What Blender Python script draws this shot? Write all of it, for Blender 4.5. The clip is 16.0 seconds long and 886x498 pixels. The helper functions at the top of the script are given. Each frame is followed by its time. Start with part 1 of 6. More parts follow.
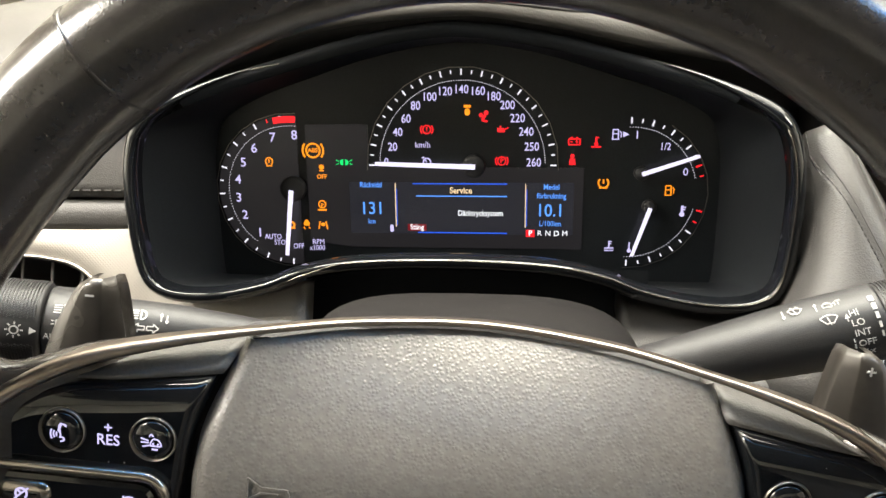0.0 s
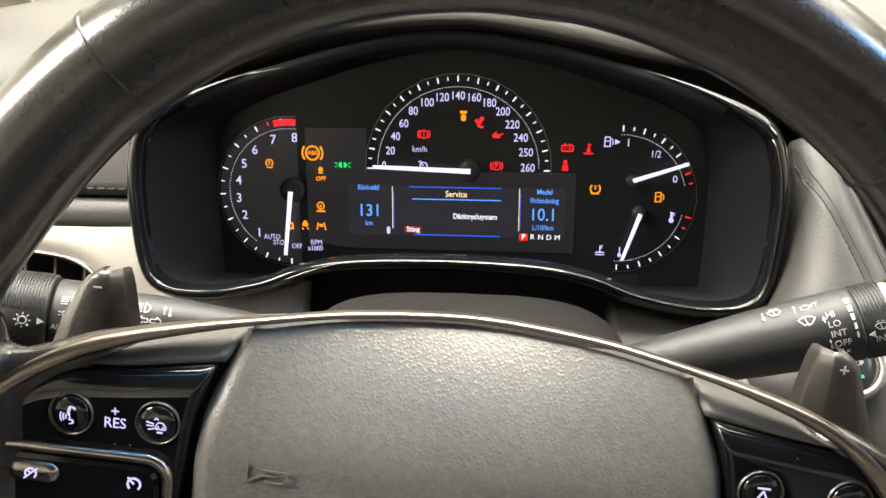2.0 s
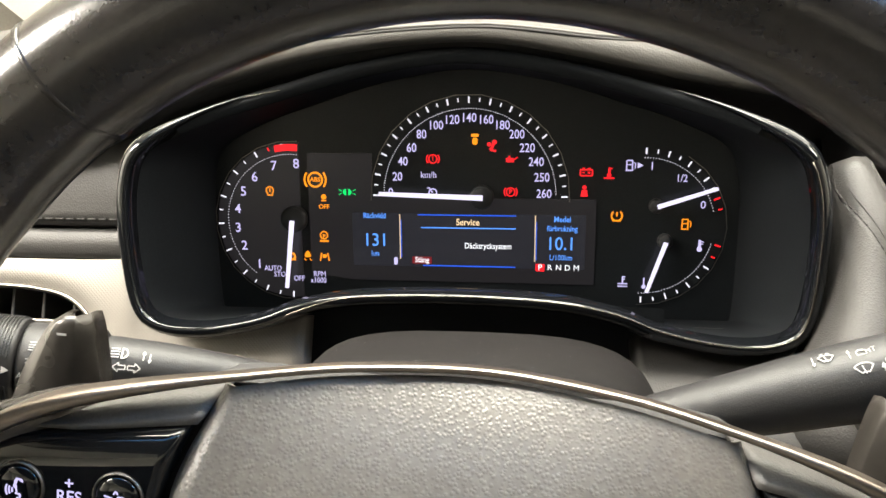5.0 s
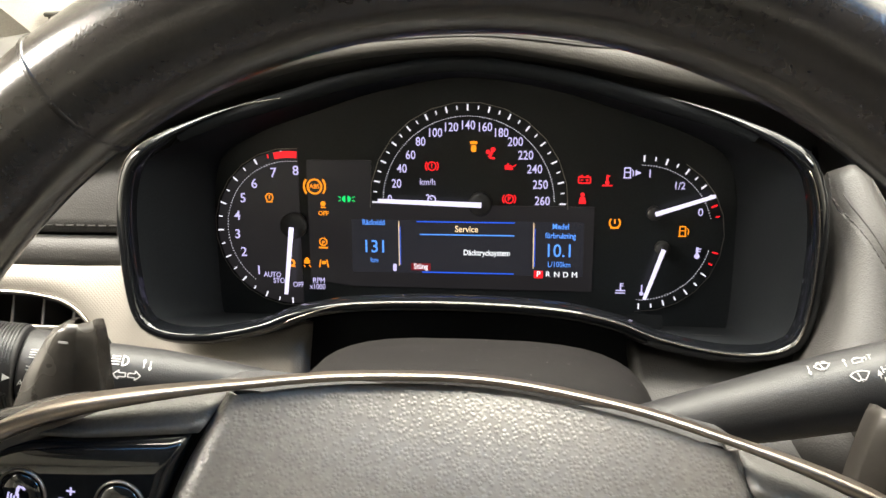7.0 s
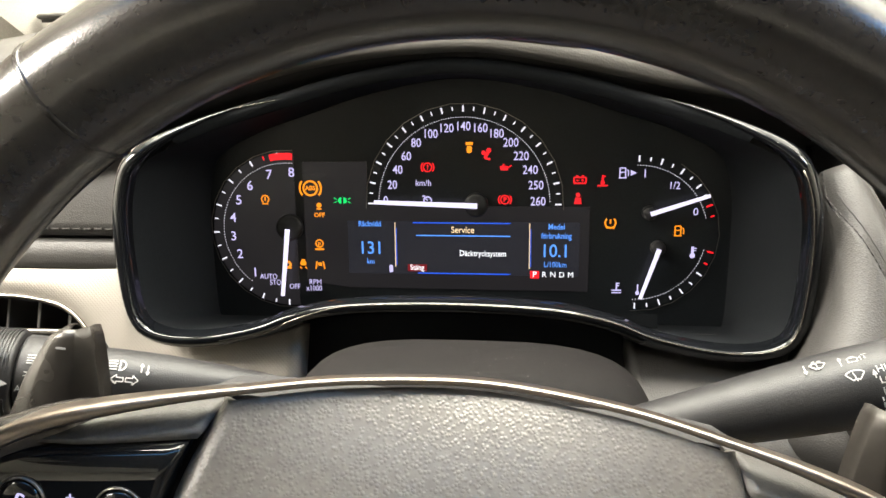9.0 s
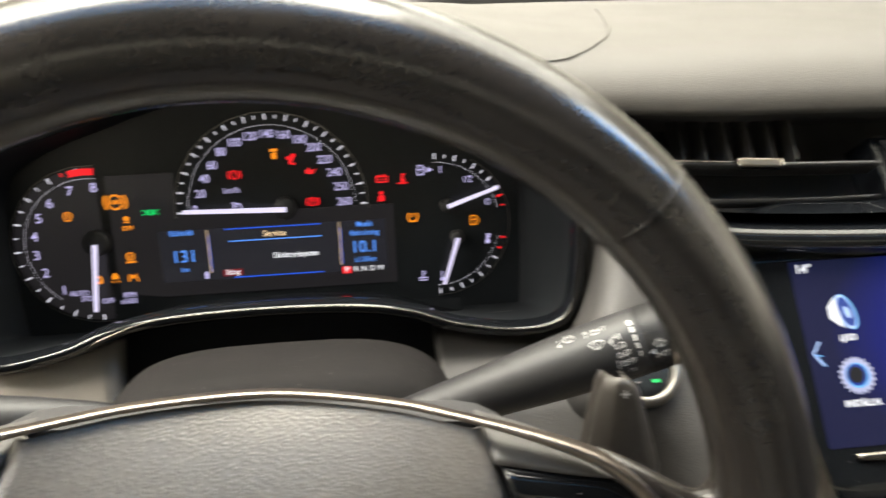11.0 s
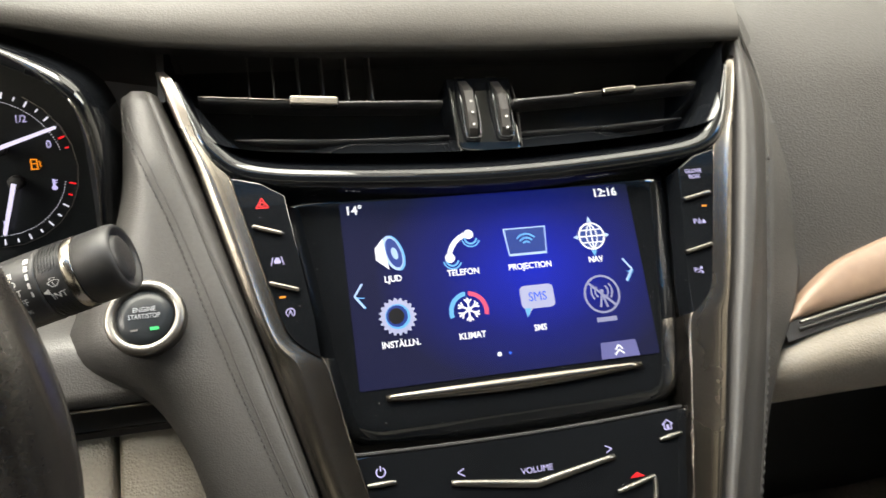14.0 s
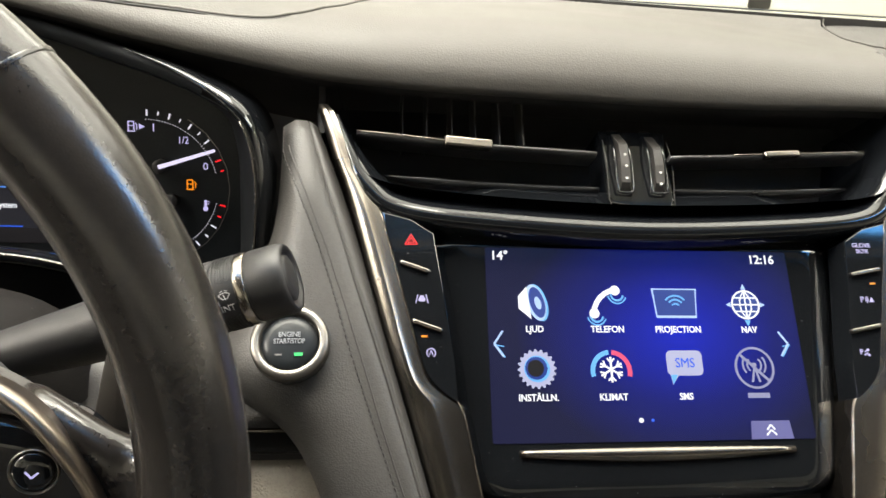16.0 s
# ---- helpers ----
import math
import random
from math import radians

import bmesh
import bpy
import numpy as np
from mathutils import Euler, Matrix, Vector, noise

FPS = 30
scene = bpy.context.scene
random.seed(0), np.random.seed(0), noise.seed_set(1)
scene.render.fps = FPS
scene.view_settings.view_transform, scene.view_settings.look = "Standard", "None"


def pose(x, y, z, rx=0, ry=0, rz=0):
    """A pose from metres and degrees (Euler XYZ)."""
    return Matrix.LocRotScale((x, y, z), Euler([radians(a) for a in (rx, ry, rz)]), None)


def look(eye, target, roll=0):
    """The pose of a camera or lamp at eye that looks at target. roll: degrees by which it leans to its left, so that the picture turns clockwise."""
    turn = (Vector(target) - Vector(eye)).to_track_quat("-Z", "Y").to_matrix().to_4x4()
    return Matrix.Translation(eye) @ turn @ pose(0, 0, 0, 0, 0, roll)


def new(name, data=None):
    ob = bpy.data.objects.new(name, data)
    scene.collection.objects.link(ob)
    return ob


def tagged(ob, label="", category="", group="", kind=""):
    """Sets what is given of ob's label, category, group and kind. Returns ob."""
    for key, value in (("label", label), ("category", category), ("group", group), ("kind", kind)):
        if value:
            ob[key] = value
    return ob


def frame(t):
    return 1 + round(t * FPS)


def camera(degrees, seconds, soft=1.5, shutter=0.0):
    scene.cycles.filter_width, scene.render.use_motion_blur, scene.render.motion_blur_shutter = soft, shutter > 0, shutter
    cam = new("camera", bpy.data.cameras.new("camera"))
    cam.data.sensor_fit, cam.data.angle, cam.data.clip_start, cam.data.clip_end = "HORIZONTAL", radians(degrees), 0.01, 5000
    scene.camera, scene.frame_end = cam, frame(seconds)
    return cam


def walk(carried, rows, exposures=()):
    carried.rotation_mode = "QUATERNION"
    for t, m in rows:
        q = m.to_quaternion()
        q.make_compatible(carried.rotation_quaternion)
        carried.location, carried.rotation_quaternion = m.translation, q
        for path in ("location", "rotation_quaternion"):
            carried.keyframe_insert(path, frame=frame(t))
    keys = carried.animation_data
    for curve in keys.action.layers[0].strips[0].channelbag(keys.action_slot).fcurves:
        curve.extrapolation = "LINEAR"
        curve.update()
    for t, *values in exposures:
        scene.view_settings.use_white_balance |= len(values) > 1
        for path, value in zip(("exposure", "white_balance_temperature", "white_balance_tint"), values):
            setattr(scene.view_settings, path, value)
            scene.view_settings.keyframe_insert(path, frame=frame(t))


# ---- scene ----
cam = camera(62.6, 16.0, shutter=0.4)
PATH = [
    (0, (0.0377, -0.4540, 0.9442), (-0.0042, -0.0937, 0.7755), -2.02),
    (0.5, (0.0362, -0.4538, 0.9473), (-0.0039, -0.0938, 0.7775), -1.59),
    (1, (0.0377, -0.4535, 0.9469), (-0.0022, -0.0925, 0.7793), -1.37),
    (1.5, (0.0388, -0.4627, 0.9476), (-0.0009, -0.1009, 0.7816), -1.21),
    (2, (0.0396, -0.4656, 0.9462), (-0.0002, -0.1036, 0.7808), -1.04),
    (2.5, (0.0382, -0.4619, 0.9447), (-0.0034, -0.0996, 0.7803), -1.05),
    (3, (0.0367, -0.4542, 0.9417), (-0.0071, -0.0919, 0.7779), -1.17),
    (3.5, (0.0399, -0.4516, 0.9398), (-0.0061, -0.0888, 0.7777), -1.41),
    (4, (0.0411, -0.4494, 0.9407), (-0.0072, -0.0856, 0.7816), -1.67),
    (4.5, (0.0395, -0.4346, 0.9386), (-0.0093, -0.0695, 0.7826), -1.89),
    (7, (0.0392, -0.4359, 0.9408), (-0.0085, -0.0689, 0.7891), -1.73),
    (7.5, (0.0391, -0.4358, 0.9418), (-0.0084, -0.0688, 0.7900), -1.78),
    (8, (0.0397, -0.4355, 0.9422), (-0.0083, -0.0684, 0.7908), -1.94),
    (10.5, (0.0370, -0.4420, 0.9466), (0.0298, -0.0762, 0.7851), -1.75),
    (11, (0.0667, -0.4563, 0.9674), (0.1015, -0.0951, 0.7990), -1.33),
    (11.5, (0.1128, -0.4789, 0.9823), (0.1928, -0.1302, 0.8034), -0.35),
    (12, (0.1577, -0.5220, 1.0055), (0.2690, -0.1845, 0.8219), -0.16),
    (12.5, (0.2204, -0.5219, 0.9867), (0.3529, -0.1960, 0.7965), 0.67),
    (13, (0.2470, -0.5057, 0.9757), (0.3775, -0.1815, 0.7811), 1.13),
    (13.5, (0.2645, -0.4849, 0.9538), (0.3813, -0.1544, 0.7611), 1.66),
    (14, (0.2679, -0.4780, 0.9444), (0.3597, -0.1343, 0.7615), 1.86),
    (14.5, (0.2585, -0.4659, 0.9311), (0.3343, -0.1147, 0.7554), 2.76),
    (15, (0.2506, -0.4689, 0.9302), (0.3145, -0.1109, 0.7635), 3.45),
    (15.5, (0.2413, -0.4694, 0.9327), (0.2973, -0.1063, 0.7745), 3.93),
    (16, (0.2327, -0.4641, 0.9308), (0.2834, -0.0989, 0.7756), 4.05),
]
walk(cam, [(t, look(eye, target, roll)) for t, eye, target, roll in PATH], exposures=[(0.0, 0.5), (8.2, 0.48), (10.5, 0.46), (11.0, 0.24), (11.5, 0.1), (12.0, -0.06), (12.5, 0.06), (13.0, 0.18), (14.5, 0.24), (16.0, 0.12)])

# ---- world and lights ----
world = bpy.data.worlds.new("garage_air")
scene.world = world
world.use_nodes = True
world.node_tree.nodes["Background"].inputs[0].default_value = (0.8, 0.86, 1.0, 1)
world.node_tree.nodes["Background"].inputs[1].default_value = 0.15


def area_lamp(name, m, w, h, power, colour):
    d = bpy.data.lights.new(name, "AREA")
    d.shape, d.size, d.size_y, d.energy, d.color = "RECTANGLE", w, h, power, colour
    ob = new(name, d)
    ob.matrix_world = m
    return ob


# unseen lamps added under the garage ceiling, ahead of, above and beside the car
# places, size and powers are chosen for the cabin's brightness and highlights
UNSEEN_TUBES = ((-0.75, 0.8, 28), (1.5, 1.3, 30), (-0.25, 0.22, 150), (-0.1, -0.34, 12), (1.2, 0.3, 34), (-2.1, -0.75, 230), (2.6, -0.5, 90), (0.4, 2.4, 40))
for lx, ly, power in UNSEEN_TUBES:
    area_lamp("unseen_tube_light", pose(lx, ly, 2.33, 0, 0, 0), 1.6, 0.9, power, (1.0, 0.93, 0.82))

# ---- materials ----


def mat(name, base, rough=0.5, metal=0.0, scale=200.0, amount=0.15, bump=0.0, bump_scale=None, bump_kind="noise",
        emit=None, power=0.0, spec=0.5, rough_var=0.1, stains=0.12, coat=0.0, dust=0.0):
    """A surface with fine grain, broad stains, gloss that varies, and relief."""
    m = bpy.data.materials.new(name)
    m.use_nodes = True
    nt = m.node_tree
    b = nt.nodes["Principled BSDF"]
    co = nt.nodes.new("ShaderNodeTexCoord")
    fine = nt.nodes.new("ShaderNodeTexNoise")
    fine.inputs["Scale"].default_value = scale
    fine.inputs["Detail"].default_value = 5
    wide = nt.nodes.new("ShaderNodeTexNoise")
    wide.inputs["Scale"].default_value = 14
    wide.inputs["Detail"].default_value = 4
    for n in (fine, wide):
        nt.links.new(co.outputs["Object"], n.inputs["Vector"])

    def ranged(out, lo, hi):
        r = nt.nodes.new("ShaderNodeMapRange")
        r.inputs["From Min"].default_value, r.inputs["From Max"].default_value = 0.3, 0.7
        r.inputs["To Min"].default_value, r.inputs["To Max"].default_value = lo, hi
        nt.links.new(out, r.inputs["Value"])
        return r.outputs["Result"]

    def product(a, c):
        p = nt.nodes.new("ShaderNodeMath")
        p.operation = "MULTIPLY"
        nt.links.new(a, p.inputs[0])
        nt.links.new(c, p.inputs[1])
        return p.outputs[0]

    tone = product(ranged(fine.outputs["Fac"], 1 - amount, 1 + amount), ranged(wide.outputs["Fac"], 1 - stains, 1 + stains))
    mix = nt.nodes.new("ShaderNodeMix")
    mix.data_type, mix.blend_type = "RGBA", "MULTIPLY"
    mix.inputs["Factor"].default_value = 1
    mix.inputs["A"].default_value = (*base, 1)
    nt.links.new(tone, mix.inputs["B"])
    paint = mix.outputs["Result"]
    if dust:
        cells = nt.nodes.new("ShaderNodeTexVoronoi")
        cells.inputs["Scale"].default_value = 420
        nt.links.new(co.outputs["Object"], cells.inputs["Vector"])
        near = nt.nodes.new("ShaderNodeMath")
        near.operation = "LESS_THAN"
        near.inputs[1].default_value = 0.11
        nt.links.new(cells.outputs["Distance"], near.inputs[0])
        split = nt.nodes.new("ShaderNodeSeparateColor")
        nt.links.new(cells.outputs["Color"], split.inputs["Color"])
        few = nt.nodes.new("ShaderNodeMath")
        few.operation = "GREATER_THAN"
        few.inputs[1].default_value = 1 - dust
        nt.links.new(split.outputs["Red"], few.inputs[0])
        speck = nt.nodes.new("ShaderNodeMix")
        speck.data_type = "RGBA"
        nt.links.new(product(near.outputs[0], few.outputs[0]), speck.inputs["Factor"])
        nt.links.new(paint, speck.inputs["A"])
        speck.inputs["B"].default_value = (0.2, 0.19, 0.18, 1)
        paint = speck.outputs["Result"]
    nt.links.new(paint, b.inputs["Base Color"])
    b.inputs["Metallic"].default_value = metal
    b.inputs["Specular IOR Level"].default_value = spec
    b.inputs["Coat Weight"].default_value = coat
    b.inputs["Coat Roughness"].default_value = 0.04
    nt.links.new(ranged(wide.outputs["Fac"], max(0.02, rough - rough_var * rough), min(1, rough + rough_var * rough)), b.inputs["Roughness"])
    if bump:
        if bump_kind == "pebble":
            warp = nt.nodes.new("ShaderNodeTexNoise")
            warp.inputs["Scale"].default_value = bump_scale * 0.45
            nt.links.new(co.outputs["Object"], warp.inputs["Vector"])
            add = nt.nodes.new("ShaderNodeVectorMath")
            add.operation = "MULTIPLY_ADD"
            add.inputs[1].default_value = (0.5 / bump_scale,) * 3
            nt.links.new(warp.outputs["Color"], add.inputs[0])
            nt.links.new(co.outputs["Object"], add.inputs[2])
            tex = nt.nodes.new("ShaderNodeTexVoronoi")
            tex.feature = "SMOOTH_F1"
            tex.inputs["Smoothness"].default_value = 0.22
            tex.inputs["Scale"].default_value = bump_scale
            nt.links.new(add.outputs["Vector"], tex.inputs["Vector"])
            lim = nt.nodes.new("ShaderNodeMapRange")
            lim.inputs["From Min"].default_value, lim.inputs["From Max"].default_value = 0.62, 0.12
            lim.interpolation_type = "SMOOTHSTEP"
            nt.links.new(tex.outputs["Distance"], lim.inputs["Value"])
            height = lim.outputs["Result"]
        elif bump_kind == "grain":
            tex = nt.nodes.new("ShaderNodeTexVoronoi")
            tex.feature = "F1"
            tex.inputs["Scale"].default_value = bump_scale or scale
            warp = nt.nodes.new("ShaderNodeTexNoise")
            warp.inputs["Scale"].default_value = (bump_scale or scale) * 0.8
            nt.links.new(co.outputs["Object"], warp.inputs["Vector"])
            add = nt.nodes.new("ShaderNodeVectorMath")
            add.operation = "MULTIPLY_ADD"
            add.inputs[1].default_value = (0.3 / (bump_scale or scale),) * 3
            nt.links.new(warp.outputs["Color"], add.inputs[0])
            nt.links.new(co.outputs["Object"], add.inputs[2])
            nt.links.new(add.outputs["Vector"], tex.inputs["Vector"])
            lim = nt.nodes.new("ShaderNodeMapRange")
            lim.inputs["From Min"].default_value, lim.inputs["From Max"].default_value = 0.75, 0.1
            lim.interpolation_type = "SMOOTHSTEP"
            nt.links.new(tex.outputs["Distance"], lim.inputs["Value"])
            height = lim.outputs["Result"]
        else:
            tex = nt.nodes.new("ShaderNodeTexNoise")
            tex.inputs["Scale"].default_value = bump_scale or scale
            tex.inputs["Detail"].default_value = 3
            nt.links.new(co.outputs["Object"], tex.inputs["Vector"])
            height = tex.outputs["Fac"]
        bp = nt.nodes.new("ShaderNodeBump")
        bp.inputs["Strength"].default_value = bump
        bp.inputs["Distance"].default_value = 0.0006
        nt.links.new(height, bp.inputs["Height"])
        nt.links.new(bp.outputs["Normal"], b.inputs["Normal"])
    if emit:
        b.inputs["Emission Color"].default_value = (*emit, 1)
        b.inputs["Emission Strength"].default_value = power
    return m


def lamp_mat(name, colour, power):
    m = bpy.data.materials.new(name)
    m.use_nodes = True
    b = m.node_tree.nodes["Principled BSDF"]
    b.inputs["Base Color"].default_value = (*[0.06 * c for c in colour], 1)
    b.inputs["Roughness"].default_value = 0.4
    b.inputs["Emission Color"].default_value = (*colour, 1)
    b.inputs["Emission Strength"].default_value = power
    return m


RIM_LEATHER = mat("black_smooth_leather", (0.021, 0.0184, 0.0162), 0.22, scale=500, amount=0.1, spec=0.6, bump=0.035, bump_scale=1100, bump_kind="grain", stains=0.2, rough_var=0.14)
AIRBAG_SKIN = mat("grained_charcoal_skin", (0.1, 0.094, 0.086), 0.33, scale=400, bump=0.2, bump_scale=760, bump_kind="pebble", stains=0.12)
DASH_SKIN = mat("warm_grey_dash_leather", (0.046, 0.044, 0.0395), 0.56, spec=0.42, scale=600, amount=0.08, bump=0.12, bump_scale=900, bump_kind="grain", stains=0.06)
GREY_LEATHER = mat("grey_stitched_leather", (0.0275, 0.0265, 0.0248), 0.48, scale=500, amount=0.12, bump=0.16, bump_scale=1000, bump_kind="grain", stains=0.12)
FASCIA_LEATHER = mat("dark_grey_fascia_leather", (0.026, 0.0252, 0.0232), 0.55, scale=500, amount=0.1, bump=0.25, bump_scale=650, bump_kind="grain", stains=0.1)
BEIGE_LEATHER = mat("pale_beige_leather", (0.122, 0.109, 0.087), 0.5, scale=500, amount=0.08, bump=0.35, bump_scale=700, bump_kind="grain", stains=0.08)
PIANO_BLACK = mat("piano_black_lacquer", (0.0040, 0.0046, 0.0055), 0.05, scale=900, amount=0.3, spec=0.5, rough_var=0.4, dust=0.05)
BLACK_PLASTIC = mat("black_satin_plastic", (0.011, 0.011, 0.0116), 0.42, scale=900, bump=0.15, bump_scale=1500)
SOFT_BLACK = mat("matt_black_plastic", (0.0145, 0.0145, 0.0148), 0.62, scale=800, bump=0.3, bump_scale=1600, stains=0.2)
SHROUD = mat("dusty_black_shroud", (0.0075, 0.0069, 0.0066), 0.75, spec=0.1, scale=1500, amount=0.6, bump=0.4, bump_scale=1800, stains=0.25, dust=0.12)
CHARCOAL = mat("charcoal_moulded_plastic", (0.046, 0.0445, 0.042), 0.42, scale=800, bump=0.3, bump_scale=1400, stains=0.2)
STALK_BLACK = mat("fine_grained_black_stalk", (0.0135, 0.0135, 0.0138), 0.45, spec=0.4, scale=1200, bump=0.25, bump_scale=1800)
CHROME = mat("warm_bright_chrome", (0.34, 0.313, 0.277), 0.24, metal=1.0, scale=300, amount=0.04, stains=0.05, rough_var=0.3)
SATIN = mat("satin_nickel", (0.175, 0.166, 0.151), 0.36, metal=1.0, scale=900, amount=0.06, stains=0.05)
SMOKED_CHROME = mat("smoked_satin_chrome", (0.185, 0.168, 0.148), 0.26, metal=1.0, scale=600, amount=0.05, stains=0.1)
ARCH_METAL = mat("warm_smoked_metal", (0.29, 0.25, 0.213), 0.33, metal=1.0, scale=700, amount=0.06, stains=0.08)
GUNMETAL = mat("dark_gunmetal_paint", (0.05, 0.048, 0.045), 0.3, metal=0.6, scale=800, stains=0.2)
TRIM_WEAVE = mat("champagne_weave_trim", (0.2, 0.186, 0.164), 0.42, metal=0.4, scale=2200, amount=0.05, stains=0.03)
SILL_GREY = mat("scuffed_grey_moulding", (0.13, 0.122, 0.115), 0.4, scale=500, amount=0.2, stains=0.35)
WHEEL_RUBBER = mat("dark_ridged_rubber", (0.02, 0.0185, 0.017), 0.5, scale=900, bump=0.3, bump_scale=1500)
LEDGE_BLACK = mat("black_gloss_plastic", (0.014, 0.0145, 0.0155), 0.3, scale=900, amount=0.3, spec=0.6, dust=0.08)
PEACH_WOOD = mat("pale_rose_satin_veneer", (0.162, 0.110, 0.075), 0.42, metal=0.1, scale=120, amount=0.08, stains=0.08)
DIAL_BLACK = mat("dial_face_black", (0.0095, 0.0112, 0.0128), 0.3, scale=900, spec=0.22)
# a faint even glow is put in for the plate's backlight
LCD_BLACK = mat("faintly_lit_lcd_black", (0.004, 0.004, 0.0045), 0.3, scale=900, emit=(0.55, 0.5, 0.55), power=0.02, spec=0.3)
HOOD_BLACK = mat("cowl_black", (0.0078, 0.0092, 0.0108), 0.7, spec=0.12, scale=700, stains=0.25)
CARPET = mat("worn_black_carpet", (0.17, 0.15, 0.132), 0.9, scale=700, amount=0.5, bump=1.0, bump_scale=600, stains=0.5, dust=0.1)
HEADLINER = mat("charcoal_headliner_cloth", (0.05, 0.047, 0.044), 0.9, scale=900, bump=0.3)
PILLAR_CLOTH = mat("pale_pillar_cloth", (0.42, 0.40, 0.35), 0.85, scale=900, bump=0.3)
WHITE_WALL = mat("white_painted_wall", (0.78, 0.77, 0.72), 0.6, scale=60, amount=0.03, stains=0.05)
CONCRETE = mat("grey_concrete", (0.3, 0.29, 0.27), 0.7, scale=40, amount=0.2, stains=0.2)
PADDLE = mat("polished_smoke_metal", (0.026, 0.0235, 0.0205), 0.28, metal=0.3, scale=300, amount=0.12, stains=0.3, rough_var=0.3)
THREAD_AND_CREASE = mat("dark_thread_and_crease", (0.018, 0.017, 0.016), 0.7, scale=900)
PRINT_WHITE = mat("printed_white_ink", (0.34, 0.34, 0.33), 0.55, scale=900, amount=0.05)
PRINT_GREY = mat("printed_grey_ink", (0.28, 0.28, 0.28), 0.5, scale=900, amount=0.05)
GLYPH_LILAC = lamp_mat("backlit_lilac_glyph", (0.66, 0.60, 1.0), 0.78)
TICK_WHITE = lamp_mat("backlit_white_tick", (0.9, 0.88, 1.0), 0.8)
NEEDLE_LIT = lamp_mat("lit_needle", (0.80, 0.74, 1.0), 0.95)
LIT_RED = lamp_mat("lit_red", (1.0, 0.012, 0.02), 0.95)
LIT_AMBER = lamp_mat("lit_amber", (1.0, 0.30, 0.01), 0.95)
LIT_GREEN = lamp_mat("lit_green", (0.0, 0.8, 0.16), 0.9)
LIT_BLUE = lamp_mat("lit_blue", (0.10, 0.32, 1.0), 0.95)
LIT_DEEP_BLUE = lamp_mat("lit_deep_blue", (0.02, 0.12, 0.9), 0.8)
LIT_CREAM = lamp_mat("lit_cream", (1.0, 0.72, 0.42), 0.9)
LIT_WHITE = lamp_mat("lit_white", (0.95, 0.96, 1.0), 1.0)
PRINT_LIT = lamp_mat("softly_lit_print", (0.86, 0.88, 0.9), 0.5)
LIT_GREY = lamp_mat("lit_dim_grey", (0.34, 0.35, 0.55), 0.75)
LIT_VIOLET = lamp_mat("lit_violet_tab", (0.20, 0.20, 0.50), 0.6)
LIT_BUBBLE = lamp_mat("lit_grey_bubble", (0.50, 0.52, 0.75), 0.8)
LIT_NAVY = lamp_mat("lit_navy", (0.01, 0.07, 0.5), 0.42)
LIT_CYAN = lamp_mat("lit_cyan", (0.16, 0.5, 1.0), 0.85)
LIT_SKY = lamp_mat("lit_pale_blue", (0.45, 0.62, 1.0), 0.95)


def screen_mat():
    """A lit screen: blue in its middle, darkening towards its edges."""
    m = bpy.data.materials.new("lit_blue_screen")
    m.use_nodes = True
    nt = m.node_tree
    b = nt.nodes["Principled BSDF"]
    b.inputs["Base Color"].default_value = (0.005, 0.005, 0.012, 1)
    b.inputs["Roughness"].default_value = 0.12
    co = nt.nodes.new("ShaderNodeTexCoord")
    mp = nt.nodes.new("ShaderNodeMapping")
    mp.inputs["Location"].default_value = (-0.2, -0.12, 0)
    mp.inputs["Scale"].default_value = (10.6, 14.5, 1)
    gr = nt.nodes.new("ShaderNodeTexGradient")
    gr.gradient_type = "SPHERICAL"
    ra = nt.nodes.new("ShaderNodeValToRGB")
    ra.color_ramp.elements[0].color = (0.007, 0.010, 0.036, 1)
    ra.color_ramp.elements[1].color = (0.005, 0.022, 0.72, 1)
    mid = ra.color_ramp.elements.new(0.4)
    mid.color = (0.004, 0.011, 0.2, 1)
    nt.links.new(co.outputs["Object"], mp.inputs["Vector"])
    nt.links.new(mp.outputs["Vector"], gr.inputs["Vector"])
    nt.links.new(gr.outputs["Fac"], ra.inputs["Fac"])
    nt.links.new(ra.outputs["Color"], b.inputs["Emission Color"])
    b.inputs["Emission Strength"].default_value = 0.72
    return m


SCREEN_BLUE = screen_mat()


def weave(m, period):
    """Adds the relief of a fine diagonal weave."""
    nt = m.node_tree
    co = nt.nodes.new("ShaderNodeTexCoord")
    waves = []
    for turn in (45, -45):
        mp = nt.nodes.new("ShaderNodeMapping")
        mp.inputs["Rotation"].default_value = (0, 0, radians(turn))
        nt.links.new(co.outputs["Object"], mp.inputs["Vector"])
        w = nt.nodes.new("ShaderNodeTexWave")
        w.inputs["Scale"].default_value = 0.314 / period
        w.inputs["Distortion"].default_value = 0.4
        nt.links.new(mp.outputs["Vector"], w.inputs["Vector"])
        waves.append(w.outputs["Fac"])
    top = nt.nodes.new("ShaderNodeMath")
    top.operation = "MAXIMUM"
    nt.links.new(waves[0], top.inputs[0])
    nt.links.new(waves[1], top.inputs[1])
    bp = nt.nodes.new("ShaderNodeBump")
    bp.inputs["Strength"].default_value = 0.35
    bp.inputs["Distance"].default_value = 0.0003
    nt.links.new(top.outputs[0], bp.inputs["Height"])
    nt.links.new(bp.outputs["Normal"], nt.nodes["Principled BSDF"].inputs["Normal"])


weave(TRIM_WEAVE, 0.0016)


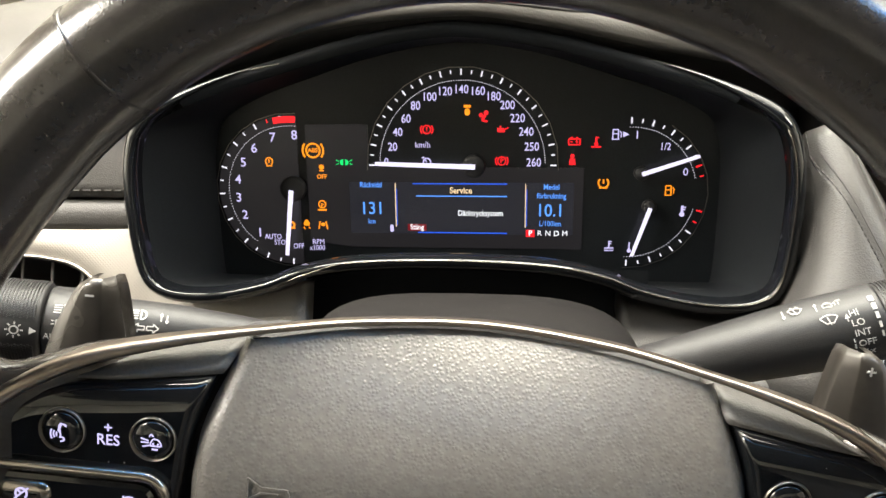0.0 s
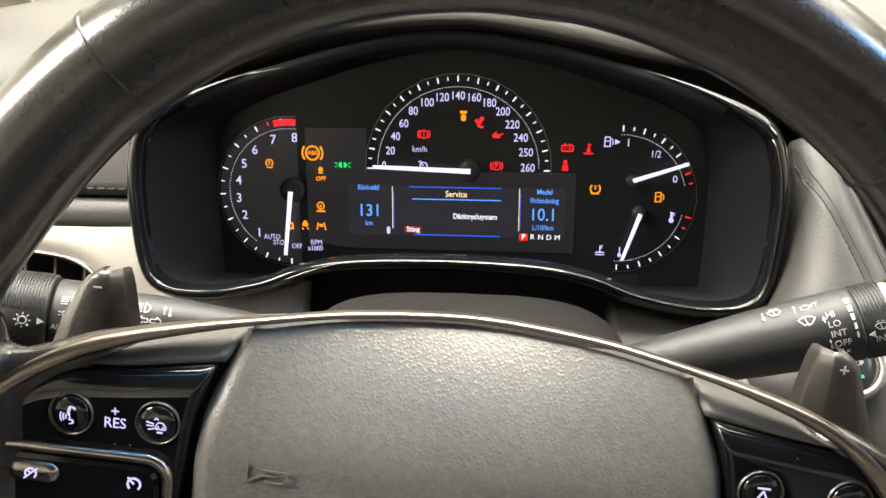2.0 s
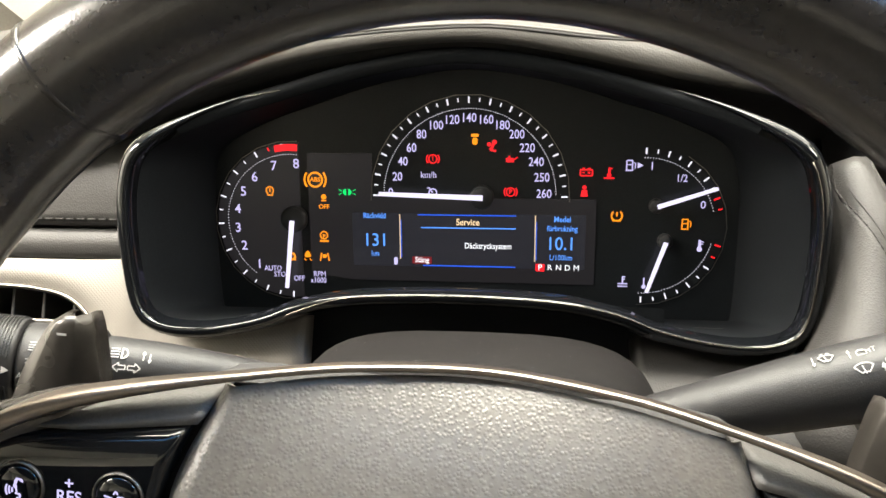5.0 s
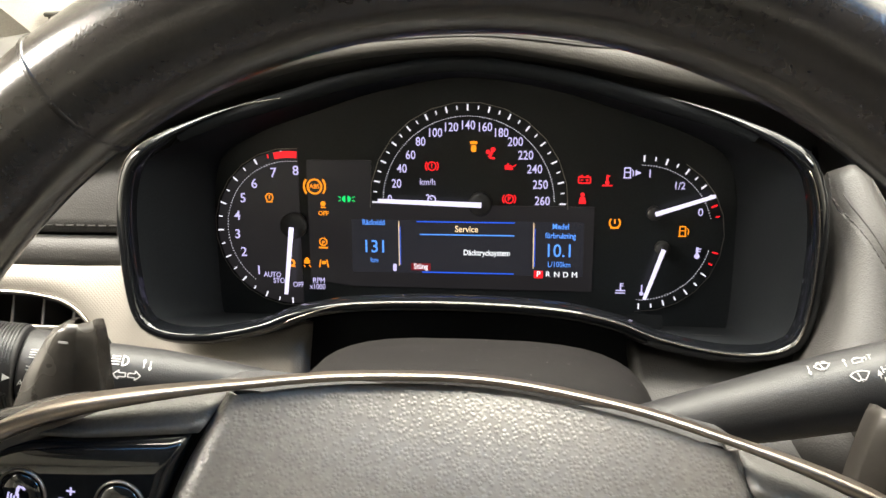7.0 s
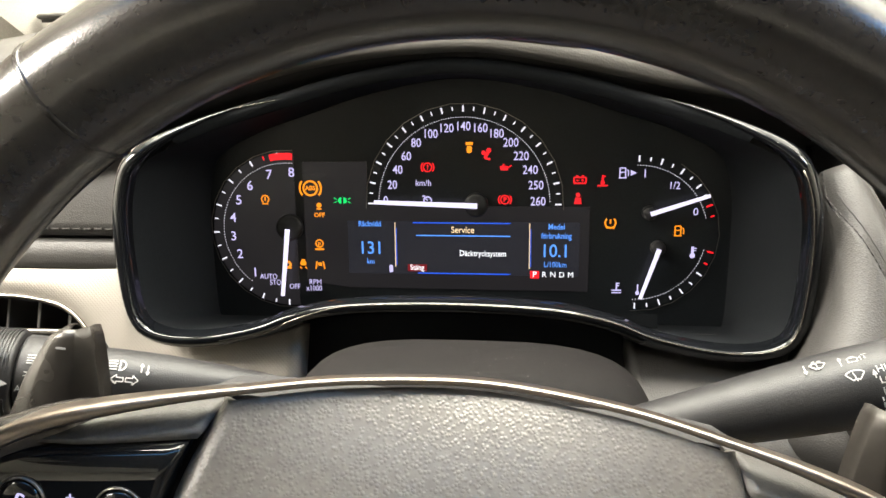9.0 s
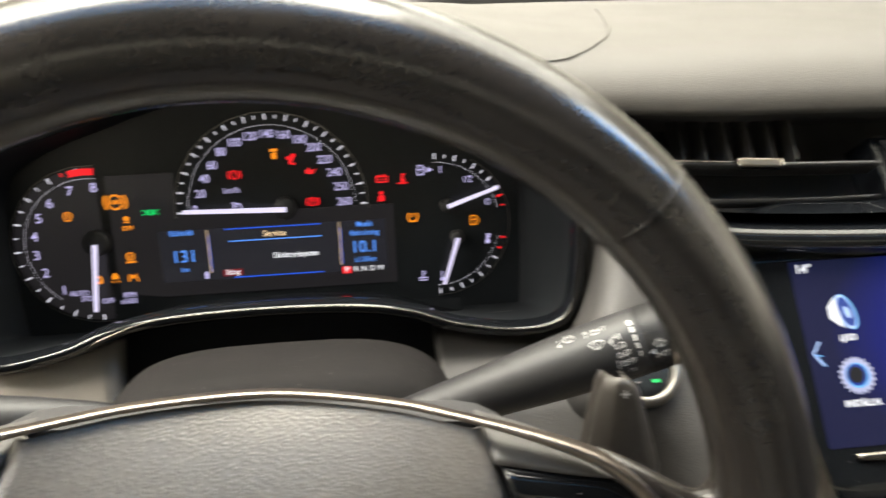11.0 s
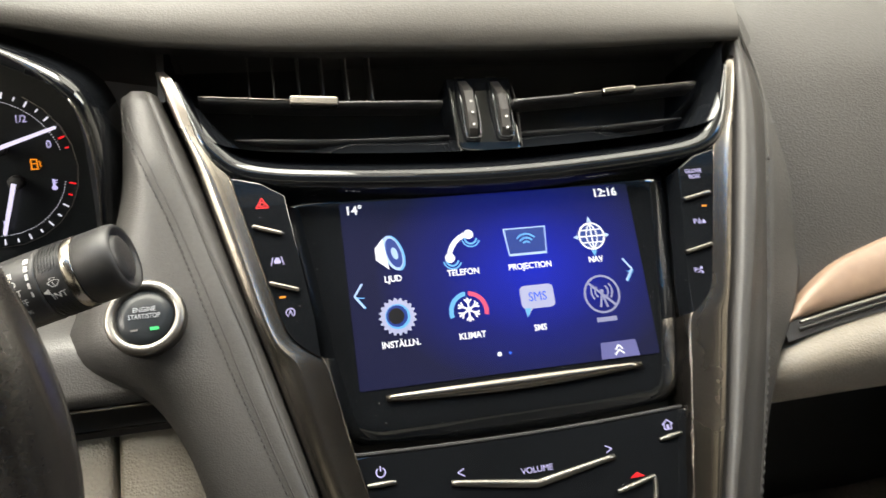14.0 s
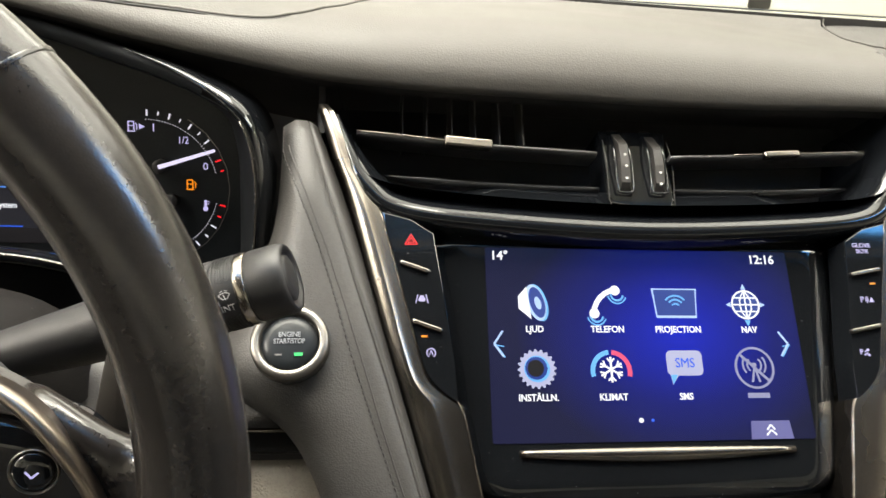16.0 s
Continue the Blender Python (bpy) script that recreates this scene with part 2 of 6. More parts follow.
def glass_mat(name, tint):
    m = bpy.data.materials.new(name)
    m.use_nodes = True
    nt = m.node_tree
    out = nt.nodes["Material Output"]
    clear = nt.nodes.new("ShaderNodeBsdfTransparent")
    clear.inputs[0].default_value = (*tint, 1)
    gloss = nt.nodes.new("ShaderNodeBsdfGlossy")
    gloss.inputs["Roughness"].default_value = 0.02
    mix = nt.nodes.new("ShaderNodeMixShader")
    mix.inputs[0].default_value = 0.06
    nt.links.new(clear.outputs[0], mix.inputs[1])
    nt.links.new(gloss.outputs[0], mix.inputs[2])
    nt.links.new(mix.outputs[0], out.inputs["Surface"])
    return m


GLASS = glass_mat("windscreen_glass", (0.93, 0.97, 0.95))
BLUE_GLASS = glass_mat("blue_shade_band_glass", (0.10, 0.40, 1.0))

# ---- builders ----
MM = 0.001


def plane_frame(o, lean, yaw=0.0, roll=0.0):
    """A frame whose x runs to the right, y up along a face that leans back, and z out of it, towards the driver."""
    le, ya = radians(lean), radians(yaw)
    n = Vector((math.sin(ya) * math.cos(le), -math.cos(ya) * math.cos(le), math.sin(le)))
    u = Vector((math.cos(ya), math.sin(ya), 0))
    v = n.cross(u)
    m = Matrix((u, v, n)).transposed().to_4x4()
    m.translation = o
    return m @ Matrix.Rotation(radians(roll), 4, "Z")


def thing(name, m, label, category, group="", kind=""):
    ob = new(name)
    ob.matrix_world = m
    ob.empty_display_size = 0.01
    return tagged(ob, label, category, group, kind)


def finish(bm, name, smooth):
    bmesh.ops.recalc_face_normals(bm, faces=bm.faces)
    me = bpy.data.meshes.new(name)
    bm.to_mesh(me)
    bm.free()
    if smooth:
        me.polygons.foreach_set("use_smooth", [True] * len(me.polygons))
    return me


def part(name, bm, material, parent=None, label="", smooth=False):
    me = bm if isinstance(bm, bpy.types.Mesh) else finish(bm, name, smooth)
    me.materials.append(material) if not me.materials else None
    ob = new(name, me)
    if parent:
        ob.parent = parent
    return tagged(ob, label) if label else ob


def catmull(points, n, closed=False):
    """A smooth line through the points, n pieces between two."""
    p = [Vector(q) for q in points]
    out = []
    k = len(p)
    for i in range(k if closed else k - 1):
        a, b, c, d = (p[(i + j) % k] if closed else p[min(max(i + j, 0), k - 1)] for j in (-1, 0, 1, 2))
        for s in range(n):
            t = s / n
            out.append(0.5 * (2 * b + (c - a) * t + (2 * a - 5 * b + 4 * c - d) * t * t + (3 * b - a - 3 * c + d) * t ** 3))
    if not closed:
        out.append(p[-1])
    return out


def even(points, n):
    """n + 1 points at even steps along a line."""
    p = [Vector(q) for q in points]
    run = [0.0]
    for a, b in zip(p, p[1:]):
        run.append(run[-1] + (b - a).length)
    out, i = [], 0
    for k in range(n + 1):
        s = run[-1] * k / n
        while i < len(p) - 2 and run[i + 1] < s:
            i += 1
        f = (s - run[i]) / max(run[i + 1] - run[i], 1e-9)
        out.append(p[i].lerp(p[i + 1], min(max(f, 0), 1)))
    return out


def rounded(x, y, w, h, r, n=5):
    out = []
    for cx, cy, a in ((x + w / 2 - r, y + h / 2 - r, 0), (x - w / 2 + r, y + h / 2 - r, 90), (x - w / 2 + r, y - h / 2 + r, 180), (x + w / 2 - r, y - h / 2 + r, 270)):
        for k in range(n + 1):
            t = radians(a + 90 * k / n)
            out.append((cx + r * math.cos(t), cy + r * math.sin(t)))
    return out


def prism(outline, z0, z1, bevel=0.0, seg=2, bm=None):
    """An outline pushed out from z0 to z1, its upper edge rounded."""
    bm = bm or bmesh.new()
    lo = [bm.verts.new((p[0], p[1], z0)) for p in outline]
    hi = [bm.verts.new((p[0], p[1], z1)) for p in outline]
    k = len(outline)
    bm.faces.new(hi)
    bm.faces.new(lo[::-1])
    for i in range(k):
        bm.faces.new((lo[i], lo[(i + 1) % k], hi[(i + 1) % k], hi[i]))
    if bevel:
        top = [bm.edges.get((hi[i], hi[(i + 1) % k])) for i in range(k)]
        bmesh.ops.bevel(bm, geom=top, offset=bevel, segments=seg, affect="EDGES", profile=0.5)
    return bm


def grid(rows, closed_u=False, closed_v=False, bm=None):
    """A surface through rows of points."""
    bm = bm or bmesh.new()
    vs = [[bm.verts.new(p) for p in r] for r in rows]
    nu, nv = len(vs), len(vs[0])
    for i in range(nu if closed_u else nu - 1):
        for j in range(nv if closed_v else nv - 1):
            a, b, c, d = vs[i][j], vs[(i + 1) % nu][j], vs[(i + 1) % nu][(j + 1) % nv], vs[i][(j + 1) % nv]
            bm.faces.new((a, b, c, d))
    return bm


def slab(rows, down):
    """A surface with a rim that goes down by the given way, and a back."""
    rows = [[Vector(p) for p in r] for r in rows]
    d = Vector(down)
    back = [[p + d for p in r] for r in rows]
    loop = [[r[0] + d] + r + [r[-1] + d] for r in rows]
    loop = [[p + d for p in loop[0]]] + loop + [[p + d for p in loop[-1]]]
    bm = grid(loop)
    bmesh.ops.remove_doubles(bm, verts=bm.verts, dist=1e-6)
    del back
    return bm


def sweep(path, profile, closed=False, up=(0, 0, 1), scales=None, cap=True):
    """A profile of (across, out) carried along a path."""
    p = [Vector(q) for q in path]
    rows = []
    k = len(p)
    for i in range(k):
        a, b = (p[(i - 1) % k], p[(i + 1) % k]) if closed else (p[max(i - 1, 0)], p[min(i + 1, k - 1)])
        t = (b - a).normalized()
        u = Vector(up)
        side = t.cross(u).normalized()
        out = side.cross(t).normalized()
        s = scales[i] if scales else 1
        rows.append([p[i] + side * x * s + out * y * s for x, y in profile])
    bm = grid(rows, closed_u=closed, closed_v=True)
    if cap and not closed:
        bm.verts.ensure_lookup_table()
        n = len(profile)
        bm.faces.new(bm.verts[:n])
        bm.faces.new(bm.verts[-n:][::-1])
    return bm


def circle(r, n=10, rx=1.0, ry=1.0):
    return [(r * rx * math.cos(2 * math.pi * k / n), r * ry * math.sin(2 * math.pi * k / n)) for k in range(n)]


def turned(profile, n=32, m=None):
    """A profile of (radius, height) turned round the z axis."""
    rows = [[Vector((r * math.cos(2 * math.pi * k / n), r * math.sin(2 * math.pi * k / n), z)) for k in range(n)] for r, z in profile]
    bm = grid(rows, closed_v=True)
    bm.verts.ensure_lookup_table()
    if profile[0][0] > 1e-6:
        bm.faces.new(bm.verts[:n])
    if profile[-1][0] > 1e-6:
        bm.faces.new(bm.verts[-n:])
    if m:
        bm.transform(m)
    return bm


def text_mesh(s, size, extrude=0.00012, align="CENTER", stretch=1.0, weight=0.0):
    c = bpy.data.curves.new("lettering", "FONT")
    c.body, c.size, c.align_x, c.align_y, c.extrude, c.resolution_u = s, size, align, "CENTER", extrude, 3
    c.offset = weight
    ob = bpy.data.objects.new("lettering", c)
    me = bpy.data.meshes.new_from_object(ob)
    bpy.data.objects.remove(ob)
    me.transform(Matrix.Diagonal((stretch, 1, 1, 1)))
    return me


def lettering(s, size, material, parent, x, y, z, name="lettering", align="CENTER", rot=0.0, stretch=1.0, m=None, weight=0.0):
    ob = part(name, text_mesh(s, size, align=align, stretch=stretch, weight=weight), material, parent)
    ob.matrix_basis = (m or Matrix.Identity(4)) @ pose(x, y, z, 0, 0, rot)
    return ob


def arc_points(x, y, r, a0, a1, n):
    return [(x + r * math.cos(radians(a0 + (a1 - a0) * k / n)), y + r * math.sin(radians(a0 + (a1 - a0) * k / n))) for k in range(n + 1)]


def glyph(shapes, z=0.0, thick=0.0002):
    """A flat sign made of arcs, lines, discs and outlines."""
    bm = bmesh.new()
    for kind, *v in shapes:
        if kind == "arc":
            x, y, r, w, a0, a1 = v
            n = max(6, int(abs(a1 - a0) / 14))
            prism(arc_points(x, y, r + w / 2, a0, a1, n) + arc_points(x, y, r - w / 2, a1, a0, n), z, z + thick, bm=bm)
        elif kind == "line":
            x0, y0, x1, y1, w = v
            d = Vector((x1 - x0, y1 - y0)).normalized()
            s = Vector((-d.y, d.x)) * w / 2
            prism([(x0 + s.x, y0 + s.y), (x0 - s.x, y0 - s.y), (x1 - s.x, y1 - s.y), (x1 + s.x, y1 + s.y)], z, z + thick, bm=bm)
        elif kind == "disc":
            x, y, r = v
            prism(arc_points(x, y, r, 0, 345, 23), z, z + thick, bm=bm)
        else:
            prism(v[0], z, z + thick, bm=bm)
    return bm


def scaled(shapes, s, x=0.0, y=0.0):
    """The same sign at another size and place; unit is one millimetre."""
    out = []
    for kind, *v in shapes:
        if kind == "poly":
            out.append(("poly", [(x + a * s, y + b * s) for a, b in v[0]]))
        elif kind == "arc":
            out.append(("arc", x + v[0] * s, y + v[1] * s, v[2] * s, v[3] * s, v[4], v[5]))
        elif kind == "line":
            out.append(("line", x + v[0] * s, y + v[1] * s, x + v[2] * s, y + v[3] * s, v[4] * s))
        else:
            out.append(("disc", x + v[0] * s, y + v[1] * s, v[2] * s))
    return out


def box(x0, x1, y0, y1, z0, z1, bm=None):
    return prism([(x0, y0), (x1, y0), (x1, y1), (x0, y1)], z0, z1, bm=bm)


def line_box(parent, name, x0, y0, x1, y1, w, z, material, thick=0.0003):
    return part(name, glyph([("line", x0, y0, x1, y1, w)], z, thick), material, parent)


CLUSTER = plane_frame((0, -0.004, 0.79), 11)
STACK = plane_frame((0.3995, -0.1273, 0.7306), 41)
WHEEL = plane_frame((0.025, -0.298, 0.7795), 14, 4, -6.5)
LEFT = plane_frame((-0.2, -0.062, 0.75), 28)

# ---- the garage and the shell of the car ----


def structure(name, bm, material, label, category, smooth=False):
    ob = part(name, bm, material, None, "", smooth)
    return tagged(ob, label, category, kind="structure")


structure("floor", box(-3, 4, -5, 3.6, -0.45, -0.35), CONCRETE, "grey concrete garage floor under the car", "floor")
structure("ceiling", box(-3, 4, -5, 3.6, 2.45, 2.55), WHITE_WALL, "white painted garage ceiling that carries the added tube lights", "ceiling")
structure("wall_west", box(-3.1, -3, -5, 3.6, -0.45, 2.55), WHITE_WALL, "white painted garage side wall", "wall")
structure("wall_east", box(4, 4.1, -5, 3.6, -0.45, 2.55), WHITE_WALL, "white painted garage side wall", "wall")
structure("wall_south", box(-3.1, 4.1, -5.1, -5, -0.45, 2.55), WHITE_WALL, "white painted garage back wall", "wall")

door = thing("door_garage", pose(0, 3.6, 0), "white sectional garage door ahead of the windscreen", "garage door", kind="structure")
for k in range(6):
    z0, tall = -0.35 + k * 0.525, 0.518 if k < 5 else 0.17
    m = prism(rounded(0.5, z0 + tall / 2, 7.0, tall, 0.01, 2), 0, 0.05, 0.012)
    m.transform(Matrix.Rotation(radians(90), 4, "X"))
    part("panel", m, WHITE_WALL, door)
    for hx in (-1.0, 0.72, 2.45) if k < 5 else ():
        h = prism(rounded(hx, z0 + 0.555, 0.13, 0.055, 0.012, 3), 0.052, 0.06, 0.003)
        h.transform(Matrix.Rotation(radians(90), 4, "X"))
        part("hinge", h, GUNMETAL, door, "grey steel hinge plate")

# fittings drawn for the unseen, added lamps
for lx, ly, power in UNSEEN_TUBES:
    lt = thing("unseen_ceiling_light", pose(lx, ly, 2.45), "long white tube light on the ceiling, unseen, added to light the cabin", "ceiling light", "garage tube lights")
    part("housing", box(-0.7, 0.7, -0.07, 0.07, -0.05, 0), WHITE_WALL, lt)
    part("tube", sweep([(-0.65, 0, -0.075), (0.65, 0, -0.075)], circle(0.018, 10)), lamp_mat("tube_glow", (1, 0.95, 0.88), 6.0), lt)

# the cabin's shell: lining, doors up to the window line, bulkhead, floor pan and rear
structure("ceiling_lining", box(-0.46, 1.26, -2.1, -0.42, 1.30, 1.36), HEADLINER, "dark charcoal cloth roof lining over the seats", "roof lining")
structure("wall_driver_side", box(-0.46, -0.36, -2.0, 0.3, 0.0, 0.80), CHARCOAL, "dark door lining beside the driver", "car door")
structure("wall_passenger_side", box(1.16, 1.26, -2.0, 0.3, 0.0, 0.80), CHARCOAL, "dark door lining beside the passenger", "car door")
structure("wall_rear", box(-0.46, 1.26, -2.1, -2.0, 0.0, 0.95), SOFT_BLACK, "dark rear end of the cabin", "wall")
structure("wall_bulkhead", box(-0.36, 1.16, 0.30, 0.36, 0.0, 0.86), SOFT_BLACK, "black bulkhead behind the dashboard", "wall")
structure("floor_pan", box(-0.36, 1.16, -2.0, 0.30, -0.05, 0.0), CARPET, "worn black carpet on the car floor", "floor")
for px in (-0.41, 1.21):
    s = sweep([(px, 0.34, 0.80), (px, -0.36, 1.31), (px, -0.7, 1.33)], [(-0.04, -0.03), (0.04, -0.03), (0.04, 0.03), (-0.04, 0.03)], up=(1, 0, 0))
    structure("pillar_trim", s, PILLAR_CLOTH, "pale cloth windscreen pillar trim", "pillar")
# unseen seats, made pale to throw light back into the metal strips and cabin
seatback = bmesh.new()
for sx in (0.02, 0.78):
    rows = []
    for k in range(9):
        z = 0.30 + 0.075 * k
        w = 0.25 - 0.02 * k / 8 - (0.1 if k > 7 else 0)
        rows.append([Vector((sx + w * math.sin(radians(a)), -1.0 - 0.025 * k + 0.05 * math.cos(radians(a)), z)) for a in range(-90, 91, 15)])
    grid(rows, bm=seatback)
part("seat_backs", seatback, BEIGE_LEATHER, None, "", True)
tagged(bpy.data.objects["seat_backs"], "unseen front seat backs behind the camera, pale beige leather to brighten reflections", "seat", kind="structure")
for name, j0, j1, gm, word in (("window_windscreen", 0, 8.4, GLASS, "clear sloping windscreen glass"), ("window_shade_band", 8.4, 10, BLUE_GLASS, "blue shade band along the top of the windscreen")):
    ws = grid([[Vector((-0.4 + 1.6 * i / 8, 0.335 - 0.75 * j / 10, 0.85 + 0.47 * j / 10)) for i in range(9)] for j in (j0, j1)])
    structure(name, ws, gm, word, "windscreen", True).visible_shadow = gm is BLUE_GLASS


def lerp_table(x, table):
    for (x0, y0), (x1, y1) in zip(table, table[1:]):
        if x <= x1:
            t = min(max((x - x0) / (x1 - x0), 0), 1)
            return y0 + (y1 - y0) * t
    return table[-1][1]


def smooth_table(table, n=12):
    return [(p.x, p.y) for p in catmull([(a, b, 0) for a, b in table], n)]


# ---- dashboard top pad ----
LIP_Z = smooth_table([(-0.36, 0.79), (-0.24, 0.830), (-0.17, 0.860), (-0.1, 0.881), (-0.05, 0.890), (0, 0.8935), (0.03, 0.892), (0.076, 0.8835), (0.12, 0.8735), (0.165, 0.865), (0.2, 0.859), (0.225, 0.8555), (0.285, 0.852), (0.35, 0.8505), (0.43, 0.849), (0.5, 0.8495), (0.57, 0.8515), (0.72, 0.852)])
TOP_Z = smooth_table([(-0.36, 0.889), (-0.2, 0.899), (0, 0.911), (0.1, 0.903), (0.17, 0.893), (0.25, 0.889), (0.4, 0.889), (0.6, 0.880), (0.72, 0.874)])
FAR_Y = smooth_table([(-0.36, 0.25), (-0.1, 0.25), (0.15, 0.25), (0.3, 0.235), (0.42, 0.205), (0.6, 0.17), (0.72, 0.15)])


def ridge_x(y):
    return 0.590 + 0.24 * (y + 0.02)


def dash_point(s, j):
    """A point of the dashboard's top: s runs across it, j from its lower lip to the windscreen."""
    x = -0.36 + s * 0.96
    lip, top, far = lerp_table(x, LIP_Z), lerp_table(x, TOP_Z), lerp_table(x, FAR_Y)
    d = top - lip
    prof = ((-0.030, lip - 0.004), (-0.041, lip - 0.001), (-0.0425, lip + 0.08 * d), (-0.037, lip + 0.38 * d), (-0.027, lip + 0.66 * d), (-0.013, lip + 0.85 * d),
            (0.008, lip + 0.965 * d), (0.05, top + 0.0005), (0.10, top), (0.55 * far + 0.05, 0.6 * top + 0.4 * 0.89), (far - 0.02, 0.890), (far, 0.8865), (far + 0.02, 0.868))
    y, z = prof[j]
    return Vector((-0.36 + s * (ridge_x(y) + 0.36), y, z))


dash = thing("dashboard_pad", pose(0, 0, 0), "warm grey leather dashboard top with a stitched visor seam", "dashboard")
part("skin", grid([[dash_point(i / 90, j) for j in range(13)] for i in range(91)]), DASH_SKIN, dash, "", True)


def pad_at(x, y):
    """The point of the pad above a place of the plan."""
    s = (x + 0.36) / (ridge_x(y) + 0.36)
    line = [dash_point(s, j) for j in range(2, 12)]
    for a, b in zip(line, line[1:]):
        if y <= b.y:
            return a.lerp(b, max(0, (y - a.y) / (b.y - a.y)))
    return line[-1]


seam = [pad_at(q.x, q.y) for q in catmull([(-0.24, -0.028, 0), (-0.1, -0.036, 0), (0.045, -0.037, 0), (0.104, -0.031, 0), (0.137, -0.027, 0), (0.165, -0.0235, 0), (0.185, -0.0185, 0), (0.199, -0.009, 0), (0.212, 0.006, 0), (0.2235, 0.024, 0), (0.2325, 0.046, 0), (0.2415, 0.0757, 0), (0.252, 0.12, 0), (0.262, 0.17, 0)], 8)]
part("visor_seam", sweep(seam, circle(0.0013, 8)), DASH_SKIN, dash, "raised grey leather seam", True)
part("seam_groove", sweep([p + Vector((0.0012, -0.0008, -0.0012)) for p in seam], circle(0.0011, 6)), THREAD_AND_CREASE, dash, "dark stitched groove", True)
grille = thing("demister_grille", pose(-0.335, 0.185, 0.8985, -3, 0, 20), "pale oval slatted demister grille in the dashboard corner", "air grille")
part("frame", sweep([Vector((0.042 * math.cos(a), 0.022 * math.sin(a), 0.001)) for a in [2 * math.pi * k / 32 for k in range(32)]], circle(0.0022, 8), closed=True), DASH_SKIN, grille, "", True)
part("well", prism([(0.041 * math.cos(2 * math.pi * k / 32), 0.021 * math.sin(2 * math.pi * k / 32)) for k in range(32)], -0.004, 0.0003), SOFT_BLACK, grille)
for k in range(-8, 9):
    half = 0.020 * math.sqrt(max(0, 1 - (k * 0.0045 / 0.041) ** 2))
    part("slat", box(k * 0.0045 - 0.0012, k * 0.0045 + 0.0012, -half, half, 0.0, 0.0018), PILLAR_CLOTH, grille)
cowl = thing("cowl_strip", pose(0, 0, 0), "black rubber strip along the foot of the windscreen", "trim strip")
part("strip", sweep([(x, lerp_table(x, FAR_Y) + 0.024, 0.8865) for x in [-0.36 + 0.035 * k for k in range(34)]], [(-0.004, -0.01), (0.004, -0.01), (0.004, 0.004), (-0.004, 0.004)]), SOFT_BLACK, cowl)
part("under_lip", grid([[Vector((x, y, lerp_table(x, LIP_Z) + dz)) for y, dz in ((-0.034, -0.001), (-0.03, -0.008), (0.02, -0.012), (0.05, -0.05))] for x in [-0.22 + 0.808 * k / 50 for k in range(51)]]), SOFT_BLACK, dash, "black underside of the lip", True)

# ---- passenger side of the dashboard ----
pside = thing("passenger_fascia", pose(0, 0, 0), "dark grey leather passenger fascia with rose veneer and beige knee pad", "fascia")
PROF = ((-0.150, 0.655), (-0.139, 0.676), (-0.112, 0.722), (-0.085, 0.768), (-0.057, 0.81), (-0.032, 0.842), (0.0, 0.866), (0.05, 0.879), (0.12, 0.884), (0.2, 0.8855), (0.26, 0.884), (0.28, 0.866))


def pass_left(y):
    return ridge_x(y) + 0.001 if y > -0.02 else 0.591 - 0.25 * (-0.02 - y)


rows = []
for y, z in [(p.x, p.y) for p in catmull([(a, b, 0) for a, b in PROF], 3)]:
    x0 = pass_left(y)
    rows.append([Vector((x0 + (1.16 - x0) * k / 24, y + 0.05 * (k / 24) ** 2, z - 0.006 * math.exp(-k * 1.2))) for k in range(25)])
part("upper_skin", grid(rows), FASCIA_LEATHER, pside, "", True)

# ---- driver's left: leather, woven trim and air vent ----
lft = thing("driver_side_fascia", LEFT, "stitched grey leather over champagne woven trim beside the cluster", "fascia")
rows = [[Vector((x * MM, y * MM, (4 + 3 * math.sin(math.pi * min(max((y - 40) / 60, 0), 1))) * MM)) for x in (-170, -130, -90, -60, -30, -10, 5, 10)] for y in range(40, 121, 8)]
part("leather_pad", slab(rows, (0, 0, -0.02)), GREY_LEATHER, lft, "", True)
rows = [[Vector((x * MM, y * MM, (3 * math.sin(math.pi * (y - 20) / 20)) * MM)) for x in (-170, -130, -90, -60, -30, -10, 5, 10)] for y in range(20, 40, 3)]
part("lower_pad", slab(rows, (0, 0, -0.02)), GREY_LEATHER, lft, "", True)
for k in range(26):
    x = -170 + k * 7.0
    line_box(lft, "stitch", x * MM, 43.5 * MM, (x + 4.5) * MM, 43.5 * MM, 0.0009, 0.0052, THREAD_AND_CREASE, 0.0008)

weave = bmesh.new()
edge = catmull([(-170, 19, 0), (-100, 19, 0), (-40, 19, 0), (2, 19, 0), (7, 10, 0), (8, -8, 0), (14, -17, 0), (28, -22, 0), (58, -23, 0), (92, -16, 0), (107, -11, 0)], 6)
low = catmull([(-170, 2, 0), (-92, 2, 0), (-60, 0, 0), (-40, -6, 0), (-26, -19, 0), (-20, -34, 0), (-18, -60, 0), (0, -85, 0), (60, -85, 0), (107, -85, 0)], 6)
a, b = even(edge, 40), even(low, 40)
rows = [[p.lerp(q, t) * MM + Vector((0, 0, 0.002 * math.sin(math.pi * t))) for t in (0, 0.03, 0.2, 0.4, 0.6, 0.8, 0.97, 1)] for p, q in zip(a, b)]
part("woven_trim", slab(rows, (0, 0, -0.02)), TRIM_WEAVE, lft, "pale champagne trim with a fine weave", True)
part("trim_edge", sweep([p * MM + Vector((0, 0, 0.001)) for p in catmull([(-170, 2, 0), (-92, 2, 0), (-60, 0, 0), (-40, -6, 0), (-26, -19, 0), (-20, -34, 0), (-18, -60, 0)], 6)], circle(0.0016, 8)), CHROME, lft, "bright edge round the air vent", True)

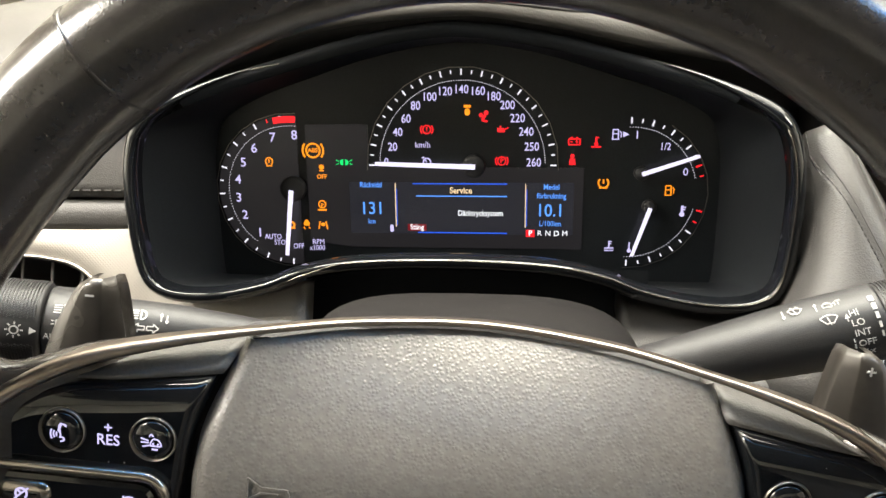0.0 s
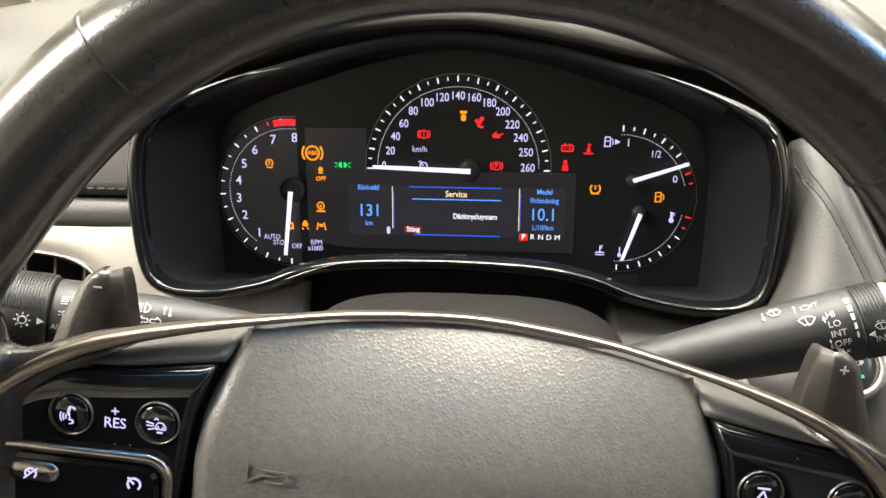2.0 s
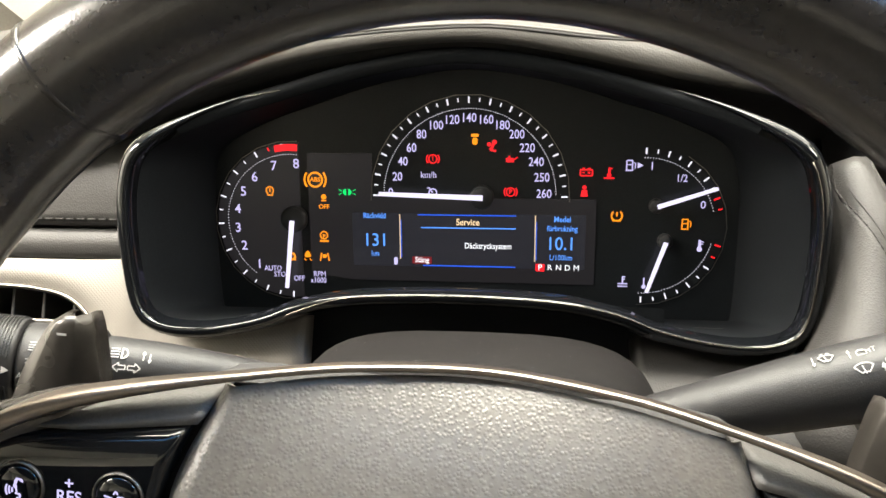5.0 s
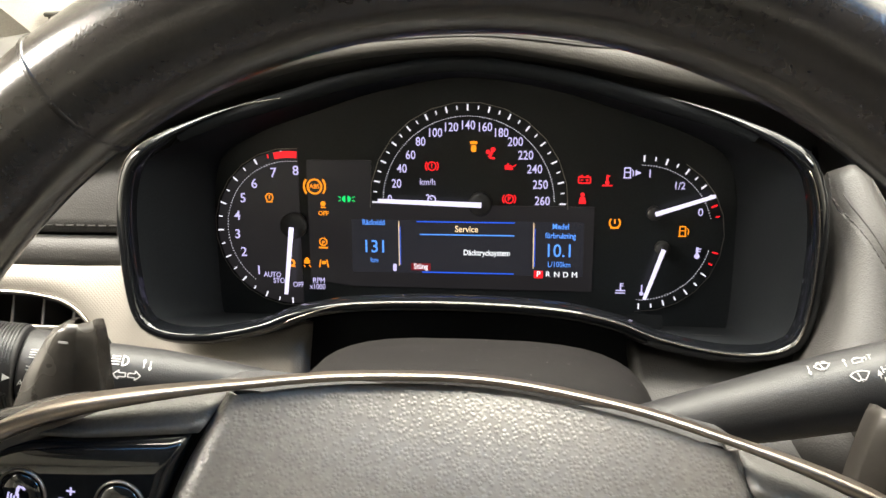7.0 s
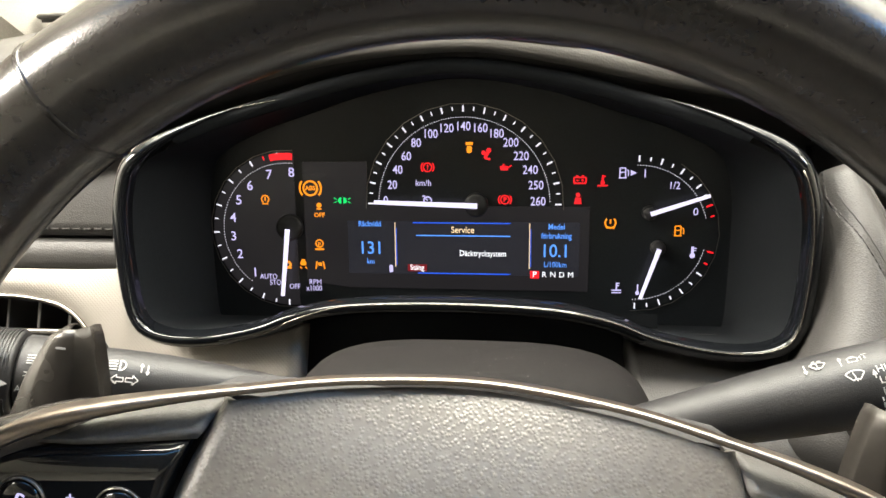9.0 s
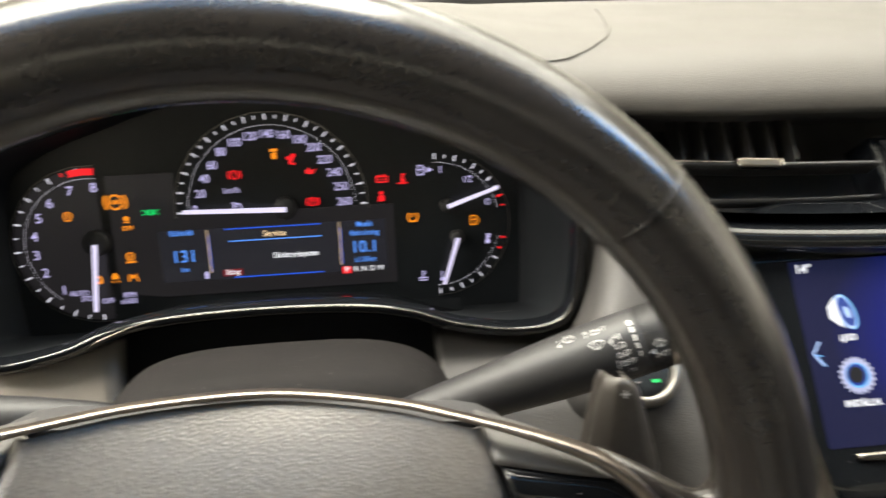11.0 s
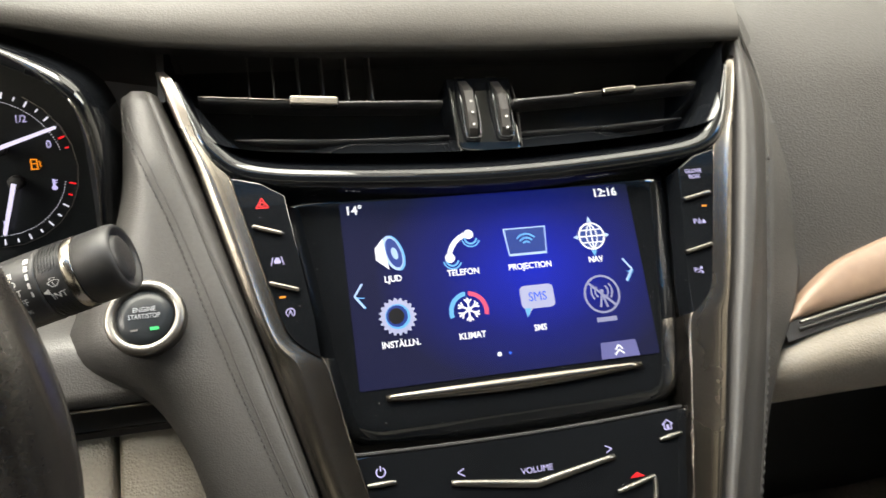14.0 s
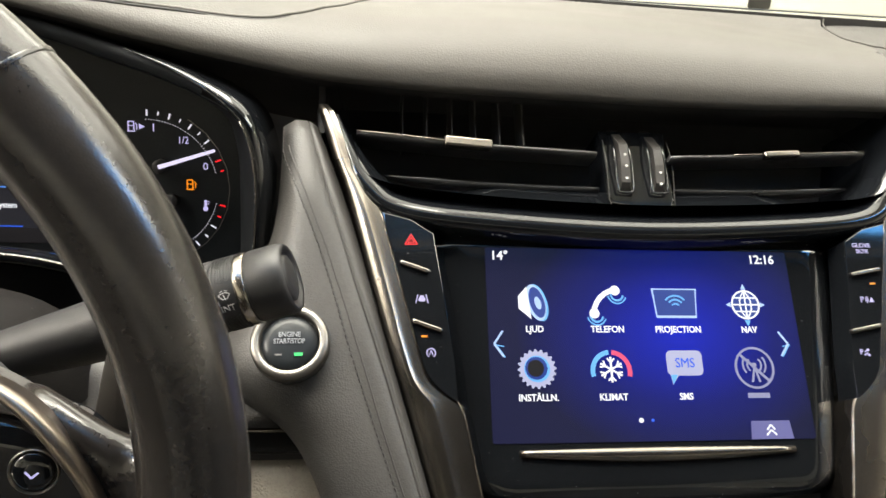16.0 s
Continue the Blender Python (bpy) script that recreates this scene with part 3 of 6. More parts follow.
av = thing("air_vent", LEFT @ pose(0, 0, -0.012), "black slatted air vent framed by the woven trim", "air vent")
part("well", grid([[Vector((x * MM, y * MM, -0.03)) for x in (-170, -15)] for y in (-85, 4)]), SOFT_BLACK, av)
for k in range(7):
    x = -150 + 21 * k
    part("slat", prism(rounded(x * MM, -0.032, 0.0022, 0.07, 0.001, 2), -0.026, 0.002, 0.0006), CHARCOAL, av)
for y in (-20, -42):
    part("vane", prism(rounded(-0.09, y * MM, 0.14, 0.0035, 0.0016, 3), -0.006, 0.008, 0.001), SATIN, av, "satin silver vane")

# ---- under the cluster, right of the column ----
rgt = thing("column_side_fascia", STACK, "grey leather fascia beside the steering column", "fascia")
rows = [[Vector((x * MM, y * MM, -0.006 - 0.0009 * max(0, y + 8))) for x in (-301, -298, -285, -275, -255, -240, -215, -195)] for y in range(-40, 56, 7)]
part("leather_pad", slab(rows, (0, 0, -0.03)), GREY_LEATHER, rgt, "", True)
part("groove", slab([[Vector((x * MM, y * MM, -0.02)) for x in (-330, -170)] for y in (-52, -40)], (0, 0, -0.03)), SOFT_BLACK, rgt)
part("bright_line", sweep([(-0.33, -0.041, -0.01), (-0.18, -0.042, -0.01)], circle(0.0012, 8)), CHROME, rgt, "thin bright trim line", True)
knee = thing("knee_panel", STACK, "pale beige leather knee panel below the dashboard", "knee panel")
for x0, x1 in ((-560, -222), (-219, -120)):
    rows = [[Vector((x * MM, y * MM, (-0.012 - 0.012 * (1 - math.sin(math.pi * min(1, (y + 260) / 205 * 0.55 + 0.45)))) - (0.003 if x in (x0, x1) else 0))) for x in [x0, x0 + 3] + [x0 + (x1 - x0) * k / 8 for k in range(1, 8)] + [x1 - 3, x1]] for y in range(-260, -54, 12)]
    part("leather_panel", slab(rows, (0, 0, -0.02)), BEIGE_LEATHER, knee, "", True)

# ---- centre stack ----
stack_trim = thing("stack_leather", STACK, "grey stitched leather wing beside the centre stack", "leather trim")
wl = catmull([(-206, 127, 0), (-206, 97, 0), (-209, 63, 0), (-219, 37, 0), (-236, 8, 0), (-236, -16, 0), (-201, -40, 0), (-184, -64, 0), (-174, -91, 0), (-160, -140, 0), (-150, -190, 0)], 6)
wr = catmull([(-186, 127, 0), (-167, 72, 0), (-148, 4, 0), (-132, -52, 0), (-117, -108, 0), (-98, -190, 0)], 6)
a, b = even(wl, 48), even(wr, 48)


def wing_h(t, v):
    """The wing swells towards its stitched seam and falls away on both sides."""
    left = lerp_table(-v, [(-137, 0), (-100, 1), (-63, 0), (-38, -4), (-8, -14), (20, -8), (60, 2), (190, 8)])
    top = lerp_table(-v, [(-137, 8), (-110, 13.5), (-85, 15.5), (-40, 15.5), (0, 15), (60, 14), (190, 14)])
    right = lerp_table(-v, [(-137, 8), (-60, 13), (-13, 14.5), (190, 14.5)])
    if t < 0.42:
        return (left + (top - left) * math.sin(math.pi / 2 * t / 0.42)) * MM
    s = (t - 0.42) / 0.58
    return (top + (right - top) * s * s * (3 - 2 * s)) * MM


STITCH_X = [(-140, -214), (-103, -203), (-74, -191.8), (-50, -182.5), (-25, -174.5), (2, -166.5), (39, -154.5), (82, -139.6), (130, -122), (190, -104)]
GROOVE_X = [(-140, -196), (-125, -190.5), (-83, -179), (-33, -164), (16, -148), (75, -131), (130, -114), (190, -99)]


def wing_t(p, q, table):
    """How far across the wing, from its edge p to its edge q, a line of the table lies."""
    t = 0.5
    for k in range(6):
        c = p.lerp(q, t)
        t = min(0.985, max(0.02, (lerp_table(-c.y, table) - p.x) / (q.x - p.x)))
    return t


rows, seam_rows, fold_rows, crease_rows = [], [], [], []
for p, q in zip(a, b):
    ts, tg = wing_t(p, q, STITCH_X), wing_t(p, q, GROOVE_X)
    tg = max(tg, ts + 0.08)
    row = []
    for t in [0, 0.25 * ts, 0.5 * ts, 0.75 * ts, ts - 0.03, ts, ts + 0.03, 0.5 * (ts + tg), tg - 0.02, tg, tg + 0.02, 0.5 * (tg + 1), 1]:
        t = min(max(t, 0), 1)
        c = p.lerp(q, t)
        h = wing_h(t, c.y) - (0.0024 if t == tg else 0) - (0.0006 if t == ts else 0) - 0.007 * max(0, (t - tg) / (1.001 - tg)) ** 1.5
        row.append(Vector((c.x * MM, c.y * MM, h)))
    rows.append(row)
    seam_rows.append(row[5])
    fold_rows.append(row[9] + Vector((0, 0, 0.0012)))
    crease_rows.append(row[6].lerp(row[7], 0.35) + Vector((0, 0, -0.0001)))
part("skin", slab(rows, (0.004, 0, -0.05)), GREY_LEATHER, stack_trim, "", True)
# dark tubes put the shade of the fold and the crease into colour
part("fold", sweep(fold_rows[2:], circle(0.0007, 6)), THREAD_AND_CREASE, stack_trim, "dark tube laid in the leather fold as its shade", True)
part("crease", sweep(crease_rows[2:], circle(0.0005, 6)), THREAD_AND_CREASE, stack_trim, "dark tube laid as the shade of a crease beside the stitching", True)
for k, (p0, p1) in enumerate(zip(seam_rows, seam_rows[1:])):
    for f in (0.0, 0.5):
        part("stitch", sweep([p0.lerp(p1, f + 0.06) + Vector((0, 0, 0.0003)), p0.lerp(p1, f + 0.36) + Vector((0, 0, 0.0003))], circle(0.0005, 6)), THREAD_AND_CREASE, stack_trim)

OUTER = [(186, 139), (183, 130), (175.5, 106), (170, 90), (158, 45), (146, 0), (135, -36), (117, -100), (95, -170), (85, -200)]
INNER = [(181, 140), (177, 133), (169, 110), (163, 95), (150.5, 73), (141.5, 40), (136, 17), (129.5, -8.5), (126, -18), (119.3, -25.5), (109.5, -32), (105, -50), (101.5, -68), (92.5, -110), (79, -170), (71, -200)]


FACETS = ((0, -2.5), (0.03, -0.6), (0.13, 1.0), (0.26, 2.2), (0.38, 2.9), (0.45, 3.0), (0.48, 2.9), (0.51, 2.6), (0.75, 2.1), (0.965, 1.6), (0.985, 1.55), (0.997, 1.5), (1, -1.0))
BEVELLED = ((0, -2.0), (0.02, 0.2), (0.05, 0.6), (0.16, 0.7), (0.2, 1.0), (0.24, 2.2), (0.29, 2.4), (0.5, 2.3), (0.75, 2.1), (0.965, 1.8), (0.985, 1.75), (0.997, 1.7), (1, -1.0))


def side_strip(s):
    """A strip of two facets that meet in a crest, or of one wide facet inside a thin bevel."""
    a = even(catmull([(s * x, y, 0) for x, y in OUTER], 6), 70)
    b = even(catmull([(s * x, y, 0) for x, y in INNER], 6), 140)
    rows = []
    for p in a:
        q = min(b, key=lambda c: abs(c.y - p.y))
        thin = min(1, max(0.15, abs(p.x - q.x) / 14))
        sink = 3.0 * max(0, (p.y - 112) / 32) ** 2
        rows.append([Vector((p.x + (q.x - p.x) * t, p.y, 9.4 - sink + h * thin)) * MM for t, h in (FACETS if s < 0 else BEVELLED)])
    return slab(rows, (0, 0, -0.03))


for s, word in ((-1, "driver"), (1, "passenger")):
    tr = thing("stack_side_trim", STACK, "smoked bright metal strip down the " + word + " side of the centre stack", "metal trim", "centre stack side strips")
    part("strip", side_strip(s), SMOKED_CHROME, tr, "", True)
    inner_line = [Vector((s * p.x * MM, p.y * MM, 0.0115)) for p in catmull([(150.5, 73, 0), (137, 20, 0), (129.5, -8.5, 0), (126, -18, 0), (119.3, -25.5, 0), (109.5, -32, 0), (105, -50, 0), (101.5, -68, 0), (92.5, -110, 0), (79, -170, 0)], 6)]
    part("bright_edge", sweep(inner_line, circle(0.00028, 6)), SMOKED_CHROME, tr, "polished inner edge", True)

# the rounded leather edge on the passenger's side of the stack: a roll, a stitched flank and a flaring skirt
edge_tr = thing("stack_edge_trim", STACK, "dark grey rounded leather edge along the centre stack", "leather trim")
GAP_X = smooth_table([(-215, 84), (-170, 96), (-100, 118), (-36, 136), (0, 147), (45, 159), (90, 171), (130, 180), (150, 183), (172, 184), (190, 186), (206, 188)])
ROLL_X = smooth_table([(-215, 89), (-138, 115), (-90, 132), (-42, 148.5), (6, 164.5), (54, 179), (102, 189), (130, 190.5), (150, 188.5), (172, 189.5), (190, 192), (206, 195)])
SEAM_X = smooth_table([(-215, 108), (-140, 136), (-86, 154), (-54, 164), (-22, 173), (10, 181.5), (42, 189.5), (74, 197.5), (106, 203.5), (135, 203), (150, 199), (172, 197), (190, 198), (206, 200)])
SKIRT_X = smooth_table([(-215, 122), (-150, 146), (-98, 166), (-79, 175), (-60, 184), (-42, 196.6), (-20, 210), (0, 219), (56, 236), (106, 236), (135, 222), (150, 212), (172, 204), (190, 202), (206, 203)])
SKIRT_H = smooth_table([(-215, -22), (-98, -17), (-42, -16), (0, -20), (30, -17.5), (56, -13.5), (106, -9), (135, -6), (150, -3), (172, 0), (190, -7), (206, -14)])
CREST_H = smooth_table([(-215, 11.5), (120, 11.5), (150, 13), (172, 13.5), (190, 4), (206, -8)])
rows, seam_line = [], []
for k in range(85):
    v = -215 + 421 * k / 84
    xa, xr, xs, xd = (lerp_table(v, tab) for tab in (GAP_X, ROLL_X, SEAM_X, SKIRT_X))
    hc, hd = lerp_table(v, CREST_H), lerp_table(v, SKIRT_H)
    hs = min(hc - 4, max(0.0, hd + 3))
    w = xr - xa
    row = [(xa, hc - 13), (xa + 0.28 * w, hc - 4.5), (xa + 0.36 * w, hc - 1.2), (xa + 0.5 * w, hc + 0.2), (xa + 0.75 * w, hc + 0.6), (xr - 1.4, hc), (xr, hc - 1.5)]
    row += [(xr + (xs - xr) * 0.5, hc - 1.5 + (hs - hc + 1.5) * 0.55), (xs - 0.6, hs + 0.5), (xs, hs - 0.6), (xs + 0.8, hs + 0.3)]
    row += [(xs + (xd - xs) * t, hs + (hd - hs) * (t ** 0.85)) for t in (0.25, 0.5, 0.75, 0.92, 1.0)] + [(xd - 1.0, hd - 4), (xd - 4, hd - 60)]
    rows.append([Vector((x * MM, v * MM, h * MM)) for x, h in row])
    seam_line.append(Vector(((xs + 1.6) * MM, v * MM, (hs + 0.3) * MM)))
part("skin", grid([r[:10] for r in rows]), GREY_LEATHER, edge_tr, "", True)
part("skirt", grid([r[9:] for r in rows]), FASCIA_LEATHER, edge_tr, "dark leather flank below the seam", True)
for k in range(14, 57):
    p, q = seam_line[k], seam_line[k + 1]
    part("stitch", sweep([p, p.lerp(q, 0.5)], circle(0.0004, 6)), GREY_LEATHER, edge_tr)
edge_path = [STACK @ seam_line[k] for k in range(56, 76, 3)] + [dash_point(1.0, j) + Vector((0.003, 0, 0.0006)) for j in range(6, 11)]
part("edge_piping", sweep(catmull(edge_path, 4), circle(0.0008, 8)), DASH_SKIN, dash, "thin pale leather edge", True)
side = [[r[-1], r[-1] + Vector((0.004, -0.1, -0.3))] for r in rows[:40]]
part("tunnel_side", grid(side), SOFT_BLACK, edge_tr, "black side of the centre tunnel", True)

# passenger veneer, beige pad and footwell
vt = thing("veneer_trim", STACK, "pale rose satin veneer blade on the passenger fascia", "veneer trim")
up = even(catmull([(192, -45, 0), (200, -35, 0), (213.5, -22.5, 0), (240, -6, 0), (276, 5.6, 0), (311, 14, 0), (365, 27, 0), (428, 41, 0), (600, 76, 0), (760, 102, 0)], 6), 60)
lo = even(catmull([(192, -42.5, 0), (236, -35.2, 0), (295, -27.5, 0), (357, -22.5, 0), (401, -19.5, 0), (600, -6, 0), (760, 4, 0)], 6), 60)
rows = []
for k, (p, q) in enumerate(zip(up, lo)):
    tip = 0.006 * max(0, 1 - k / 4)
    rows.append([Vector((p.lerp(q, t).x * MM, p.lerp(q, t).y * MM, -0.0135 - tip + h)) for t, h in ((0, -0.003), (0.03, 0), (0.1, 0.0018), (0.3, 0.0034), (0.6, 0.0036), (0.9, 0.0018), (0.97, 0.0006), (1, -0.003))])
part("veneer", slab(rows, (0, 0, -0.02)), PEACH_WOOD, vt, "", True)
part("bright_line", sweep([Vector((p.x * MM, (p.y - 2.2) * MM, -0.0125)) for p in lo[1:]], circle(0.0012, 8)), SATIN, vt, "satin silver line under the veneer", True)
part("lower_line", sweep([Vector((p.x * MM, (p.y - 6.2) * MM, -0.0145)) for p in lo[1:]], circle(0.0014, 8)), GUNMETAL, vt, "darker second line under the veneer", True)
part("groove", slab([[Vector((p.x * MM, (p.y + d) * MM, -0.0165)) for d in (2, -12)] for p in lo], (0, 0, -0.01)), SOFT_BLACK, vt, "dark recess behind the lines")
glove = even(catmull([(366, 33, 0), (384, 40, 0), (430, 56, 0), (600, 100, 0), (760, 136, 0)], 6), 40)
part("fold", sweep([Vector((p.x * MM, p.y * MM, -0.0105 - 0.0075 * max(0, (p.x - 366) / 394) ** 1.5)) for p in glove], circle(0.0016, 8), scales=[min(1, 0.2 + k / 6) for k in range(41)]), FASCIA_LEATHER, vt, "raised leather fold above the veneer", True)
bp_ = thing("beige_knee_pad", STACK, "smooth pale beige padded rail under the veneer", "padded trim")
lo2 = even(catmull([(188, -52, 0), (232, -46, 0), (295, -37.5, 0), (357, -32, 0), (401, -29, 0), (600, -16, 0), (760, -6, 0)], 6), 48)
bt = even(catmull([(160, -93, 0), (220, -92.5, 0), (270, -92.5, 0), (328, -92.5, 0), (400, -92, 0), (600, -90, 0), (760, -86, 0)], 6), 48)
rows = []
for k, (p, q) in enumerate(zip(lo2, bt)):
    end = 0.016 * math.exp(-k * 0.7)
    rows.append([Vector((p.lerp(q, t).x * MM, p.lerp(q, t).y * MM, -0.034 - end + 0.026 * math.sin(radians(28 + 152 * t)) ** 0.8)) for t in (0, 0.04, 0.1, 0.18, 0.28, 0.4, 0.52, 0.64, 0.75, 0.85, 0.93, 0.985)])
part("pad", slab(rows, (0, 0.004, -0.04)), BEIGE_LEATHER, bp_, "", True)
part("piping", sweep([r[0] + Vector((0, 0.001, -0.001)) for r in rows], circle(0.0014, 8)), BEIGE_LEATHER, bp_, "", True)
fw = thing("footwell_lining", pose(0, 0, 0), "black footwell lining on the passenger side", "footwell")
part("toe_board", grid([[Vector((x, y, z)) for x in (0.5, 0.7, 0.9, 1.16)] for y, z in ((-0.10, 0.60), (0.10, 0.50), (0.2, 0.36), (0.17, 0.26), (0.1, 0.215), (-0.05, 0.2))]), SOFT_BLACK, fw, "", True)
mat_rows = [[Vector((0.64 + 0.42 * i / 14, -0.75 + 0.83 * j / 20, 0.212 + 0.006 * noise.noise((i * 0.5, j * 0.5, 0)) + 0.03 * max(0, (j - 16) / 4) ** 2)) for i in range(15)] for j in range(21)]
fm = thing("floor_mat", pose(0, 0, 0), "worn dark brown carpet mat in the passenger footwell", "floor mat")
part("mat", slab(mat_rows, (0, 0, -0.012)), CARPET, fm, "", True)
sill = thing("door_sill", pose(0, 0, 0), "grey moulded sill trim beside the footwell", "sill trim")
part("moulding", sweep(catmull([(1.12, 0.13, 0.268), (1.108, 0.09, 0.256), (1.097, 0.035, 0.25), (1.093, -0.02, 0.25), (1.092, -0.1, 0.25), (1.092, -0.8, 0.25)], 8), circle(0.016, 12, 1.0, 1.4)), SILL_GREY, sill, "", True)

# ---- air vent unit of the stack ----
vent = thing("centre_air_vent", STACK, "piano black centre air vent with two thumb wheels", "air vent")
# cavity
well = even(catmull([(-176, 152, 0), (-165, 112, 0), (-154, 92, 0), (-100, 84, 0), (0, 80, 0), (100, 84, 0), (154, 92, 0), (165, 112, 0), (176, 152, 0)], 6), 64)
rows = [[p * MM + Vector((0, 0, 0.012)), p * MM + Vector((0, 0.002, 0.004)), Vector((p.x * 0.97 * MM, (p.y + 4) * MM, -0.06))] for p in well]
part("well", grid(rows), PIANO_BLACK, vent, "", True)
part("well_back", grid([[Vector((x * MM, y * MM, -0.055)) for x in (-190, 190)] for y in (60, 170)]), SOFT_BLACK, vent)
for s in (-1, 1):
    part("end_wall", box(min(0.1825 * s, 0.1865 * s), max(0.1825 * s, 0.1865 * s), 0.126, 0.172, -0.075, -0.003), SOFT_BLACK, vent, "black end wall of the vent")
# lower lip, a rounded lacquer rail
lip_path = even(catmull([(-175, 132, 0), (-168, 114, 0), (-157, 91, 0), (-140, 77, 0), (-90, 70.5, 0), (0, 66.5, 0), (90, 70.5, 0), (140, 77, 0), (157, 91, 0), (168, 114, 0), (175, 132, 0)], 8), 100)
rows = []
for k, p in enumerate(lip_path):
    t = (lip_path[min(k + 1, 100)] - lip_path[max(k - 1, 0)]).normalized()
    n = Vector((-t.y, t.x, 0))
    w = 0.3 + 0.7 * min(1, max(0, (128 - p.y) / 40))
    g = min(1, max(0.12, (140 - abs(p.x)) / 60))
    rows.append([(p + n * min(d, 12 + (d - 12) * g) * w) * MM + Vector((0, 0, h - 0.004 * (1 - w))) for d, h in ((36, -0.045), (33, -0.02), (30.5, -0.011), (27, -0.0085), (20, -0.0045), (14, -0.0002), (9, 0.0045), (5, 0.0095), (1, 0.0122), (-3, 0.0128), (-6.5, 0.0112), (-8.5, 0.006), (-9, -0.006))])
part("lower_lip", grid(rows), PIANO_BLACK, vent, "polished black lower lip", True)


def vane_y(x):
    return lerp_table(x, [(-164, 123), (-100, 117.8), (-22, 115), (24, 113.8), (95, 117.4), (152, 121)])


for x0, x1 in ((-164, -22), (24, 152)):
    path = [Vector((x * MM, vane_y(x) * MM, 0.004)) for x in [x0 + (x1 - x0) * k / 16 for k in range(17)]]
    part("vane", sweep(path, [(-0.0016, -0.014), (0.0016, -0.014), (0.0018, 0.0), (0.0008, 0.002), (-0.0008, 0.002), (-0.0018, 0.0)]), BLACK_PLASTIC, vent, "", True)
    part("vane_edge", sweep([p + Vector((0, 0.0008, 0.0024)) for p in (path[:7] if x0 < 0 else path[5:])], circle(0.0004, 6)), SMOKED_CHROME, vent, "thin satin edge", True)
for x, w, th in ((-99.5, 28, 6.0), (95, 23, 4.2)):
    tb = prism(rounded(0, 0, w * MM, th * MM, 0.0012, 4), 0, 0.005, 0.0012, 3)
    tb.transform(pose(x * MM, (vane_y(x) + 0.2) * MM, 0.004, 0, 0, -4 if x < 0 else 4))
    part("tab", tb, SMOKED_CHROME, vent, "polished metal sliding tab")
for x in (-136, -121, -105.5, -91, -76, -61):
    part("fin", box((x - 0.45) * MM, (x + 0.45) * MM, 0.128, 0.166, -0.034, -0.014), CHARCOAL, vent)
# ledges inside the bowl on both sides of the wheels
for x0, x1 in ((-146, -17.5), (31, 146)):
    path = [Vector((x * MM, (97.5 + 5 * (abs(x) / 146) ** 3) * MM, -0.0085)) for x in [x0 + (x1 - x0) * k / 20 for k in range(21)]]
    part("ledge", sweep(path, [(-0.0014, 0.0006), (-0.0012, -0.004), (0.0012, -0.010), (0.0014, -0.002), (0.0008, 0.0), (-0.0006, 0.0008)], scales=[min(1, 0.2 + 0.25 * min(k, 40)) if abs(x0) > 100 else min(1, 0.2 + 0.25 * (20 - k)) for k in range(21)]), LEDGE_BLACK, vent, "grey sheen along the inner ledge", True)
# thumb wheels in their frame
FRAME = [(-13.6, 138), (-14.2, 91.5), (-12.5, 86.2), (6, 83.8), (26, 84.6), (27.4, 90), (28.6, 138)]
fb = prism([(x * MM, y * MM) for x, y in FRAME], -0.03, -0.0035, 0.0016, 3)
for q in fb.verts:
    q.co.z -= 0.3 * max(0, q.co.y - 0.118)
part("wheel_frame", fb, PIANO_BLACK, vent)
part("frame_line", sweep(catmull([Vector((x * MM, y * MM, h * MM)) for x, y, h in ((-13.0, 130, -7), (-13.4, 112, -2.5), (-13.8, 93, -2.5), (-12, 87.5, -3), (6, 85.2, -3), (25.4, 86, -3), (27, 91, -2.5), (28.2, 112, -2.5), (28.4, 130, -7))], 3), circle(0.0004, 6)), GUNMETAL, vent, "thin bright line round the wheels")
for wx, ridge_y, dots in ((-3.4, 123.5, (116.5, 109, 101.5)), (18.0, 120.5, (105.5, 98.5))):
    side = [(141, -14), (ridge_y + 2, 0.4), (ridge_y, 1.6), (110, 2.4), (99, 0.6), (95, -3), (94.5, -20), (141, -20)]
    tw = prism([(y * MM, z * MM) for y, z in side], -0.0029, 0.0029, 0.0008, 2)
    tw.transform(pose(wx * MM, 0, 0) @ Matrix(((0, 0, 1, 0), (1, 0, 0, 0), (0, 1, 0, 0), (0, 0, 0, 1))))
    tp = part("thumb_wheel", tw, WHEEL_RUBBER, vent, "ridged dark rubber thumb wheel")
    rail = [Vector((wx * MM + sx * 0.0048, y * MM, h * MM)) for sx, y, h in ((-1, 134, -8), (-1, 120, -1.5), (-1, 98, -1.2), (-0.8, 93.6, -1.6), (0.8, 93.6, -1.6), (1, 98, -1.2), (1, 120, -1.5), (1, 134, -8))]
    part("wheel_rail", sweep(catmull(rail, 3), circle(0.0008, 6)), PIANO_BLACK, tp, "rounded black rail", True)
    for d in dots:
        z = lerp_table(d, [(99, 0.6), (110, 2.4), (ridge_y, 1.6)])
        part("dot", turned([(0.0, 0.00025), (0.0009, 0.00025), (0.0009, -0.001), (0, -0.001)], 10, pose((wx + 0.3) * MM, d * MM, z * MM, -12 if d < 110 else 4, 0, 0)), PRINT_WHITE, tp)

# ---- screen panel ----
panel = thing("display_panel", STACK, "piano black centre panel around a lit touch screen", "infotainment panel")


def panel_half(y):
    return lerp_table(-y, [(-62, 122.5), (-10, 115), (40, 108), (62, 104.2), (70, 101.6), (76, 97.5), (80, 92), (84, 84)])


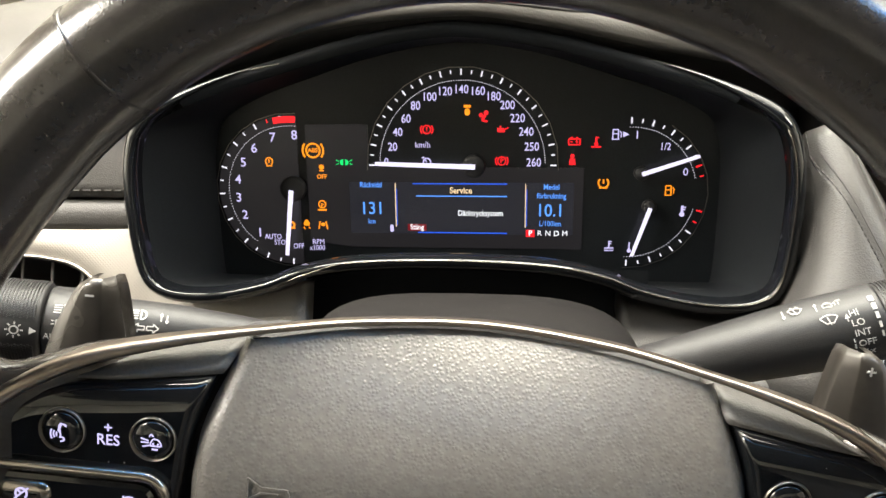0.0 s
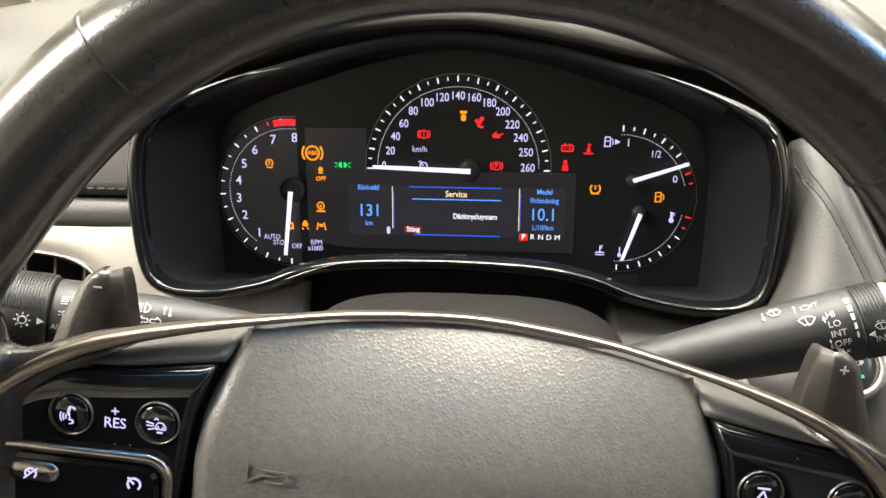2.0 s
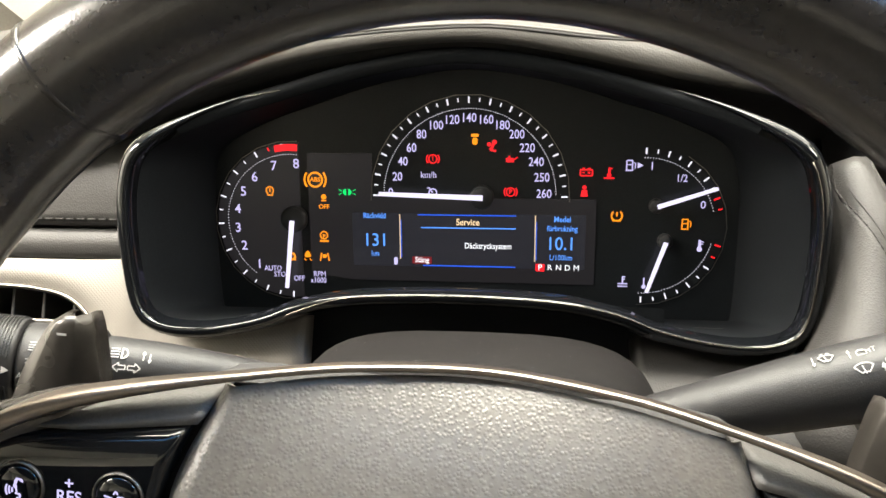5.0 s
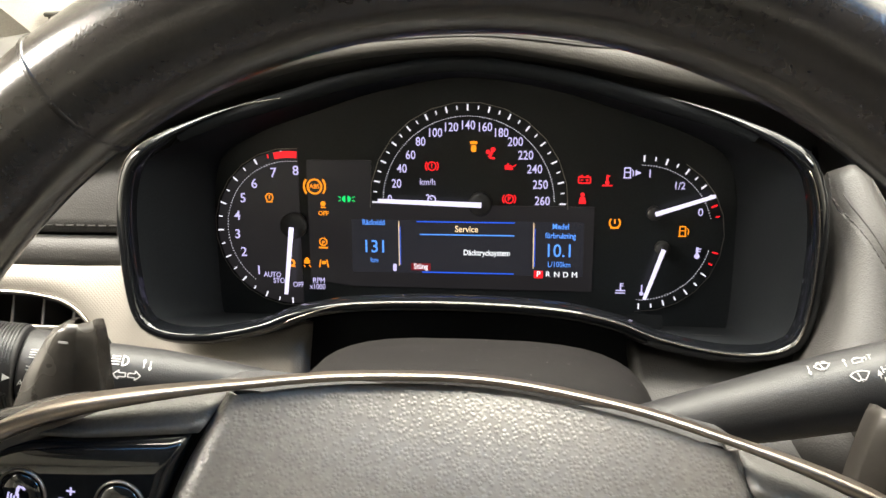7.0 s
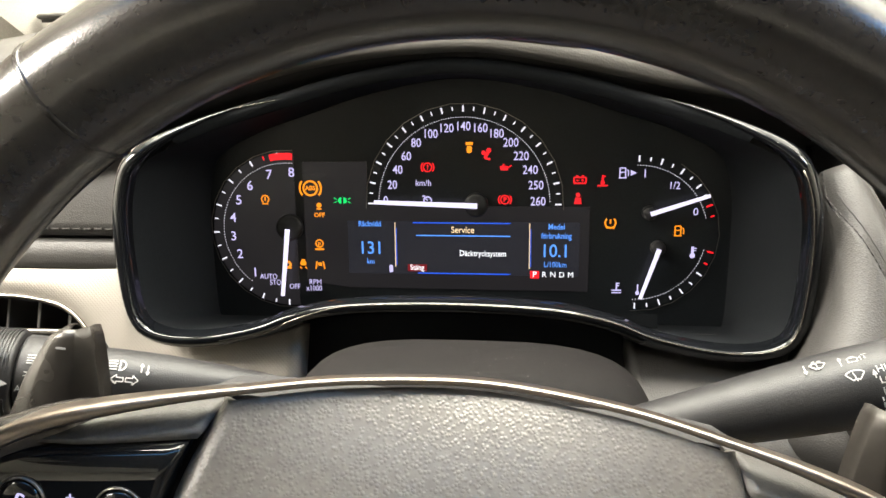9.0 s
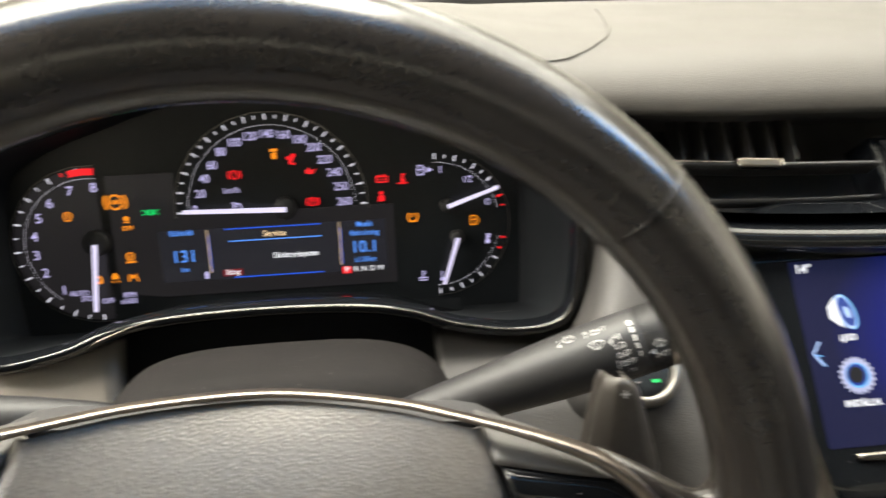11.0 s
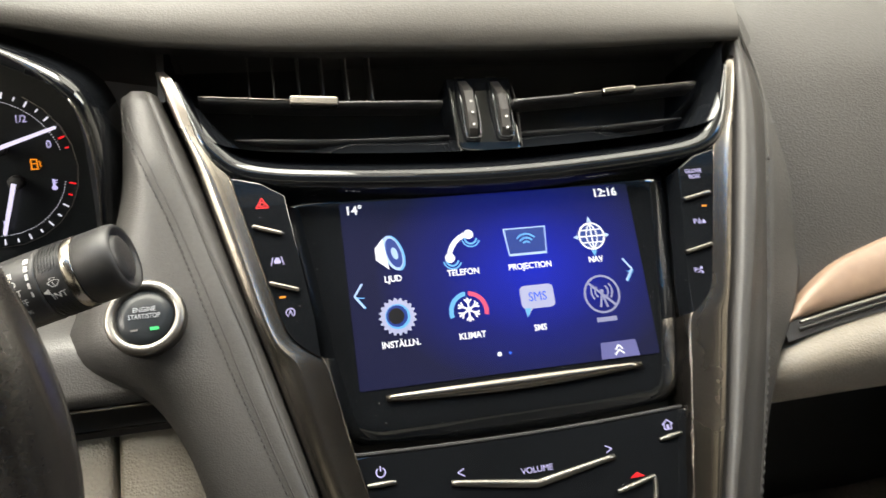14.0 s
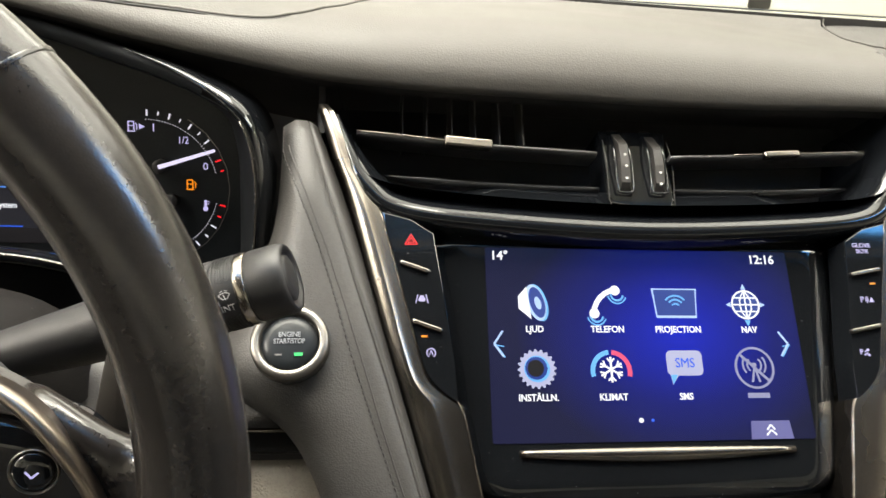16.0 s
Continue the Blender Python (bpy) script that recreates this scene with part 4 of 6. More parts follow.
rows = []
for j in range(33):
    f = j / 32
    row = []
    for i in range(41):
        t = -1 + i / 20
        t = math.copysign(abs(t) ** 0.75, t)
        top, low = 66 + 2 * math.cos(math.pi * t / 2), -79.5 - 3.5 * math.cos(math.pi * t / 2)
        y = top + (low - top) * f ** 0.8
        x = panel_half(y) * t
        h = -1.5 - 4.5 * max(0, (abs(t) - 0.84) / 0.16) ** 2.2 - 4.5 * max(0, (-68 - y) / 15) ** 2.4
        row.append(Vector((x, y, h)) * MM)
    rows.append(row)
part("face", slab(rows, (0, 0, -0.016)), PIANO_BLACK, panel, "", True)
back = [(-178, 148), (-150, 66), (-126, -24), (-112, -32), (-100, -110), (-76, -205), (76, -205), (100, -110), (112, -32), (126, -24), (150, 66), (178, 148)]
part("backing", prism([(x * MM, y * MM) for x, y in back], -0.075, -0.062), SOFT_BLACK, panel, "black carrier behind the panel")
part("carrier", prism([(x * MM, y * MM) for x, y in back[1:-1]], -0.035, -0.018), SOFT_BLACK, panel)
scr = part("screen", prism(rounded(0.0, 0.003, 0.182, 0.108, 0.001, 2), -0.0017, -0.0011), SCREEN_BLUE, panel, "lit blue touch screen with eight white icons")
bar = [Vector((x * MM, (-56.3 - 1.2 * math.cos(math.pi * x / 156)) * MM, 0.0005)) for x in range(-77, 78, 7)]
part("touch_bar", sweep(bar, [(-0.0040, -0.002), (-0.0032, 0.0004), (0, 0.0012), (0.0032, 0.0004), (0.0040, -0.002)], scales=[0.35 + 0.65 * math.sin(math.pi * min(1, 0.05 + 0.9 * k / 22)) for k in range(23)]), SMOKED_CHROME, panel, "satin metal bar below the screen", True)
Z = -0.0009


def sign(shapes, x, y, material, parent=scr, s=1.0, name="icon", z=Z, label=""):
    return part(name, glyph(scaled(shapes, s * MM, x * MM, y * MM), z), material, parent, label)


def cap(s, x, y, size=4.6, material=None, parent=scr, name="lettering", align="CENTER", z=Z + 0.0002, rot=0.0, stretch=1.0, weight=0.0):
    return lettering(s, size * MM, material or LIT_WHITE, parent, x * MM, y * MM, z, name, align, rot, stretch, weight=weight * MM)


cap("14°", -83, 52.0, 7.4, weight=0.12)
cap("12:16", 75, 51.8, 7.4, weight=0.12)
COLS = (-65, -23.2, 18.3, 61)
for x, w in zip(COLS, ("LJUD", "TELEFON", "PROJECTION", "NAV")):
    cap(w, x, 9.8, 5.2, stretch=0.9, weight=0.1)
for x, w in zip(COLS[:3], ("INSTÄLLN.", "KLIMAT", "SMS")):
    cap(w, x, -27.6, 5.2, stretch=0.9, weight=0.1)
part("caption_bar", glyph([("line", 0.0545, -0.0272, 0.0675, -0.0272, 0.0028)], Z), LIT_GREY, scr)
# loudspeaker
def tilted(x, y, rx, ry):
    return [((x + rx * math.cos(t) - 0.2 * ry * math.sin(t)) * MM, (y + ry * math.sin(t)) * MM) for t in [2 * math.pi * k / 28 for k in range(28)]]


part("icon", glyph([("poly", tilted(-62.2, 25, 5.4, 10.6))], Z), LIT_CYAN, scr)
part("icon", glyph([("poly", tilted(-63.4, 25, 5.4, 10.4))], Z + 0.0002), LIT_SKY, scr)
part("icon", glyph([("poly", tilted(-62.8, 25, 4.3, 8.8))], Z + 0.0004), LIT_NAVY, scr)
part("icon", glyph([("poly", tilted(-62.4, 24.6, 1.8, 3.6))], Z + 0.0006), LIT_SKY, scr)
part("icon", glyph([("poly", [(-0.0735, 0.0285), (-0.0735, 0.0215), (-0.0665, 0.0155), (-0.0685, 0.034)])], Z + 0.0003), LIT_WHITE, scr)
# telephone
sign([("arc", 9, -9, 16, 3.0, 98, 172), ("disc", 6.6, 6.4, 2.9), ("disc", -6.5, -7.0, 2.9)], -23.5, 26, LIT_WHITE)
sign([("arc", 7.6, 4.2, 3.6, 1.1, 170, 350), ("arc", 7.6, 4.2, 5.4, 0.8, 190, 340), ("arc", -5.2, -8.2, 3.6, 1.1, 170, 350), ("arc", -5.2, -8.2, 5.4, 0.8, 190, 340)], -23.5, 26, LIT_CYAN, z=Z - 0.0001)
# screen sharing
sign([("poly", [(-13.5, 8.6), (13.5, 8.6), (12, -8.6), (-12, -8.6)])], 18.3, 25.2, LIT_SKY)
sign([("poly", [(-12.6, 7.8), (12.6, 7.8), (11.4, -7.2), (-11.4, -7.2)])], 18.3, 25.2, LIT_NAVY, z=Z + 0.0002)
sign([("arc", 0, -3, 2.6, 1.0, 40, 140), ("arc", 0, -3, 5.0, 1.0, 40, 140), ("arc", 0, -3, 7.4, 1.0, 40, 140)], 18.3, 25.2, LIT_CYAN, z=Z + 0.0004)
# globe
sign([("arc", 0, 0, 8.2, 1.0, 0, 360), ("line", -8, 0, 8, 0, 0.8), ("line", -7, 4, 7, 4, 0.7), ("line", -7, -4, 7, -4, 0.7), ("line", 0, -8, 0, 8, 0.8), ("arc", 7.5, 0, 11, 0.7, 133, 227), ("arc", -7.5, 0, 11, 0.7, -47, 47)], 61, 24.6, LIT_WHITE, z=Z + 0.0002)
sign([("disc", 0, 0, 8.0)], 61, 24.6, LIT_NAVY)
sign([("poly", [(-1.5, 9), (1.5, 9), (0, 12.6)]), ("poly", [(9, -1.5), (9, 1.5), (12, 0)]), ("poly", [(-9, 1.5), (-9, -1.5), (-12, 0)])], 61, 24.6, LIT_SKY)
sign([("poly", [(1.8, -9), (-1.8, -9), (0, -12.8)])], 61, 24.6, LIT_CYAN)
# gear wheel
TEETH = [((10.8 if k % 4 < 2 else 9.5) * math.cos(2 * math.pi * k / 80), (10.8 if k % 4 < 2 else 9.5) * math.sin(2 * math.pi * k / 80)) for k in range(80)]
sign([("poly", TEETH)], -65, -12, LIT_BUBBLE)
sign([("disc", 0, 0, 7.2)], -65, -12, LIT_CYAN, z=Z + 0.0002)
sign([("disc", -0.5, 0.3, 6.2)], -65, -12, LIT_NAVY, z=Z + 0.0004)
sign([("disc", -0.9, 0.3, 4.6)], -65, -12, LCD_BLACK, z=Z + 0.0006)
# climate
sign([("arc", 0, -2, 10.6, 2.6, 95, 195)], -23.2, -11.5, LIT_CYAN)
sign([("arc", 0, -2, 10.6, 2.6, -15, 85)], -23.2, -11.5, lamp_mat("lit_rose", (0.9, 0.10, 0.22), 0.8))
sign([("line", 0, -8, 0, 6, 1.1), ("line", -6, -4.4, 6, 2.4, 1.1), ("line", -6, 2.4, 6, -4.4, 1.1)] + [("line", x * c - y * d, x * d + y * c - 1, x2 * c - y2 * d, x2 * d + y2 * c - 1, 0.9) for c, d in [(math.cos(k * math.pi / 3), math.sin(k * math.pi / 3)) for k in range(6)] for x, y, x2, y2 in ((0, 3.8, 2, 6.2), (0, 3.8, -2, 6.2))], -23.2, -11.5, LIT_WHITE)
# message
sign([("poly", rounded(0, 1.5, 21, 14, 3, 4)), ("poly", [(-9, -5), (-4, -5.2), (-8, -10.5)])], 19.6, -10.5, LIT_BUBBLE)
cap("SMS", 19.6, -9.2, 7.6, LIT_DEEP_BLUE, z=Z + 0.0005, stretch=0.9)
sign([("poly", [(-9, -5), (-5, -5.2), (-8, -10.5)])], 19.6, -10.5, LIT_CYAN, z=Z + 0.0004)
# radio mast, crossed out
sign([("arc", 0, 0, 11.2, 1.3, 0, 360), ("line", -8, 7.6, 8, -7.6, 1.5), ("line", -2.2, -8, 0, 1, 1.2), ("line", 2.2, -8, 0, 1, 1.2), ("disc", 0, 1.6, 1.3), ("arc", 0, 1.6, 4.2, 1, -50, 50), ("arc", 0, 1.6, 4.2, 1, 130, 230), ("arc", 0, 1.6, 6.8, 1, -40, 40), ("arc", 0, 1.6, 6.8, 1, 140, 220)], 60.8, -11.8, LIT_GREY)
for s, x in ((-1, -85.5), (1, 80.8)):
    sign([("line", 2.4 * -s, 7, 2.6 * s, 0, 1.1), ("line", 2.6 * s, 0, 2.4 * -s, -7, 1.1)], x, 1.8, LIT_SKY)
    sign([("line", 2.0 * -s + 1, -1, 2.6 * s + 0.8, -0.4, 0.6), ("line", 2.6 * s + 0.8, 0.2, 2.4 * -s + 0.8, -7, 0.8)], x, 1.4, LIT_CYAN, z=Z - 0.0001)
sign([("disc", 0, 0, 1.3)], -9, -40, LIT_WHITE)
sign([("disc", 0, 0, 0.9)], -2.5, -40, LIT_DEEP_BLUE)
sign([("poly", [(-11.5, 4.6), (11.0, 4.6), (12.2, -5.2), (-12.6, -5.2)])], 65.5, -45.6, LIT_VIOLET)
sign([("line", -2.4, -0.5, 0, 2.2, 0.9), ("line", 0, 2.2, 2.4, -0.5, 0.9), ("line", -3, -3.4, 0, -0.6, 0.9), ("line", 0, -0.6, 3, -3.4, 0.9)], 65, -45.4, LIT_WHITE, z=Z + 0.0002)

# ---- button strips beside the screen ----
for s, side in ((-1, "driver"), (1, "passenger")):
    bs = thing("button_strip", STACK, "piano black strip of shortcut buttons on the " + side + " side", "button strip", "screen button strips")
    o = catmull([(149.5, 72, 0), (136.4, 20, 0), (129, -8.5, 0), (125.4, -17.6, 0), (118.8, -25, 0), (110.6, -31, 0)], 5) + [Vector((112, -10, 0)), Vector((117, 25, 0)), Vector((121.5, 60, 0)), Vector((134, 68, 0))]
    o = [(p.x * MM * s, p.y * MM) for p in o]
    part("face", prism(o if s < 0 else o[::-1], -0.004, 0.0125, 0.0007, 2), PIANO_BLACK, bs)
    for v in ((40.6, 8.6) if s < 0 else (41.2, 8.0)):
        x0 = ((132.4 if v > 20 else 126.2) if s < 0 else (129.5 if v > 20 else 123.0)) * s
        k = prism(rounded(0, 0, 0.0162 if s < 0 else 0.0195, 0.0024, 0.001, 3), 0.012, 0.0148, 0.0008)
        k.transform(pose(x0 * MM, v * MM, 0, 0, 0, -19 if s < 0 else 11))
        part("key", k, SMOKED_CHROME, bs, "slim satin metal key")
    ix, iy = (-0.1276, 0.0032) if s < 0 else (0.1335, 0.0345)
    part("indicator", glyph([("line", ix - 0.0016, iy, ix + 0.0016, iy, 0.001)], 0.0126), LIT_AMBER, bs, "small amber indicator")
    if s < 0:
        sign([("line", -4.4, -3.2, 4.4, -3.2, 0.8), ("line", -4.4, -3.2, 0, 4.2, 0.8), ("line", 4.4, -3.2, 0, 4.2, 0.8), ("line", -2.2, -1.8, 2.2, -1.8, 0.6), ("line", -2.2, -1.8, 0, 1.8, 0.6), ("line", 2.2, -1.8, 0, 1.8, 0.6)], -134, 56, LIT_RED, bs, 0.75, z=0.0126, label="red hazard triangle")
        sign([("poly", rounded(0, -0.5, 5, 3, 1, 3)), ("line", -1.5, 1.8, 1.5, 1.8, 1.2), ("line", -4.6, -3.4, -3, 3.2, 0.7), ("line", 4.6, -3.4, 3, 3.2, 0.7)], -128.6, 23.3, GLYPH_LILAC, bs, 0.72, z=0.0126)
        sign([("arc", 0, 0, 3.0, 0.7, -60, 240), ("line", -1.3, -1.6, 0, 1.8, 0.6), ("line", 1.3, -1.6, 0, 1.8, 0.6)], -124.2, -5.5, GLYPH_LILAC, bs, 0.75, z=0.0126)
    else:
        cap("GLOVE", 131.2, 57.6, 3.7, GLYPH_LILAC, bs, z=0.0127)
        cap("BOX", 131.2, 54.0, 3.7, GLYPH_LILAC, bs, z=0.0127)
        cap("P", 125.0, 24.8, 4.6, GLYPH_LILAC, bs, z=0.0127)
        sign([("arc", 0, 0, 1.6, 0.6, -50, 50), ("arc", 0, 0, 3, 0.6, -50, 50), ("poly", [(4, -1.6), (7.6, -1.6), (5.8, 2)])], 126.2, 24.8, GLYPH_LILAC, bs, 0.8, z=0.0126)
        cap("P", 118.2, -5.4, 4.2, GLYPH_LILAC, bs, z=0.0127)
        sign([("line", 1, -2, 4, -0.4, 0.8), ("disc", 4.4, 1.6, 1.0), ("disc", 4.6, -2, 0.9), ("line", 1.6, 0, 4, 1.6, 0.6)], 118.8, -5.4, GLYPH_LILAC, bs, 0.8, z=0.0126)

# ---- climate panel ----
hv = thing("climate_panel", STACK, "piano black climate panel with metal touch keys", "climate panel")
o = [(-105.5, -85), (-100, -110), (-90, -150), (-78, -200), (78, -200), (90, -150), (100, -110), (105.5, -85)]
o = [(x * MM, y * MM) for x, y in o] + [(x * MM, (-85 - 2.2 * math.cos(math.pi * x / 211)) * MM) for x in range(90, -91, -15)]
part("face", prism(o[::-1], -0.02, 0.003, 0.0016, 2), PIANO_BLACK, hv)
part("top_gap", sweep([Vector((x * MM, (-83.5 - 2.4 * math.cos(math.pi * x / 211)) * MM, 0.0)) for x in range(-103, 104, 8)], circle(0.001, 6)), SOFT_BLACK, hv)


def key(points, w, label="satin metal touch key", h=0.0036):
    p = [Vector((x * MM, y * MM, 0.003)) for x, y in points]
    p = even(p, 24)
    return part("touch_key", sweep(p, [(-w * 1.3 * MM, -0.001), (-w * 1.0 * MM, h - 0.0022), (0.0, h - 0.0014), (w * 1.0 * MM, h - 0.0022), (w * 1.3 * MM, -0.001)], scales=[0.55 + 0.45 * math.sin(math.pi * min(1, 0.12 + 0.8 * k / 24)) for k in range(25)]), SATIN, hv, label, True)


key([(-93, -100.2), (-77.5, -100.2)], 1.3)
key([(77.5, -100.5), (92, -98.4)], 1.3)
key([(-48, -105.4), (0, -113.0), (48, -105.4)], 1.9, "long satin metal volume key")
for s in (-1, 1):
    key([(46 * s, -124.5), (58 * s, -122.2), (70 * s, -119.5)], 1.3)
    key([(70 * s, -119.5), (69 * s, -128), (66 * s, -137)], 1.1)
    key([(66 * s, -137), (40 * s, -146.5), (0, -151)], 1.5)
    sign([("poly", [(-4.6, -1.2), (4.6, -1.2), (0, 1.6)])], 59.5 * s, -117.4, LIT_RED, hv, z=0.0031)
    sign([("poly", [(-4.6, 1.2), (4.6, 1.2), (0, -1.6)])], 49.5 * s, -136.2, LIT_DEEP_BLUE, hv, z=0.0031)
sign([("arc", 0, 0, 2.4, 0.7, 120, 420), ("line", 0, 0.6, 0, 3.2, 0.7)], -85.2, -94.2, GLYPH_LILAC, hv, z=0.0031)
sign([("line", -2.2, -2.4, 2.2, -2.4, 0.6), ("line", -2.2, -2.4, -2.2, 0.6, 0.6), ("line", 2.2, -2.4, 2.2, 0.6, 0.6), ("line", -3.4, 0.2, 0, 3.0, 0.7), ("line", 3.4, 0.2, 0, 3.0, 0.7), ("poly", [(-0.7, -2.4), (0.7, -2.4), (0.7, 0.2), (-0.7, 0.2)])], 84.1, -93, GLYPH_LILAC, hv, z=0.0031)
cap("VOLUME", 1, -105.6, 4.8, GLYPH_LILAC, hv, z=0.0032)
sign([("line", 1.8, 2, -1.8, 0, 0.6), ("line", -1.8, 0, 1.8, -2, 0.6)], -42, -100.8, GLYPH_LILAC, hv, z=0.0031)
sign([("line", -1.8, 2, 1.8, 0, 0.6), ("line", 1.8, 0, -1.8, -2, 0.6)], 45, -101, GLYPH_LILAC, hv, z=0.0031)
cap("OFF", 0.5, -142.6, 4.2, GLYPH_LILAC, hv, z=0.0032)
for s in (-1, 1):
    sign([("arc", -1.4, 1.4, 1.1, 0.6, 0, 360), ("arc", 1.4, 1.4, 1.1, 0.6, 0, 360), ("arc", -1.4, -1.4, 1.1, 0.6, 0, 360), ("arc", 1.4, -1.4, 1.1, 0.6, 0, 360), ("line", 4, -0.8, 6, 0.8, 0.6), ("line", 6, 0.8, 8, -0.8, 0.6)], 22 * s, -140, GLYPH_LILAC, hv, z=0.0031)
    sign([("poly", [(-3.2, 3.6), (-2.0, 4.0), (-0.8, -1.4), (2.8, -2.0), (3.2, -3.6), (-1.6, -3.4)])] + [("line", 0.2 + 1.5 * k, -0.2 + 0.5 * k, 0.9 + 1.5 * k, 1.4 + 0.5 * k, 0.5) for k in range(3)] + [("line", 0.9 + 1.5 * k, 1.4 + 0.5 * k, 0.6 + 1.5 * k, 3.0 + 0.5 * k, 0.5) for k in range(3)], 77 * s, -141, GLYPH_LILAC, hv, z=0.0031)

# ---- start button ----
START = STACK @ pose(-0.1957, -0.0012, 0.0165, -8, -4, 0) @ Matrix.Scale(0.92, 4)
sb = thing("start_button", START, "round black engine start button in a satin silver ring", "start button")
part("ring", turned([(0.0158, 0.001), (0.0162, 0.0036), (0.0170, 0.0048), (0.0204, 0.0042), (0.0212, 0.003), (0.0214, -0.004)], 48), SATIN, sb, "satin silver ring", True)
part("cap", turned([(0, 0.0036), (0.010, 0.0033), (0.0145, 0.0024), (0.0156, 0.001), (0.0158, -0.003)], 48), DIAL_BLACK, sb, "black push cap", True)
cap("ENGINE", 0, 3.6, 4.0, PRINT_LIT, sb, z=0.0041, stretch=0.85)
cap("START/STOP", 0, -0.2, 4.0, PRINT_LIT, sb, z=0.0041, stretch=0.75)
part("indicator", glyph([("line", 0.003, -0.0075, 0.0075, -0.0075, 0.0018)], 0.0038), LIT_GREEN, sb, "green lit bar")
part("indicator", glyph([("line", -0.0072, -0.0075, -0.0035, -0.0075, 0.001)], 0.0036), CHARCOAL, sb)

# ---- instrument cluster ----
clu = thing("instrument_cluster", CLUSTER, "lit instrument cluster with three dials in a piano black cowl", "instrument cluster")
CX = -0.0023
HALF = [(0, -52), (55, -54), (88, -60), (112, -69), (150, -76), (180, -73), (195, -57), (199, -12), (195, 22), (183, 42), (150, 58), (113, 69.5), (60, 84), (0, 92)]
HALF = [(x * 0.961, y * 0.961 + 2.4) for x, y in HALF]
ring = HALF + [(-x, y) for x, y in HALF[-2:0:-1]]
outer = even([*catmull([(x, y, 0) for x, y in ring], 6, True), Vector((0, HALF[0][1], 0))], 160)[:-1]


def inset(points, d, floor=0.0):
    """The same outline moved inwards by d."""
    out = []
    k = len(points)
    for i, p in enumerate(points):
        t = (points[(i + 2) % k] - points[(i - 2) % k]).normalized()
        out.append(p + Vector((-t.y, t.x, 0)) * d)
    return out


def dip(y):
    """How far the cowl draws back under the dashboard's lip."""
    f = min(1, max(0, (y - 42) / 34))
    return 19 * f * f * (3 - 2 * f)


def ring_row(d, h):
    return [Vector((p.x * MM + CX, p.y * MM, (h - dip(q.y)) * MM)) for p, q in zip(inset(outer, d), outer)]


N = len(outer)
# the bright line, set on as the bezel's glint, follows it but for the visor above
order = [i % N for i in range(N)]
right_run = [i for i in order if outer[i].x >= 0 and outer[i].y < 70]
left_run = [i for i in order if outer[i].x < 0 and outer[i].y < 73]
run = left_run + right_run
visor_run = [i for i in order if outer[i].y > 52]


def taper(y):
    return min(1, max(0.02, (68 - y) / 26))


def ring_part(name, which, offsets, material, label, thin=True):
    base = ring_row(0.5, 69)
    rows = [ring_row(d, h) for d, h in offsets]
    part(name, grid([[base[i].lerp(r[i], taper(outer[i].y) if thin else 1) for r in rows] for i in which]), material, clu, label, True)


ring_part("cowl_ring", run, ((-0.4, 64), (0, 70), (1.5, 74), (4, 77), (6.8, 78), (8.3, 77), (9, 70), (9.2, 66)), PIANO_BLACK, "piano black bezel")
ring_part("bezel_side", run, ((-2, 20), (-1.6, 40), (-0.8, 56), (-0.4, 64.5)), PIANO_BLACK, "polished black side of the bezel", False)
ring_part("visor_edge", visor_run, ((0.3, 20), (0, 64), (1.5, 69), (5, 69.5), (9, 66)), HOOD_BLACK, "matt black hood edge", False)


def line_at(i):
    """The line set on as a glint lies on the outer edge beside the door and on the inner edge elsewhere."""
    d = 1.2 + 6.3 * min(1, max(0, (outer[i].x + 120) / 60))
    p = inset(outer, d)[i]
    return Vector((p.x * MM + CX, p.y * MM, (69 - dip(outer[i].y) + (3.6 + 5.4 * min(1, (d - 1) / 4)) * taper(outer[i].y)) * MM))


part("bright_line", sweep([line_at(i) for i in run if outer[i].x < 0 or outer[i].y < 40], circle(0.0004, 8)), SMOKED_CHROME, clu, "thin metal line set round the bezel as its glint", True)
rim_in = inset(outer, 9)


def wall_row(t):
    """The cowl narrows towards the dials at its sides and widens below them."""
    out = []
    for p in rim_in:
        bx = p.x * 0.905
        by = -73 * math.sin(math.pi / 2 * min(1, -p.y / 46)) if p.y < 0 else p.y * 0.985
        e = t * t * (3 - 2 * t)
        out.append(Vector(((p.x + (bx - p.x) * e) * MM + CX, (p.y + (by - p.y) * t) * MM, ((67 - dip(p.y + 6)) * (1 - t) - 0.5 * t) * MM)))
    return out


part("cowl_wall", grid([wall_row(k / 8) for k in range(9)], closed_v=True), HOOD_BLACK, clu, "dark inner wall of the cowl", True)
part("face", prism([(p.x, p.y) for p in wall_row(1.0)], -0.01, -0.0008), DIAL_BLACK, clu, "black dial face")
# the lit glass plate of the middle display
part("dial_plate", prism(arc_points(-0.115, -0.0142, 0.0505, 84, 276, 40), -0.0006, -0.0003), LCD_BLACK, clu, "dark grey lit plate of the rev counter")
part("display_plate", prism([(-0.104, 0.030), (-0.104, -0.048), (-0.075, -0.052), (0.078, -0.052), (0.078, 0.002), (-0.062, 0.002), (-0.062, 0.030)], -0.0006, -0.0002), LCD_BLACK, clu, "dark grey lit display plate")


